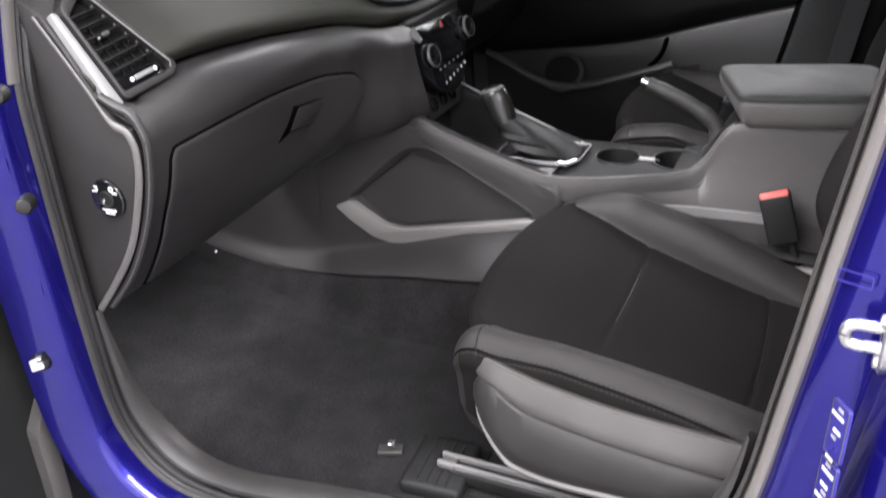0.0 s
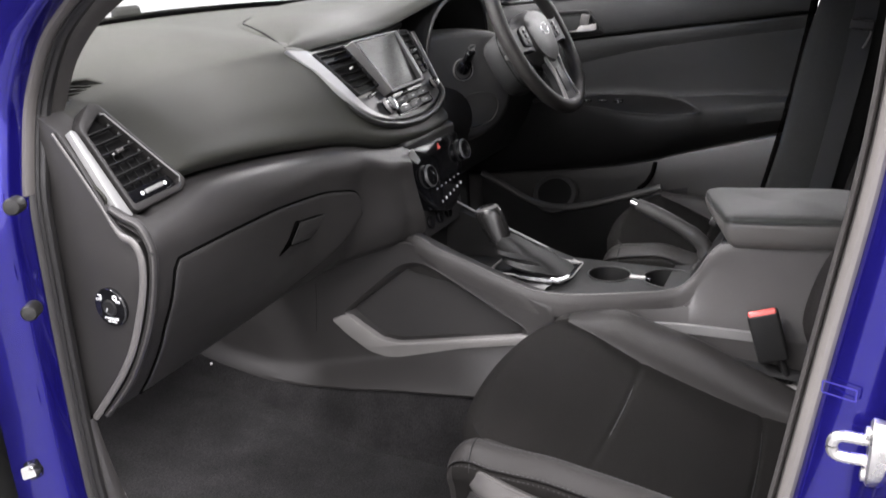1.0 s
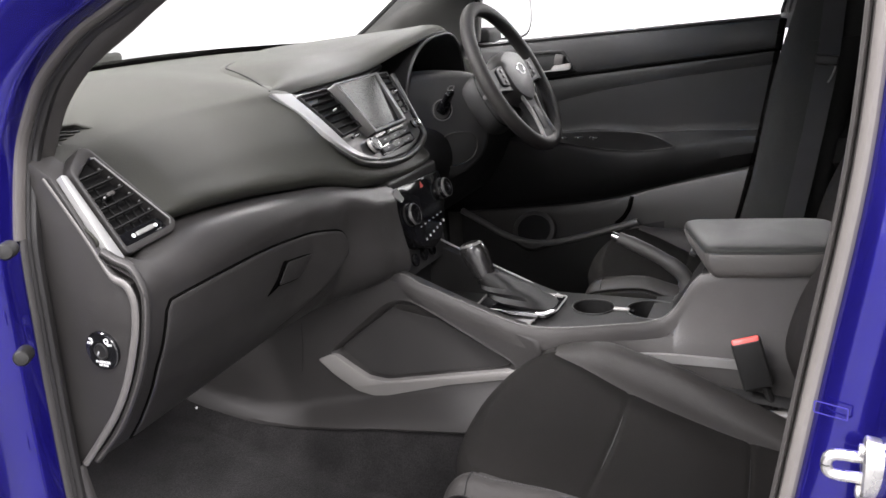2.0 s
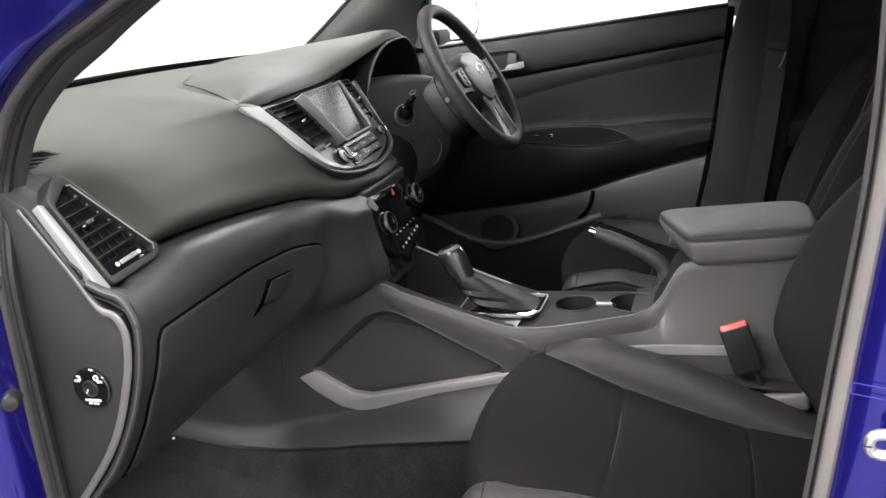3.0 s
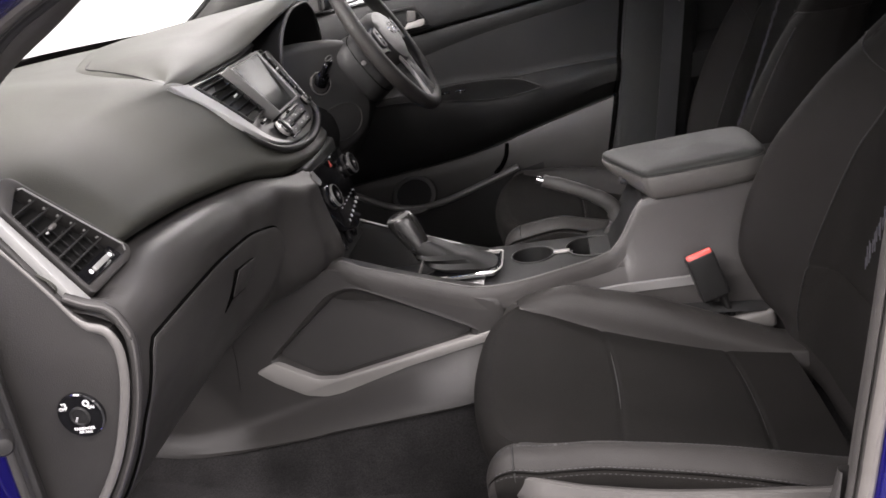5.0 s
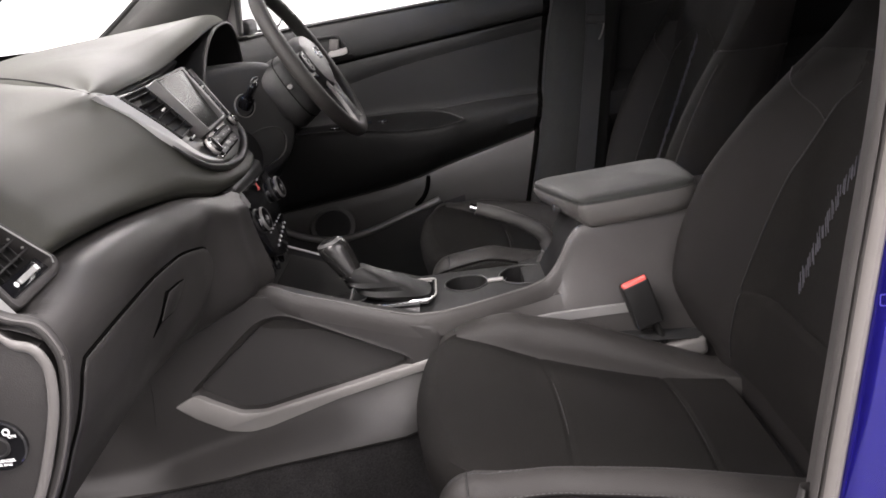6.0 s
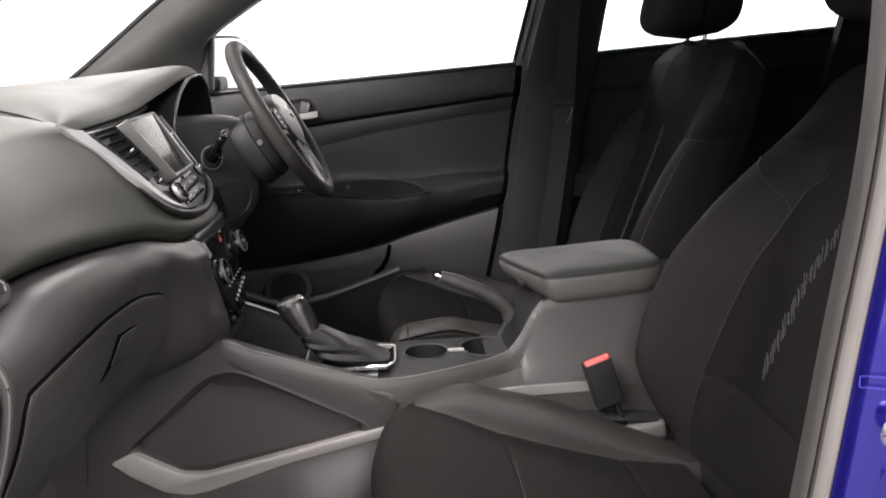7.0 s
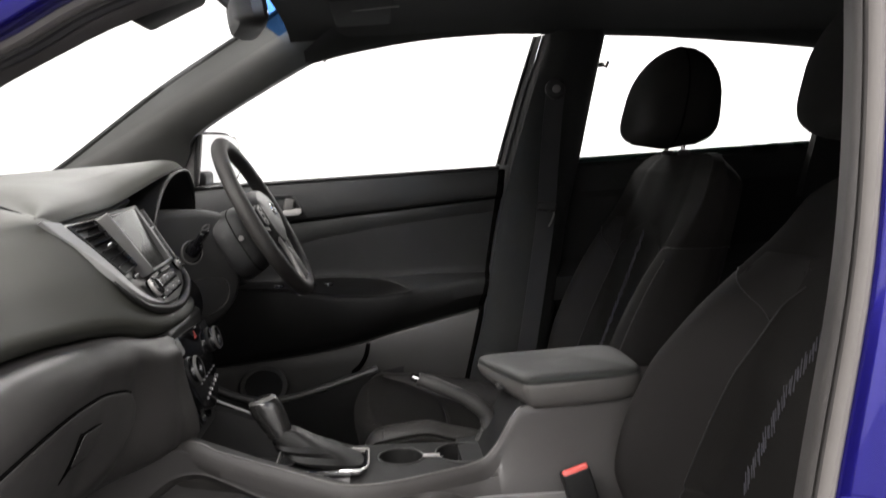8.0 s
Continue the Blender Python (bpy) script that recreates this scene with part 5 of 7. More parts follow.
EDGE = [(0.225, 0.812, 0.818), (0.240, 0.824, 0.807), (0.262, 0.829, 0.802), (0.30, 0.813, 0.801), (0.38, 0.785, 0.801), (0.46, 0.758, 0.801), (0.50, 0.747, 0.803), (0.55, 0.742, 0.815), (0.62, 0.740, 0.845), (0.69, 0.740, 0.878), (0.73, 0.746, 0.895), (0.755, 0.768, 0.902), (0.785, 0.818, 0.907), (0.80, 0.833, 0.908), (0.85, 0.842, 0.908), (1.12, 0.866, 0.905)]
rows = []
for x in list(np.linspace(0.225, 0.80, 100)) + list(np.linspace(0.82, 1.12, 12)):
    ze, ye = table(EDGE, x)
    lowy = float(table([(0.225, 0.875), (0.46, 0.872), (0.505, 0.808), (0.56, 0.818), (0.62, 0.835), (0.76, 0.868), (1.12, 0.875)], x)[0])
    out = 0.004 * min(1, max(0, (x - 0.47) / 0.06))
    rows.append([Vector((x, y, z)) for y, z in ((ye + 0.07, ze - 0.026), (ye + 0.036, ze - 0.018), (ye + 0.024, ze - 0.005), (ye + 0.013, ze), (ye + 0.006, ze - 0.002), (ye + 0.002, ze - 0.009), (ye, ze - 0.018), (ye - 0.4 * out, ze - 0.028), (ye + 0.0005 - out, ze - 0.040), (0.5 * (ye + lowy) - out * 0.6, min(0.45 * ze + 0.55 * 0.695, 0.722)), (lowy, 0.69), (lowy - 0.001, 0.682), (lowy - 0.006, 0.65), (lowy - 0.014, 0.42))])
# Lighter plastic than the flank below: lamp light on the edge is painted in.
part("upper_flank", loft(rows), M_CONSOLE, console, "rounded upper edge and side of the console, lightened for lamp light")
# Lighter tube painted in as the highlight along the console edge.
part("edge_highlight", tube([Vector((x, table(EDGE, x)[1] + 0.007, table(EDGE, x)[0] - 0.0004)) for x in np.linspace(0.26, 0.80, 60)], 0.0013, 6), M_TRIMGREY, console, "thin lighter tube painting the highlight on the edge")
part("bright_strip", loft([[Vector((x, float(table([(0.62, 0.835), (0.76, 0.868), (1.12, 0.875)], x)[0]) + dy, 0.686 + dz)) for dy, dz in ((0.006, 0.009), (-0.004, 0.008), (-0.004, -0.008), (0.008, -0.009))] for x in np.linspace(0.62, 0.885, 8)], ring=True, cap=True), M_STRIP, console, "pale grey strip along the console foot")

# inner walls and decks
rows = []
for x in np.linspace(0.20, 0.505, 20):
    zt = float(np.interp(x, [0.2, 0.26, 0.38, 0.5, 0.56], [0.80, 0.828, 0.782, 0.742, 0.728]))
    rows.append([Vector((x, y, z)) for y, z in ((0.812, zt), (0.824, zt + 0.004), (0.832, zt - 0.008), (0.846, 0.738), (0.90, 0.730), (0.98, 0.726), (1.012, 0.724), (1.022, zt - 0.012), (1.030, zt - 0.006), (1.042, zt - 0.014), (1.052, 0.60), (1.056, 0.42))])
part("front_tray", loft(rows), M_BEZEL, console, "black open tray ahead of the gear lever")
part("far_rail", tube([(0.242, 1.03, 0.836), (0.36, 1.03, 0.786), (0.47, 1.03, 0.742), (0.55, 1.03, 0.713)], 0.0024, 8), M_SILVER, console, "satin metal edge strip")
# Pale colour stands in for the light on the tray's panel edge.
part("near_lit_edge", tube([(0.262, 0.842, 0.814), (0.34, 0.842, 0.787), (0.40, 0.843, 0.766)], 0.0028, 8), M_BEAD, console)
deck_z = 0.729
for cx, cy, cr, xa, xb in ((0.592, 0.975, 0.040, 0.495, 0.643), (0.705, 0.985, 0.049, 0.643, 0.775)):
    poly = [(xa, 0.84 if xa < 0.6 else 0.885), (xb, 0.885 if xa < 0.6 else 0.92), (xb, 1.045), (xa, 1.045)]
    o, i_ = radial(poly, (cx, cy), 48), circle(cx, cy, cr, 48)
    rows = [[Vector((a[0], a[1], deck_z)), Vector((b[0], b[1], deck_z)), Vector((cx + (b[0] - cx) * 0.97, cy + (b[1] - cy) * 0.97, deck_z - 0.006)), Vector((cx + (b[0] - cx) * 0.9, cy + (b[1] - cy) * 0.9, deck_z - 0.06)), Vector((cx + (b[0] - cx) * 0.5, cy + (b[1] - cy) * 0.5, deck_z - 0.062)), Vector((cx, cy, deck_z - 0.062))] for a, b in zip(o, i_)]
    part("cup_holder", loft(rows, shut=True), M_DECK, console, "round black cup holder well")
    part("cup_ring", tube([Vector((cx + cr * 1.01 * math.cos(a), cy + cr * 1.01 * math.sin(a), deck_z + 0.001)) for a in np.linspace(0, 2 * math.pi, 49)[:-1]], 0.0016, 8, closed=True), M_BEZEL, console)
part("cup_divider", block(0.030, 0.012, 0.004, pose(0.647, 0.972, deck_z + 0.002), 0.001), M_SATIN, console)
for cx, cy in ((0.628, 0.966), (0.664, 0.985)):
    part("cup_tab", block(0.012, 0.010, 0.020, pose(cx, cy, deck_z - 0.012), 0.003), M_GLOSS, console)
part("far_flank", block(0.60, 0.012, 0.30, pose(0.83, 1.052, 0.575), 0.004), M_DARK, console)
part("bin_body", block(0.36, 0.22, 0.40, pose(0.985, 1.03, 0.64), 0.01), M_CONSOLE, console)
# Black slab stands in for the shaded gap ahead of the bin.
part("bin_gap_shade", plate([(0.70, 0.60), (0.70, 0.727), (0.738, 0.732), (0.80, 0.836), (0.84, 0.838), (0.84, 0.60)], 0.15, basis((0, 0.918, 0), X, Z), 0.002), M_SLATSHADE, console)
# gear selector plate
GM = basis((0.455, 0.945, 0.7345), (1, 0.0, -0.02), (0, 1, 0))
part("gate_plate", plate(corners([(-0.075, -0.055), (0.066, -0.055), (0.076, -0.03), (0.076, 0.05), (-0.075, 0.05)], 0.008), 0.01, GM @ pose(0, 0, 0.006), 0.002), M_GLOSS, console, "gloss black gear selector plate")
gate = corners([(-0.078, -0.058), (0.068, -0.058), (0.080, -0.032), (0.080, 0.053), (-0.078, 0.053)], 0.010, 5)
part("gate_frame", tube([GM @ Vector((a, b, 0.0062)) for a, b in gate], 0.0016, 8, closed=True), M_SATIN, console, "chrome frame of the selector plate")
part("gate_chrome", plate(corners([(-0.020, -0.066), (0.066, -0.066), (0.074, -0.054), (-0.020, -0.055)], 0.003), 0.006, GM @ pose(0, 0, 0.0090), 0.0015), M_CHROME, console, "bright chrome sill of the selector plate")
part("selector_marks", join(*[block(0.004, 0.012, 0.001, GM @ pose(-0.05 + k * 0.02, 0.034, 0.0065)) for k in range(5)]), M_GREYPRINT, console)
part("side_switches", block(0.07, 0.014, 0.008, pose(0.475, 1.005, 0.732), 0.003), M_GLOSS, console)

lever = thing("gear_lever", (0.43, 0.945, 0.742), "automatic gear lever with black satin knob and leather boot", "gear lever")
rows = []
for f, zc in ((0.0, 0.741), (0.1, 0.750), (0.25, 0.760), (0.45, 0.770), (0.62, 0.778), (0.8, 0.788), (1.0, 0.803)):
    w = 1 - 0.60 * f ** 1.5
    cx = 0.465 - 0.075 * f
    fold = 0.004 * math.sin(f * 16)
    rows.append([Vector((cx + (0.066 * w + fold) * math.copysign(abs(math.cos(a)) ** 0.7, math.cos(a)), 0.945 - 0.012 * f + (0.047 * w + fold) * math.copysign(abs(math.sin(a)) ** 0.7, math.sin(a)), zc - 0.012 * math.cos(a) * (1 - f))) for a in np.linspace(0, 2 * math.pi, 33)[:-1]])
part("boot", loft(rows, ring=True, cap=True), material("gloss_black_leather", (0.0085, 0.0082, 0.0080), 0.50, spec=0.22, grain=0.25, grain_size=0.003), lever, "creased black leather boot")
part("collar", lathe([(0.0165, -0.012), (0.017, 0.0), (0.0175, 0.004), (0.0180, 0.008)], look((0.389, 0.930, 0.782), (0.485, 0.920, 0.510)), 20), M_GLOSS, lever, "black collar")
rows = []
kc0, kc1 = Vector((0.388, 0.931, 0.788)), Vector((0.360, 0.940, 0.851))
for f, a_, b_ in ((0, 0.0205, 0.0195), (0.12, 0.0225, 0.0205), (0.30, 0.0248, 0.0218), (0.5, 0.0265, 0.0228), (0.68, 0.0274, 0.0234), (0.82, 0.0272, 0.0232), (0.92, 0.0258, 0.0222), (1.01, 0.0228, 0.0196), (1.08, 0.0170, 0.0148), (1.115, 0.008, 0.007)):
    c = kc0.lerp(kc1, f)
    rows.append([c + Vector((a_ * math.cos(t) - 0.004 * f, b_ * math.sin(t), 0.3 * a_ * math.cos(t) * f)) for t in np.linspace(0, 2 * math.pi, 29)[:-1]])
part("knob", loft(rows, ring=True, cap=True), material("satin_dark_knob", (0.016, 0.0155, 0.015), 0.26, spec=0.5), lever, "black satin knob")
part("knob_cap", loft([[c_ + (p - c_) * 1.03 for p in r for c_ in [sum(r, Vector()) / len(r)]] for r in rows[7:9]], ring=True), M_BUTTON, lever, "bright ring round the knob top")
part("knob_band", loft([[c_ + (p - c_) * 1.08 for p in r for c_ in [sum(r, Vector()) / len(r)]] for r in (rows[0], [q.lerp(w, 0.55) for q, w in zip(rows[0], rows[1])])], ring=True, cap=True), M_CHROME, lever, "chrome band under the knob")

brake = thing("handbrake", (0.75, 1.045, 0.74), "dark grey handbrake lever with bright push button", "handbrake")
hb = crv([(0.628, 1.035, 0.8555), (0.67, 1.036, 0.838), (0.72, 1.038, 0.812), (0.753, 1.04, 0.785), (0.763, 1.042, 0.75), (0.745, 1.043, 0.70)], 26)
part("grip", tube(hb, [0.0105] * 3 + [0.0118] * 8 + [0.0132] * 6 + [0.016] * 5 + [0.020] * 4, 16, flat=1.15), material("grained_dark_grip", (0.026, 0.025, 0.024), 0.45, grain=0.3, grain_size=0.0013), brake)
part("push_button", tube([(0.616, 1.0345, 0.8605), (0.630, 1.035, 0.8547)], 0.0075, 14), M_CHROME, brake, "chrome release button")

# ---- armrest lid ----
arm = thing("armrest", (0.88, 1.0, 0.84), "padded grey leatherette armrest lid on the console", "armrest")
out2 = smooth_outline([(0.797, 0.926), (0.806, 0.909), (0.826, 0.902), (0.92, 0.898), (0.99, 0.901), (1.015, 0.925), (1.018, 1.0), (1.012, 1.075), (0.98, 1.10), (0.88, 1.106), (0.775, 1.108), (0.752, 1.103), (0.746, 1.090), (0.757, 1.045), (0.777, 0.985)], 84)
cen = (0.885, 1.0)


def lid_ring(s, z, tilt=0.0, under=0.0):
    return [Vector((cen[0] + (a - cen[0]) * s * (1 - under * max(0, cen[0] - a) / 0.135), cen[1] + (b - cen[1]) * s, z + tilt * (a - cen[0]) )) for a, b in out2]


part("lower_shell", loft([lid_ring(k, z, 0.08, u) for k, z, u in ((0.90, 0.834, 0.26), (0.955, 0.836, 0.24), (0.985, 0.841, 0.19), (0.998, 0.848, 0.12), (1.003, 0.856, 0.06), (1.003, 0.865, 0.02), (0.999, 0.873, 0.0), (0.990, 0.878, 0.0), (0.972, 0.881, 0.0))], ring=True, cap=True), M_ARMSIDE, arm, "lighter grey armrest side")
part("pad", loft([lid_ring(k, z, 0.06) for k, z in ((0.960, 0.876), (0.982, 0.878), (0.986, 0.8805), (0.980, 0.8835), (0.960, 0.8865), (0.92, 0.889), (0.80, 0.892), (0.5, 0.8945), (0.2, 0.8955))], ring=True, cap=True), M_ARM, arm, "soft grey armrest top")
part("pad_seam", tube(lid_ring(0.988, 0.8785, 0.068), 0.0011, 6, closed=True), M_DARK, arm)
part("latch_tab", block(0.014, 0.030, 0.010, pose(0.776, 1.0, 0.846, 0, 20, 0), 0.003), M_DARK, arm)

# ---- seat belt buckle ----
buckle = thing("belt_buckle", (0.91, 0.875, 0.60), "black seat belt buckle with red release button", "buckle")
BM = basis((0.891, 0.852, 0.700), (0.93, 0.1, 0.28), (-0.30, 0, 0.95))
part("housing", block(0.049, 0.088, 0.028, BM, 0.005), M_DARK, buckle)
part("release_button", block(0.045, 0.013, 0.021, BM @ pose(0, 0.041, 0.002, -25), 0.004), M_RED, buckle, "bright red release button")
part("mark", block(0.016, 0.006, 0.0006, BM @ pose(0.002, 0.004, 0.0133)), M_SEAL, buckle)
part("stem", tube(crv([(0.913, 0.855, 0.662), (0.925, 0.857, 0.63), (0.945, 0.860, 0.58), (0.965, 0.862, 0.54)], 10), 0.011, 10, flat=0.6), M_DARK, buckle)


# ---- seats ----
def stitches(pts, r=0.0007, dash=0.0042, gap=0.0026):
    """A row of separate stitches along a line of points."""
    d = np.concatenate([[0], np.cumsum([(b - a).length for a, b in zip(pts, pts[1:])])])
    at = lambda q: Vector([float(np.interp(q, d, [p[c] for p in pts])) for c in range(3)])
    vs, fs = [], []
    q = 0.0
    while q + dash < d[-1]:
        a, b = at(q), at(q + dash)
        u = (b - a).normalized()
        n1 = u.orthogonal().normalized()
        n2 = u.cross(n1)
        k = len(vs)
        for c, s_ in ((a, 0.6), (a.lerp(b, 0.25), 1.0), (a.lerp(b, 0.75), 1.0), (b, 0.6)):
            vs += [c + (n1 * math.cos(j * math.pi / 2.5) + n2 * math.sin(j * math.pi / 2.5)) * (r * s_) for j in range(5)]
        for m in range(3):
            fs += [(k + m * 5 + j, k + m * 5 + (j + 1) % 5, k + m * 5 + 5 + (j + 1) % 5, k + m * 5 + 5 + j) for j in range(5)]
        fs += [tuple(k + 4 - j for j in range(5)), tuple(k + 15 + j for j in range(5))]
        q += dash + gap
    me = bpy.data.meshes.new("stitch")
    me.from_pydata(vs, [], fs)
    bm = bmesh.new()
    bm.from_mesh(me)
    bpy.data.meshes.remove(me)
    return bm


def seat(cy, name, label, group, outboard):
    s = thing(name, (0.75, cy, 0.42), label, "seat", group)

    def zc(x):
        return float(table([(0.50, 0.700), (0.53, 0.711), (0.60, 0.697), (0.70, 0.660), (0.80, 0.628), (0.90, 0.603), (1.05, 0.585)], x)[0])

    def seam_dip(x):
        return sum(-0.0026 * math.exp(-((x - q) / 0.0045) ** 2) for q in (0.708, 0.905))

    # middle of the cushion, wrapped round the front
    rows = []
    for v in np.linspace(-1, 1, 31):
        y = cy + v * (0.219 if v * outboard > 0 else 0.205)
        bow = 0.03 * v * v + 0.03 * v ** 8
        col = [Vector((x + bow, y, z)) for x, z in ((0.53, 0.50), (0.520, 0.56), (0.505, 0.62), (0.497, 0.66), (0.4955, 0.684), (0.501, 0.699), (0.512, 0.708))]
        for x in np.linspace(0.527 + bow, 1.0, 230):
            col.append(Vector((x, y, zc(x) + 0.006 * (1 - v * v) - 0.012 * v ** 4 * min(1, max(0, (x - 0.53) / 0.14)) + seam_dip(x + 0.012 * v * v))))
        rows.append(col)
    part("cushion_panel", loft(rows), M_CLOTH, s, "black woven cloth cushion panel")
    for q in (0.708, 0.905):
        part("seam", tube([Vector((q - 0.012 * v * v, cy + v * 0.2, zc(q) + 0.006 * (1 - v * v) - 0.0026 - 0.012 * v ** 4)) for v in np.linspace(-1, 1, 20)], 0.0011, 6), M_DARK, s)
    # side bolsters of the cushion
    for sg in (-1, 1):
        rows = []
        tops = [(0.50, 0.698), (0.57, 0.706), (0.65, 0.706), (0.72, 0.697), (0.82, 0.678), (0.94, 0.646), (1.03, 0.620)] if sg == outboard else [(0.50, 0.705), (0.57, 0.714), (0.65, 0.724), (0.70, 0.712), (0.77, 0.694), (0.85, 0.662), (0.92, 0.632), (1.03, 0.585)]
        for x in [0.522 + 0.028 * (k / 14) ** 2 for k in range(15)] + list(np.linspace(0.552, 1.03, 50)):
            f = (x - 0.506) / 0.524
            top = float(table(tops, x)[0])
            t = min(1, (x - 0.520) / 0.062)
            s_ = math.sqrt(1 - (1 - t) ** 2)
            wi = (0.214 if sg == outboard else 0.200) - 0.050 * f
            wo = 0.247
            base = zc(x)
            hi = max(top, base + 0.006)
            ring_ = [(wi - 0.014, base - 0.03), (wi - 0.004, base - 0.004), (wi + 0.004, base + 0.45 * (hi - base)), (wi + 0.3 * (wo - wi), base + 0.85 * (hi - base)), (wi + 0.6 * (wo - wi), hi), (wi + 0.82 * (wo - wi), hi - 0.004), (wo, hi - 0.012), (wo + 0.004, hi - 0.019), (wo - 0.001, hi - 0.0235), (wo + 0.003, hi - 0.028), (wo + 0.003, hi - 0.048), (wo - 0.008, hi - 0.085), (wo - 0.02, 0.53), (wi, 0.53)]
            cy_, cz_ = wi, 0.62
            rows.append([Vector((p.x, p.y, p.z)) for p in crv([(x, cy + sg * (cy_ + (a - cy_) * (0.55 + 0.45 * s_)), cz_ + (b - cz_) * (0.35 + 0.65 * s_)) for a, b in ring_], 56, closed=True)])
        part("cushion_bolster", loft(rows, ring=True, cap=True), M_VINYL, s, "dark leatherette side bolster")
        part("lower_bolster", loft([[p + Vector((0, sg * 0.0015, -0.0005)) for p in r[31:48]] for r in rows[9:]]), M_CLOTH, s, "black cloth lower bolster side")
        for idx, nm in ((13, "seam_stitching"), (27, "upper_stitching"), (36, "lower_stitching")):
            if sg != outboard and idx != 36:
                continue
            part(nm, stitches([r[idx] + Vector((0, sg * 0.0006, 0.0006)) for r in rows[10:]], 0.0006), M_THREAD, s, "grey sewing stitches")
        part("corner_seam", tube([p + Vector((-0.0006, sg * 0.0004, 0.0004)) for p in rows[16][10:44]], 0.0012, 6), M_DARK, s)
    # plastic base
    for sg in (-1, 1):
        rows = []
        for q in crv([(0.556, 0.06, 0), (0.548, 0.14, 0), (0.545, 0.19, 0), (0.550, 0.224, 0), (0.567, 0.250, 0), (0.60, 0.266, 0), (0.66, 0.271, 0), (0.80, 0.272, 0), (0.95, 0.272, 0), (1.08, 0.270, 0)], 64):
            x = max(q.x, 0.548)
            zt = float(table([(0.548, 0.672), (0.56, 0.683), (0.585, 0.688), (0.657, 0.674), (0.75, 0.659), (0.90, 0.648), (1.08, 0.633)], x)[0])
            zg = float(table([(0.548, 0.640), (0.56, 0.645), (0.584, 0.645), (0.64, 0.620), (0.764, 0.600), (0.89, 0.590), (1.08, 0.575)], x)[0])
            zl = float(table([(0.548, 0.586), (0.576, 0.558), (0.62, 0.522), (0.68, 0.514), (0.76, 0.516), (1.08, 0.53)], x)[0])
            side = min(1, max(0, (q.y - 0.16) / 0.10))
            nrm = Vector((-(1 - side), sg * side, 0)).normalized()
            o = Vector((q.x, cy + sg * q.y, 0))
            rows.append([o + nrm * d + Z * z for d, z in ((-0.030, zt - 0.016), (-0.014, zt - 0.009), (-0.008, zt - 0.006), (-0.003, zt - 0.007), (0.000, 0.62 * zt + 0.38 * zg), (0.003, 0.4 * zt + 0.6 * zg), (0.004, zg + 0.008), (0.001, zg + 0.002), (-0.003, zg - 0.001), (0.002, zg - 0.006), (0.007, 0.7 * zg + 0.3 * zl), (0.008, 0.35 * zg + 0.65 * zl), (0.004, zl + 0.010), (0.001, zl + 0.006), (0.005, zl + 0.002), (0.004, zl - 0.003), (-0.004, zl - 0.008), (-0.03, zl - 0.03))])
        # Inboard band and lip are black: the shade there is put into the colour.
        part("valance_band", loft([r[:9] for r in rows]), M_BAND if sg == outboard else M_DARK, s, "satin band along the seat base, darkened for shade inboard")
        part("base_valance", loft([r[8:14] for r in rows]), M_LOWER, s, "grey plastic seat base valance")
        part("valance_lip", loft([r[13:] for r in rows]), M_BEAD if sg == outboard else M_DARK, s, "lower lip of the seat base, pale outboard, darkened for shade inboard")
    part("hinge_cover", block(0.100, 0.030, 0.034, pose(0.952, cy - outboard * 0.252, 0.604, 0, -8, 0), 0.008), M_BEAD, s, "grey plastic recliner cover")
    for sg in (-1, 1):
        r = part("rail", block(0.62, 0.034, 0.022, pose(0.80, cy + sg * 0.20, 0.418), 0.003), M_DARK, s, "black seat rail")
        for d in (-0.010, 0.010):
            part("runner", block(0.60, 0.006, 0.010, pose(0.77, cy + sg * 0.20 + d, 0.434), 0.001), M_STRIP, r)
        part("rail_end", block(0.026, 0.030, 0.008, pose(0.486, cy + sg * 0.20, 0.431), 0.002), M_BUTTON, r, "grey steel rail end")
    part("height_tube", tube([(0.56, cy - 0.2, 0.50), (0.56, cy + 0.2, 0.50)], 0.012, 12), M_DARK, s)
    part("underframe", block(0.40, 0.42, 0.08, pose(0.80, cy, 0.52), 0.01), M_DARK, s)

    # backrest
    def back_line(z):
        return float(np.interp(z, [0.55, 0.65, 0.79, 0.98, 1.12, 1.22, 1.26], [1.025, 1.045, 1.088, 1.150, 1.195, 1.232, 1.258]))

    def settle(p):
        """The passenger backrest leans further back towards its lower top edge."""
        if outboard > 0:
            return p
        k = min(1, max(0, (p.z - 1.10) / 0.16))
        return p + Vector((float(np.interp(p.z, [0.93, 1.03, 1.12, 1.27], [0.0, 0.020, 0.040, 0.042])), 0, -0.029 * k * k * (3 - 2 * k)))

    def back_ring(z, n=96):
        half = float(table([(0.56, 0.235), (0.66, 0.262), (0.85, 0.272), (1.02, 0.274), (1.10, 0.275), (1.16, 0.271), (1.205, 0.260), (1.238, 0.234), (1.256, 0.200), (1.266, 0.150)], z)[0])
        bol = float(table([(0.56, 0.010), (0.61, 0.030), (0.67, 0.082), (0.76, 0.136), (0.83, 0.142), (0.90, 0.134), (1.0, 0.104), (1.065, 0.068), (1.12, 0.032), (1.17, 0.010), (1.26, 0.0)], z)[0])
        thick = float(table([(0.56, 0.10), (0.9, 0.11), (1.2, 0.085), (1.252, 0.03)], z)[0])
        x0 = back_line(z)
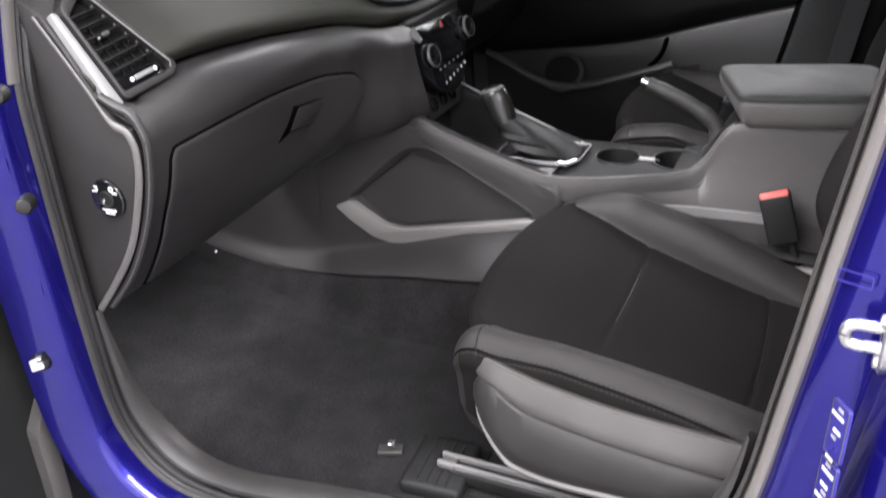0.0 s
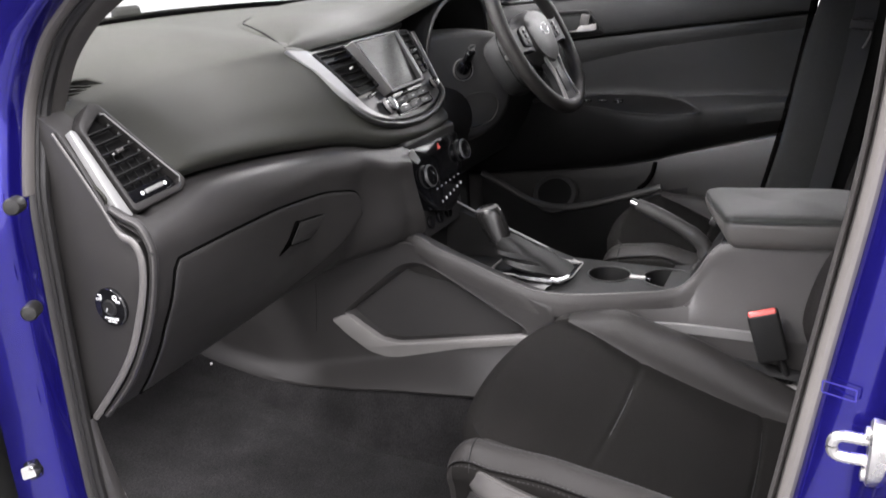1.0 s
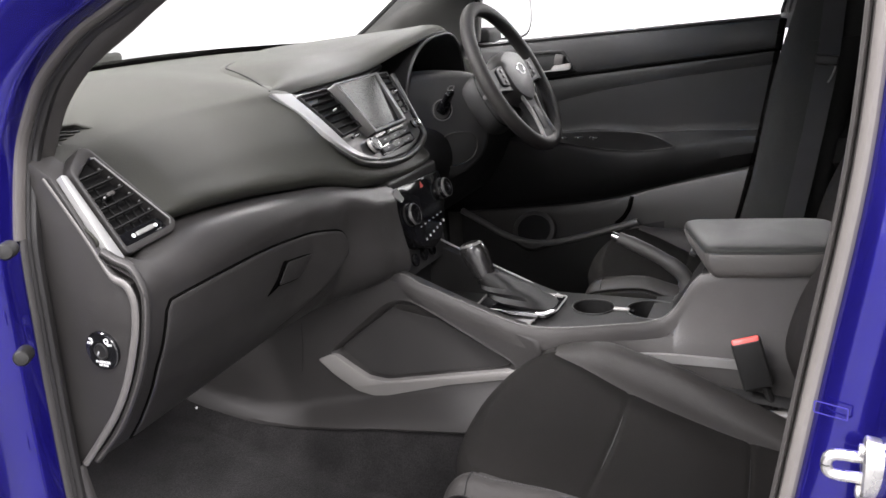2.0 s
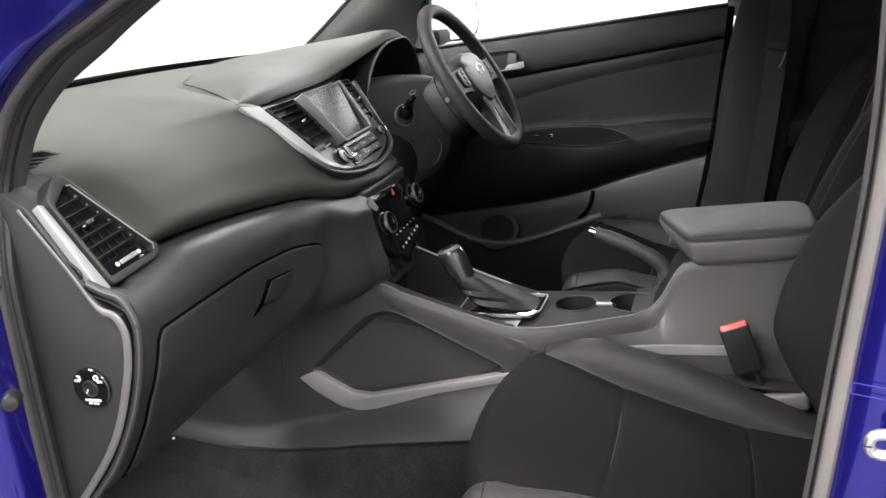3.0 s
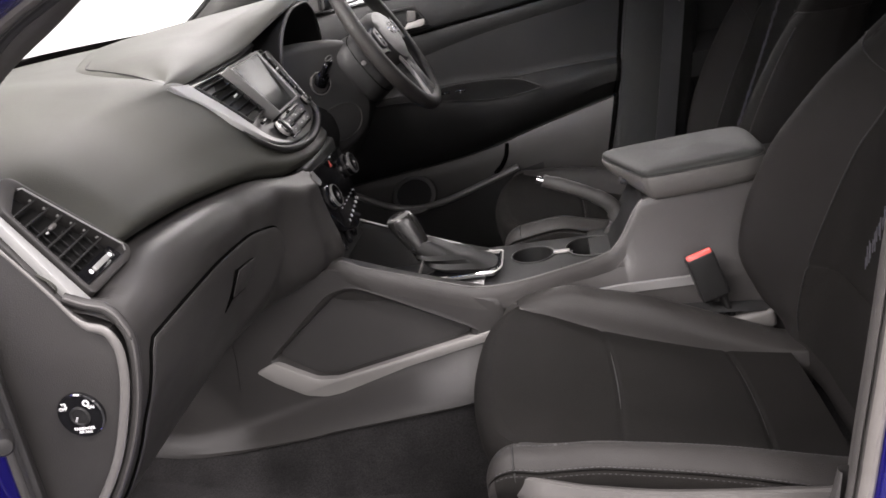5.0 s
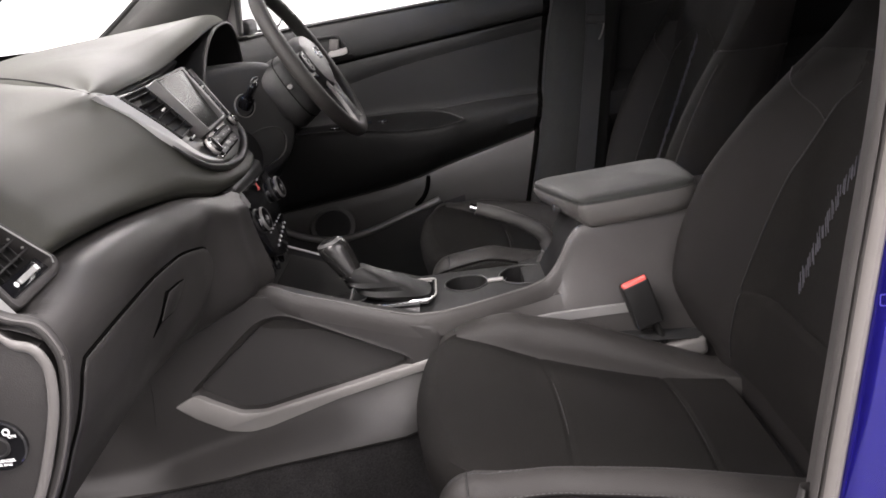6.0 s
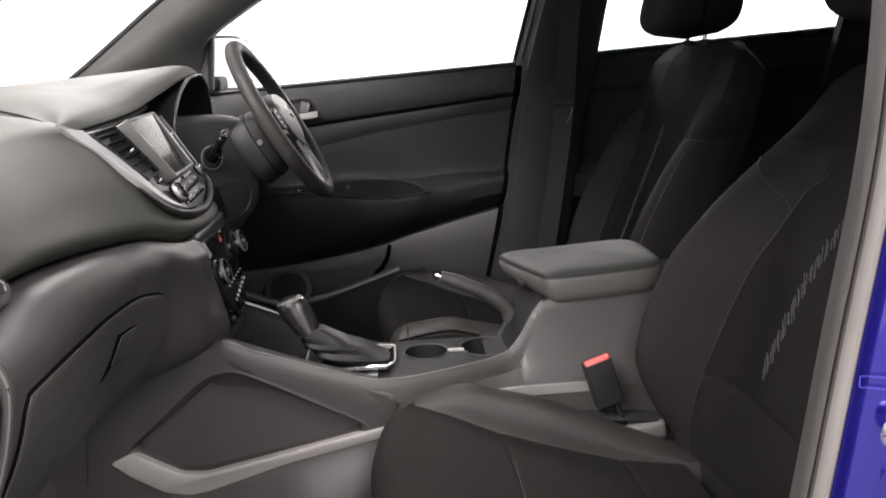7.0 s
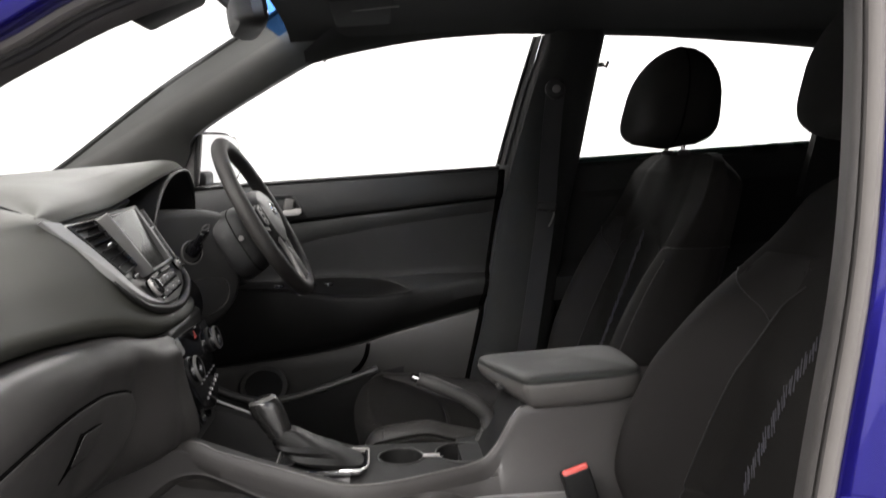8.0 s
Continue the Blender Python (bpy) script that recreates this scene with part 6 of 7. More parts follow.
        ring_ = [(0, 0.0), (0.08, 0.001), (0.135, -0.004), (0.165, -0.25 * bol), (0.19, -0.62 * bol), (0.215, -0.93 * bol), (0.238, -bol), (0.258, -0.80 * bol), (0.268, -0.42 * bol), (0.270, 0.02), (0.262, 0.6 * thick), (0.22, thick), (0.0, thick * 1.1)]
        k = half / 0.27
        up_, dn_ = (0.60, 0.60) if outboard > 0 else (1.0, 0.60)      # the doorway side has the flatter bolster
        full = [(x0 + (b * up_ if b < 0 else b), cy + a * k, z) for a, b in ring_] + [(x0 + (b * dn_ if b < 0 else b), cy - a * k, z) for a, b in ring_[-2:0:-1]]
        return [settle(p) for p in crv(full, n, closed=True)]

    zs = list(np.linspace(0.56, 1.16, 34)) + [1.175, 1.19, 1.203, 1.215, 1.227, 1.238, 1.248, 1.256, 1.262, 1.266]
    part("backrest", loft([back_ring(z) for z in zs if z < 1.12], ring=True, cap=True), M_BACK, s, "dark leatherette backrest with deep bolsters", 80)
    fine = [back_ring(z) for z in np.linspace(0.98, 1.266, 144)]
    low = [1.0 + 0.075 * min(1, max(0, (abs(p.y - cy) - 0.15) / 0.09)) ** 0.8 for p in fine[30]]

    def shoulder_point(i, z):
        q = (z - 0.98) / 0.286 * 143
        k = min(142, int(q))
        p = fine[k][i].lerp(fine[k + 1][i], q - k)
        return p + (p - Vector((back_line(z) + 0.05, cy, z))).normalized() * (0.0016 if z < 1.25 else 0.0)

    part("shoulder_section", loft([[shoulder_point(i, low[i] + (1.266 - low[i]) * (1 - (1 - u) ** 1.6)) for i in range(96)] for u in np.linspace(0, 1, 40)], ring=True, cap=True), M_SHOULDER, s, "charcoal cloth shoulder section", 80)
    part("shoulder_seam", tube([shoulder_point(i, low[i]) for i in range(96)], 0.0012, 6, closed=True), M_DARK, s)
    for i_ in (28, 68):
        part("piping", tube([back_ring(z)[i_] + Vector((-0.001, 0.001, 0)) for z in np.linspace(0.64, 1.05, 30)], 0.0016, 6), M_VINYL, s, "thin piping along the bolster edge")

    def on_front(z, off):
        """Point of the backrest's front at a distance off from its middle."""
        r = back_ring(z, 192)
        side = r[:60] if off >= 0 else [r[0]] + r[:-60:-1]
        d = [abs(p.y - cy) for p in side]
        k = int(np.argmax(d))
        return Vector([float(np.interp(abs(off), d[:k + 1], [p[c] for p in side[:k + 1]])) for c in range(3)])

    rows = []
    for k in range(61):
        z = 0.60 + 0.505 * k / 60
        w = float(table([(0.60, 0.172), (0.73, 0.166), (0.88, 0.161), (0.98, 0.152), (1.03, 0.146), (1.055, 0.128), (1.076, 0.104), (1.092, 0.066), (1.105, 0.02)], z)[0])
        dip = 0.004 * math.exp(-((z - 0.735) / 0.004) ** 2)
        rows.append([on_front(z, v * w) + Vector((-0.0040 + dip + 0.0015 * max(0, abs(v) - 0.86) / 0.14, 0, 0)) for v in np.linspace(-1, 1, 41)])
    part("back_panel", loft(rows), M_CLOTH, s, "black woven cloth back panel")
    ticks = []
    for k in range(52):
        z = 0.780 + k * 0.0058 + 0.004 * (k % 3)
        off = 0.052 - 0.037 * k / 41 + 0.0035 * (k % 2)
        ln = (0.018, 0.030, 0.022, 0.034, 0.020)[k % 5]
        a, b = on_front(z - ln * 0.38, off - ln * 0.32), on_front(z + ln * 0.38, off + ln * 0.32)
        ticks.append(tube([a - X * 0.0046, b - X * 0.0046], 0.0009, 6, flat=0.5))
    part("embroidered_stripe", join(*ticks), M_ZIG, s, "grey embroidered stripe of short ticks")
    for i_ in (0, -1):
        part("back_seam", tube([r[i_] - X * 0.0008 for r in rows[2:56]], 0.0014, 6), M_DARK, s)

    # headrest on two posts
    head_rows = []
    hc = Vector((1.235, cy, 1.390))
    for v in np.linspace(-1, 1, 25):
        w = (1 - abs(v) ** 5) ** 0.5 if v < 0 else (1 - v ** 2.4) ** 0.55
        z = hc.z + 0.116 * v
        hw = (0.166 - 0.028 * max(0, v)) * max(w, 0.05)
        th = (0.084 - 0.014 * v) * max(w, 0.05)
        lean = 0.018 * v
        head_rows.append([Vector((hc.x + lean + th * math.copysign(abs(math.cos(a)) ** 0.75, math.cos(a)) , cy + hw * math.copysign(abs(math.sin(a)) ** 0.7, math.sin(a)), z)) for a in np.linspace(0, 2 * math.pi, 41)[:-1]])
    part("headrest", loft(head_rows, ring=True, cap=True), M_CLOTH, s, "black cloth headrest")
    part("headrest_seam", tube([r[29] * 1.0 + Vector((-0.0005, -0.001, 0)) for r in head_rows[1:-1]], 0.0018, 6), M_GAP, s)
    for sg in (-1, 1):
        part("headrest_post", tube([(1.247, cy + sg * 0.055, 1.262 if outboard > 0 else 1.228), (1.238, cy + sg * 0.055, 1.32)], 0.005, 12), M_STEEL, s)
        part("post_sleeve", lathe([(0.014, 0), (0.014, 0.008), (0.010, 0.012)], pose(1.248, cy + sg * 0.055, 1.260), 16), M_DARK, s)
    return s


passenger_seat = seat(0.598, "front_passenger_seat", "black cloth and dark leatherette front passenger seat", "front seats", -1)
driver_seat = seat(1.418, "driver_seat", "black cloth and dark leatherette driver seat behind the wheel", "front seats", 1)

part("wiring_connector", join(block(0.030, 0.016, 0.014, pose(0.520, 0.800, 0.520, 0, 10, 15), 0.003), block(0.008, 0.018, 0.005, pose(0.508, 0.800, 0.526, 0, 10, 15), 0.001)), M_BUTTON, passenger_seat, "grey wiring connector under the cushion front")

# the passenger headrest stands a little further back
for ob in passenger_seat.children:
    if ob.name.startswith(("headrest", "post_sleeve")):
        ob.matrix_basis = Matrix.Translation((0.022, 0, -0.029 if ob.name.startswith("post_sleeve") else 0)) @ ob.matrix_basis

# ---- driver door, shut ----
door = thing("driver_door", (0.5, 1.78, 0.45), "closed driver door with dark grey trim and black armrest", "door")


def door_section(x):
    c = 1.106 + 0.105 * (x - 0.38)                # crease under the belt line
    top = 1.196 + 0.055 * (x - 0.26)
    w = float(table([(0.0, 0.95), (0.15, 0.985), (0.30, 1.028), (0.46, 1.064), (0.57, 1.082), (0.68, 1.097), (0.86, 1.118), (0.9, 1.122)], x)[0])   # sweep over the insert
    a = float(table([(0.0, 0.925), (0.31, 0.942), (0.43, 0.951), (0.54, 0.947), (0.60, 0.944), (0.72, 0.950), (0.90, 0.952)], x)[0])               # ledge, back edge
    b = float(table([(0.0, 0.940), (0.31, 0.926), (0.39, 0.912), (0.47, 0.902), (0.55, 0.898), (0.62, 0.904), (0.65, 0.911), (0.76, 0.922), (0.84, 0.934), (0.90, 0.938)], x)[0])   # ledge, front edge
    p = float(table([(0.0, 0.700), (0.22, 0.723), (0.39, 0.742), (0.53, 0.768), (0.62, 0.793), (0.82, 0.840), (0.90, 0.858)], x)[0])               # foot of the black part
    out = float(table([(0.0, 0.030), (0.2, 0.048), (0.45, 0.056), (0.62, 0.050), (0.70, 0.036), (0.90, 0.028)], x)[0])
    return [(1.80, top - 0.01), (1.772, top + 0.001), (1.755, top), (1.744, top - 0.006), (1.738, top - 0.02), (1.736, c + 0.03), (1.738, c + 0.008), (1.741, c), (1.752, c - 0.007),
            (1.750, c - 0.014), (1.749, 0.5 * (c + w) + 0.004), (1.751, w + 0.010), (1.754, w + 0.002), (1.7565, w - 0.006),
            (1.756, w - 0.03), (1.757, 0.5 * (w + a)), (1.757, a + 0.02), (1.756, a + 0.006), (1.753, a),
            (1.751 - out * 0.5, 0.5 * (a + b)), (1.753 - out, b + 0.003), (1.750 - out, b - 0.003), (1.748 - out, b - 0.014), (1.750 - out * 0.9, 0.5 * b + 0.5 * p), (1.753 - out * 0.5, p + 0.03), (1.758, p + 0.006), (1.768, p),
            (1.760, p - 0.003), (1.740, p - 0.004), (1.735, p - 0.012), (1.735, 0.5 * p + 0.33), (1.738, 0.62), (1.742, 0.56), (1.752, 0.44)]


xs_ = list(np.linspace(-0.05, 0.885, 70))
secs = [[Vector((x - (0.11 * max(0, 1.22 - z) + 0.105 * max(0, 1.22 - z) ** 2) * max(0, x / 0.88) ** 2, y, z)) for y, z in door_section(x)] for x in xs_]
part("upper_panel", loft([r[:9] for r in secs]), M_DOOR, door, "grained dark grey upper door trim")
part("middle_band", loft([r[8:14] for r in secs]), M_DOOR, door, "dark sweep over the door insert")
part("door_insert", loft([r[13:19] for r in secs]), M_DOORMID, door, "soft black padded door insert")
part("armrest", loft([r[18:28] for r in secs]), M_DOORMID, door, "black door armrest and flank")
part("lower_panel", loft([r[27:] for r in secs if r[0].x > 0.512]), M_DOORLOW, door, "grey plastic lower door pocket panel")
part("lower_front_panel", loft([[p + Y * 0.006 for p in r[27:]] for r in secs if r[0].x < 0.52]), M_DOORLOW, door)
part("pocket_gap", tube(crv([(0.527, 1.738, 0.766), (0.524, 1.731, 0.750), (0.519, 1.731, 0.732), (0.505, 1.731, 0.708), (0.484, 1.732, 0.688)], 20), 0.0060, 8), M_GAP, door)
part("crease_line", tube([r[8] - Y * 0.001 for r in secs], 0.0035, 6), M_GAP, door)
part("ledge_line", tube([r[18] - Y * 0.002 for r in secs if 0.55 < r[18].x], 0.0016, 6), M_DOOR, door)
part("rear_edge_seal", tube([p + X * 0.006 for p in secs[-1][3:]], 0.009, 8), M_GAP, door)
part("belt_seal", tube([r[2] + Vector((0, -0.004, 0.002)) for r in secs], 0.005, 8), M_SEAL, door)
# flat dark patch painting the pull handle's shaded hollow, with the window switches
pull = [(0.20, 0.935), (0.31, 0.9405), (0.43, 0.9475), (0.53, 0.944), (0.585, 0.936), (0.625, 0.922), (0.640, 0.914), (0.612, 0.908), (0.55, 0.9025), (0.47, 0.906), (0.39, 0.916), (0.31, 0.927)]


def on_ledge(x, z):
    r = door_section(x)
    a_, b_ = r[18], r[20]
    f = (a_[1] - z) / max(1e-4, a_[1] - b_[1])
    return Vector((x, a_[0] + (b_[0] - a_[0]) * f, z))


hollow = smooth_outline(pull, 56)
mid_ = (0.42, 0.925)
rows = []
for k, d in ((1.0, -0.0035), (0.985, -0.0035), (0.96, 0.010), (0.90, 0.024), (0.5, 0.026)):
    rows.append([on_ledge(mid_[0] + (a - mid_[0]) * k, mid_[1] + (b - mid_[1]) * k) + Vector((0, d, -0.4 * max(0, d))) for a, b in hollow])
part("pull_shade", loft([[q - Vector((0, 0.004, 0)) for q in r] for r in rows[:2]] + [[q - Vector((0, 0.004, 0)) for q in rows[1]]] + [[Vector((q.x, q.y - 0.0045, q.z)) for q in rows[1]]], ring=True, cap=True), M_SLATSHADE, door, "flat dark patch painting the shaded hollow of the door pull")
part("pull_edge", tube([on_ledge(a, b) - Y * 0.0065 for a, b in hollow], 0.0014, 6, closed=True), M_DOOR, door)
for k in range(4):
    sx_ = 0.300 + k * 0.042
    q = on_ledge(sx_, 0.931)
    part("window_switch", block(0.026, 0.010, 0.012, Matrix.Translation(q - Y * 0.007) @ pose(0, 0, 0, 30, 0, 0), 0.003), M_GLOSS, door)
    for dz in (-0.003, 0.003):
        part("switch_mark", block(0.0035, 0.0012, 0.0025, Matrix.Translation(q + Vector((0, -0.0135, dz))) @ pose(0, 0, 0, 30, 0, 0)), M_GREYPRINT, door)
# inner release handle
DH = basis((0.300, 1.7375, 1.137), (1, 0, 0.06), (0, 0, 1))
cup = part("handle_cup", frame_plate(corners([(-0.105, -0.034), (0.076, -0.030), (0.040, 0.030), (-0.105, 0.034)], 0.010), corners([(-0.098, -0.027), (0.062, -0.024), (0.033, 0.023), (-0.098, 0.027)], 0.008), 0.02, DH @ pose(0, 0, 0.004), 0.0025), M_DOOR, door, "dark handle recess surround")
part("handle_cup_back", plate(corners([(-0.10, -0.029), (0.066, -0.026), (0.036, 0.026), (-0.10, 0.029)], 0.006), 0.003, DH @ pose(0, 0, 0.0005)), M_SLATSHADE, cup)
part("door_handle", plate(corners([(-0.095, -0.024), (0.004, -0.022), (0.014, -0.010), (0.060, -0.007), (0.060, -0.021), (0.050, -0.0245)], 0.003), 0.012, DH @ pose(0, 0, 0.014), 0.0025), M_SATIN, cup, "satin metal inner door handle")
part("lock_tab", block(0.026, 0.030, 0.012, DH @ pose(0.030, 0.004, 0.008, 0, 0, -14), 0.004), M_TRIMGREY, cup)
# bottle bin in the door foot and its upper edge
part("bin_edge", tube(crv([(0.03, 1.705, 0.715), (0.10, 1.70, 0.682), (0.17, 1.695, 0.648), (0.25, 1.695, 0.630), (0.34, 1.695, 0.640), (0.46, 1.70, 0.676), (0.55, 1.705, 0.705)], 30), 0.009, 10), M_BUTTON, door)
part("bin_wall", loft([[Vector((x, 1.703, z)), Vector((x, 1.705, 0.45))] for x, z in ((0.03, 0.715), (0.10, 0.682), (0.17, 0.645), (0.25, 0.630), (0.34, 0.64), (0.46, 0.676), (0.62, 0.71))]), M_DARK, door)
cm = pose(0.25, 1.712, 0.664, 58, 0, 0) @ Matrix.Diagonal((1.1, 1.0, 1, 1))
# Black disc over the mouth paints the shade inside the cup.
part("bottle_cup", lathe([(0.046, 0.0), (0.043, -0.004), (0.038, -0.05), (0.01, -0.052)], cm, 32), M_SLATSHADE, door, "round bottle holder, its shaded inside painted black")
part("bottle_rim", hoop([(0.0445, -0.003), (0.060, -0.006), (0.056, 0.002), (0.0455, 0.003)], cm, 36), M_DOORLOW, door)
# sail trim in the window corner
part("sail_trim", plate(corners([(-0.02, 1.19), (0.10, 1.195), (0.115, 1.335), (0.10, 1.335), (0.02, 1.27)], 0.008), 0.02, basis((0, 1.722, 0), X, Z), 0.003), M_PILLAR, door)
part("sail_edge", tube([(0.094, 1.72, 1.20), (0.100, 1.715, 1.27), (0.112, 1.70, 1.338)], 0.005, 8), M_DARK, door)
outer_mirror = thing("door_mirror", (0.07, 1.93, 1.20), "driver side exterior mirror seen through the window", "mirror")
OM = basis((0.095, 1.965, 1.262), (0.55, 0.83, 0), Z)
m_out = [(-0.10, -0.055), (-0.108, 0.0), (-0.085, 0.062), (0.0, 0.074), (0.088, 0.062), (0.108, 0.0), (0.085, -0.06), (0.0, -0.068)]
part("housing", loft([[OM @ Vector((a * s, b * s, w)) for a, b in smooth_outline(m_out, 32)] for w, s in ((0.004, 1.0), (0.0, 1.06), (-0.03, 1.02), (-0.08, 0.7))], ring=True, cap=True), M_GLOSS, outer_mirror)
part("mirror_glass", plate(smooth_outline([(a * 0.95, b * 0.95) for a, b in m_out], 32), 0.003, OM @ pose(0, 0, 0.008)), M_MIRROR, outer_mirror)
part("arm", block(0.05, 0.12, 0.04, pose(0.08, 1.86, 1.21), 0.012), M_DARK, outer_mirror)

# ---- driver seat belt ----
belt_thing = thing("seat_belt", (1.02, 1.64, 0.55), "black seat belt hanging on the centre pillar", "seat belt")
part("anchor", lathe([(0.026, 0), (0.026, 0.010), (0.020, 0.016), (0.012, 0.017)], basis((1.012, 1.636, 1.428), X, Z), 24), M_DARK, belt_thing)
part("anchor_bolt", lathe([(0.010, 0.016), (0.010, 0.020), (0.006, 0.021)], basis((1.012, 1.636, 1.428), X, Z), 16), M_TRIMGREY, belt_thing)
bl = crv([(1.012, 1.628, 1.42), (1.006, 1.640, 1.34), (1.000, 1.652, 1.22), (0.992, 1.655, 1.10), (0.965, 1.655, 0.90), (0.935, 1.655, 0.70), (0.915, 1.655, 0.52)], 30)
part("webbing", loft([[p + Vector((dx, dy, 0)) for dx, dy in ((-0.024, 0), (0.024, 0), (0.024, 0.003), (-0.024, 0.003))] for p in bl], ring=True, cap=True), M_WEB, belt_thing)
part("tongue", tube(crv([(0.982, 1.646, 1.125), (1.0, 1.645, 1.122), (1.012, 1.645, 1.118), (1.006, 1.645, 1.095), (0.998, 1.646, 1.080)], 14), 0.0022, 8), M_BUTTON, belt_thing, "steel belt tongue")
part("tongue_grip", block(0.05, 0.012, 0.022, pose(0.993, 1.647, 1.132, 0, 6, 0), 0.004), M_DARK, belt_thing)

# ---- roof fittings ----
rear_mirror = thing("rear_view_mirror", (0.33, 0.97, 1.55), "black rear-view mirror with sensor housing", "mirror")
RM = basis((0.352, 0.985, 1.508), (-0.25, 1, 0), (-0.15, 0, 1))
part("shell", loft([[RM @ Vector((a * s, b * s, w)) for a, b in smooth_outline([(-0.11, -0.030), (-0.118, 0.0), (-0.10, 0.034), (0.0, 0.038), (0.10, 0.034), (0.118, 0.0), (0.11, -0.030), (0.0, -0.036)], 40)] for w, s in ((0.012, 0.98), (0.006, 1.02), (-0.01, 0.98), (-0.028, 0.75), (-0.034, 0.4))], ring=True, cap=True), M_DARK, rear_mirror)
part("mirror_glass", plate(smooth_outline([(-0.104, -0.026), (-0.111, 0.0), (-0.094, 0.029), (0.0, 0.033), (0.094, 0.029), (0.111, 0.0), (0.104, -0.026), (0.0, -0.031)], 40), 0.002, RM @ pose(0, 0, 0.0145)), M_MIRROR, rear_mirror)
part("stalk", tube([(0.335, 0.985, 1.515), (0.30, 0.99, 1.545), (0.255, 0.99, 1.552)], 0.014, 12), M_DARK, rear_mirror)
part("sensor_housing", block(0.105, 0.11, 0.04, pose(0.250, 0.83, 1.500, 0, -26, 0), 0.012), M_DARK, rear_mirror)
visor = thing("sun_visor", (0.5, 1.35, 1.57), "black folded sun visor under the roof", "sun visor")
part("panel", block(0.13, 0.34, 0.02, pose(0.535, 1.36, 1.578, 0, -4, 0), 0.008), M_LINER, visor)
part("ticket_strap", block(0.004, 0.14, 0.003, pose(0.55, 1.30, 1.568, 0, -4, 62), 0.001), M_TRIMGREY, visor)

# ---- near front door, standing open ----
open_door = thing("front_passenger_door", (0.02, 0.02, 0.45), "open front passenger door with dark inner trim", "door")
OD = Matrix.Translation((-0.085, 0.17, 0)) @ pose(0, 0, 0, 0, 0, -98)
part("outer_skin", block(1.06, 0.03, 0.84, OD @ pose(0.54, -0.06, 0.74), 0.012), M_BLUE, open_door)
part("trim_panel", block(1.05, 0.06, 0.86, OD @ pose(0.495, -0.012, 0.70), 0.02), M_DOOR, open_door, "black door trim panel")
part("pocket", plate(corners([(0.020, 0.590), (0.048, 0.545), (0.060, 0.28), (0.034, 0.28)], 0.006), 0.03, OD @ basis((0, 0.045, 0), (1, 0, 0), (0, 0, 1)) @ Matrix.Diagonal((1, 1, -1, 1)), 0.004), M_TRIMGREY, open_door, "lighter grey pocket edge")
part("armrest", block(0.55, 0.07, 0.05, OD @ pose(0.60, 0.045, 0.88), 0.018), M_DARK, open_door)
part("window_frame", join(block(0.03, 0.03, 0.50, OD @ pose(1.0, -0.03, 1.38), 0.008), tube([OD @ Vector(p) for p in ((0.02, -0.04, 1.14), (0.35, -0.03, 1.45), (0.7, -0.02, 1.60), (1.0, -0.02, 1.60))], 0.016, 8)), M_SEAL, open_door)
for bx, by, z in ((0.135, 0.090, 1.083), (0.124, 0.090, 0.953)):
    part("hinge_bush", lathe([(0.010, -0.02), (0.010, 0.002), (0.008, 0.005), (0.003, 0.006)], look((bx, by, z), (bx - 0.6, by + 0.8, z - 0.1)), 20), M_SEAL, open_door)
strap = part("check_strap", block(0.022, 0.018, 0.016, pose(0.104, 0.062, 0.752, 0, 20, -20), 0.004), M_GLOSS, open_door, "door check strap with steel bracket")
part("strap_bracket", join(plate(corners([(-0.009, -0.006), (0.006, -0.009), (0.010, 0.005), (-0.003, 0.009)], 0.002), 0.003, look((0.113, 0.050, 0.757), (0.5, -0.5, 1.4)), 0.0006), block(0.005, 0.006, 0.020, pose(0.112, 0.053, 0.758, 18, 24, 30), 0.001)), M_STEEL, strap)

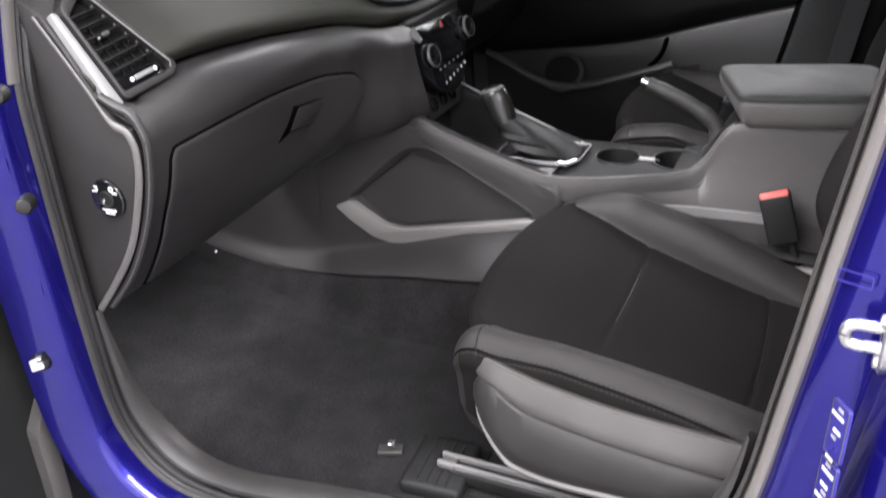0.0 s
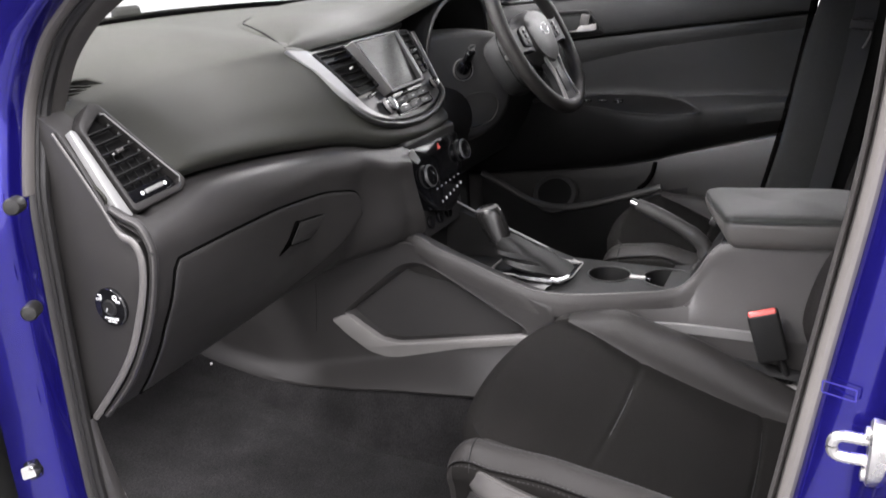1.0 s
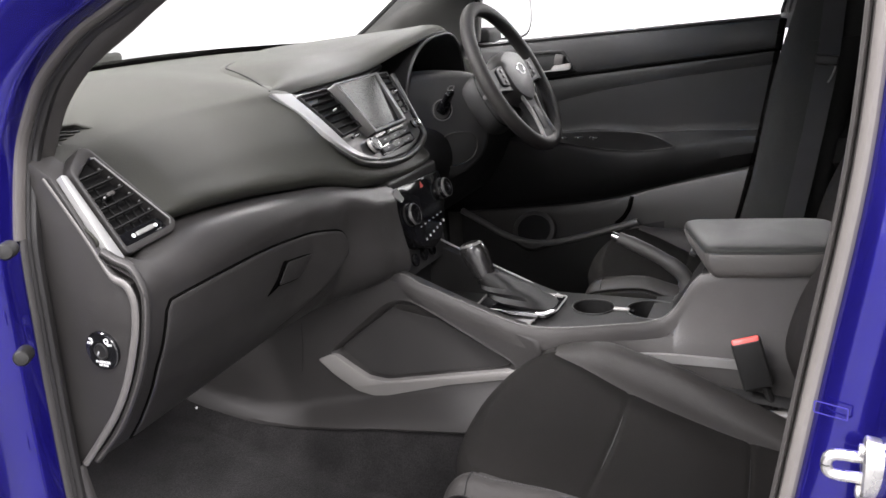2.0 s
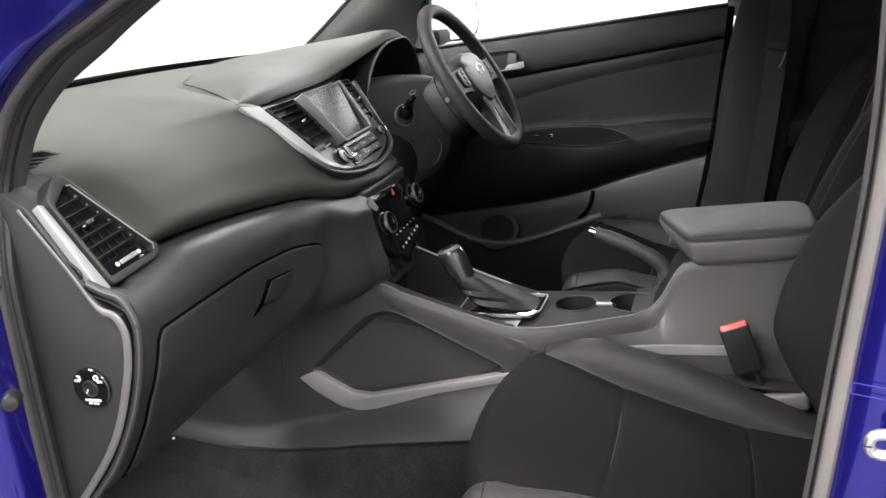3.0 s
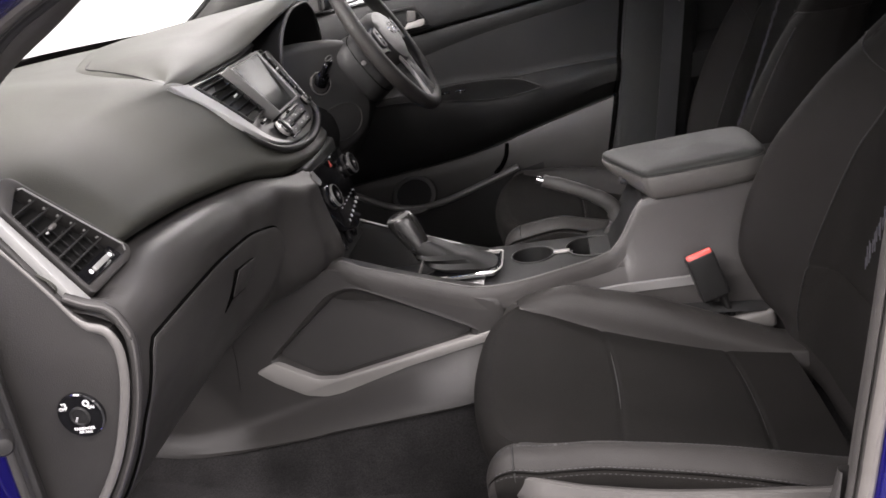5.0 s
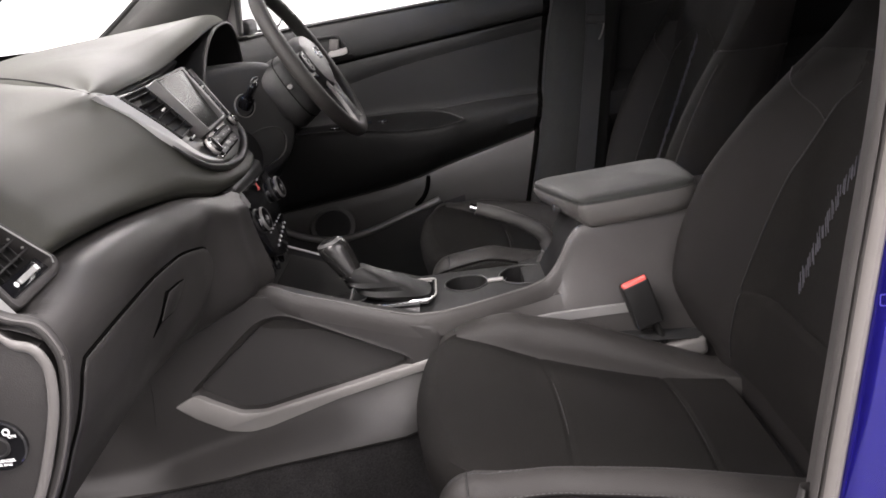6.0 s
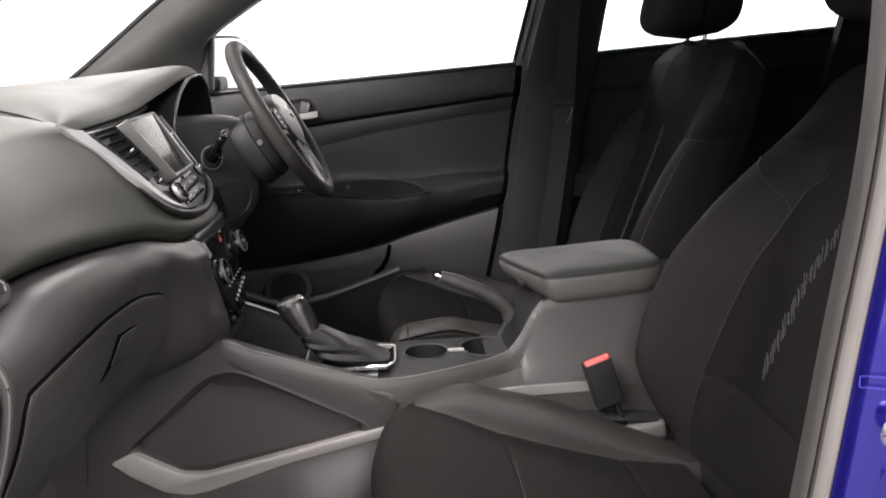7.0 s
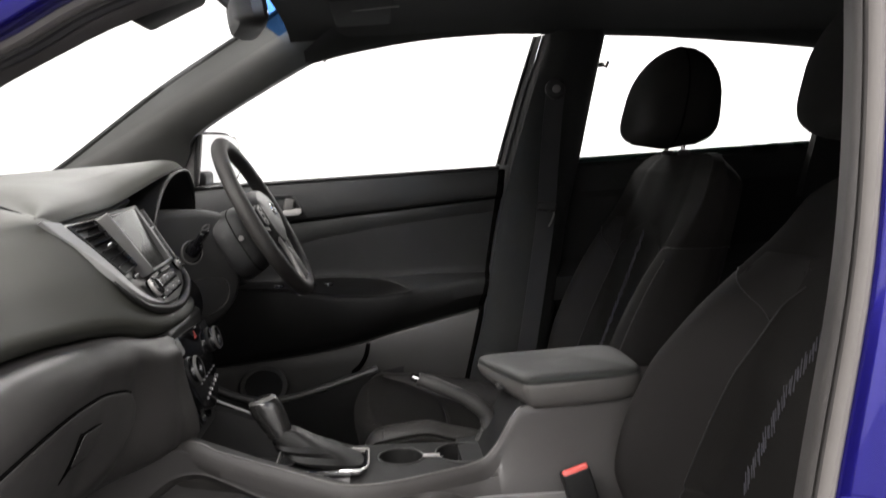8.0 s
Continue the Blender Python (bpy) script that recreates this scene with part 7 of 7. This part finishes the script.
# ---- labels on the near pillar, floor bracket ----
label = thing("pillar_label", (1.02, 0.10, 0.80), "clear blue-grounded type plates with white print on the blue pillar", "label")
LM = basis((0.990, 0.150, 0.815), (0.45, -0.89, 0.15), (0.12, 0, 1))
part("plate", plate(corners([(-0.014, -0.010), (0.014, -0.010), (0.014, 0.042), (-0.014, 0.042)], 0.003), 0.003, LM @ pose(0, 0, 0.004)), M_FILM, label)
part("plate", plate(corners([(-0.014, -0.060), (0.014, -0.060), (0.014, -0.014), (-0.014, -0.014)], 0.003), 0.003, LM @ pose(0, 0, 0.004)), M_FILM, label)
for z0, z1 in ((-0.060, -0.014), (-0.010, 0.042)):
    part("plate_edge", frame_plate(corners([(-0.014, z0), (0.014, z0), (0.014, z1), (-0.014, z1)], 0.003), corners([(-0.0132, z0 + 0.0008), (0.0132, z0 + 0.0008), (0.0132, z1 - 0.0008), (-0.0132, z1 - 0.0008)], 0.0025), 0.0008, LM @ pose(0, 0, 0.0046)), M_TRIMGREY, label)
for k in range(14):
    if k not in (3, 7, 8, 11):
        part("print_bar", block(0.020 - 0.004 * ((k * 7) % 4), 0.0030, 0.0008, LM @ pose(0.0015 * ((k * 5) % 3) - 0.002, -0.052 + k * 0.0068, 0.0045)), M_GREYPRINT if k % 4 == 1 else M_WHITE, label)
bracket = thing("floor_bracket", (0.37, 0.41, 0.41), "small metal floor bracket bolted to the carpet", "bracket")
part("foot", block(0.042, 0.022, 0.010, pose(0.372, 0.412, 0.407, 0, 0, 20), 0.003), M_CONSOLE, bracket)
part("bolt", lathe([(0.007, 0.0), (0.007, 0.006), (0.005, 0.008)], pose(0.375, 0.412, 0.418), 6), M_STEEL, bracket)
duct = thing("floor_duct", (0.47, 0.40, 0.40), "black plastic rear heating duct on the carpet", "air duct")
part("duct_body", block(0.10, 0.12, 0.034, pose(0.47, 0.40, 0.407, 0, 0, 4), 0.010), M_DARK, duct)
part("flange", block(0.118, 0.138, 0.006, pose(0.47, 0.40, 0.400, 0, 0, 4), 0.002), M_DARK, duct)
for k in range(4):
    part("outlet_rib", block(0.004, 0.10, 0.002, pose(0.446 + 0.016 * k, 0.40, 0.4245, 0, 0, 4), 0.0007, 1), M_DARK, duct)
film_label = thing("clear_label", (0.98, 0.20, 0.95), "small clear film label on the blue pillar", "label")
CL = basis((0.982, 0.2045, 0.952), (0.92, -0.35, 0), (0.05, 0, 1))
part("label_edge", frame_plate(corners([(-0.015, -0.006), (0.015, -0.006), (0.015, 0.006), (-0.015, 0.006)], 0.002), corners([(-0.0138, -0.005), (0.0138, -0.005), (0.0138, 0.005), (-0.0138, 0.005)], 0.0015), 0.0006, CL), M_FILM, film_label)
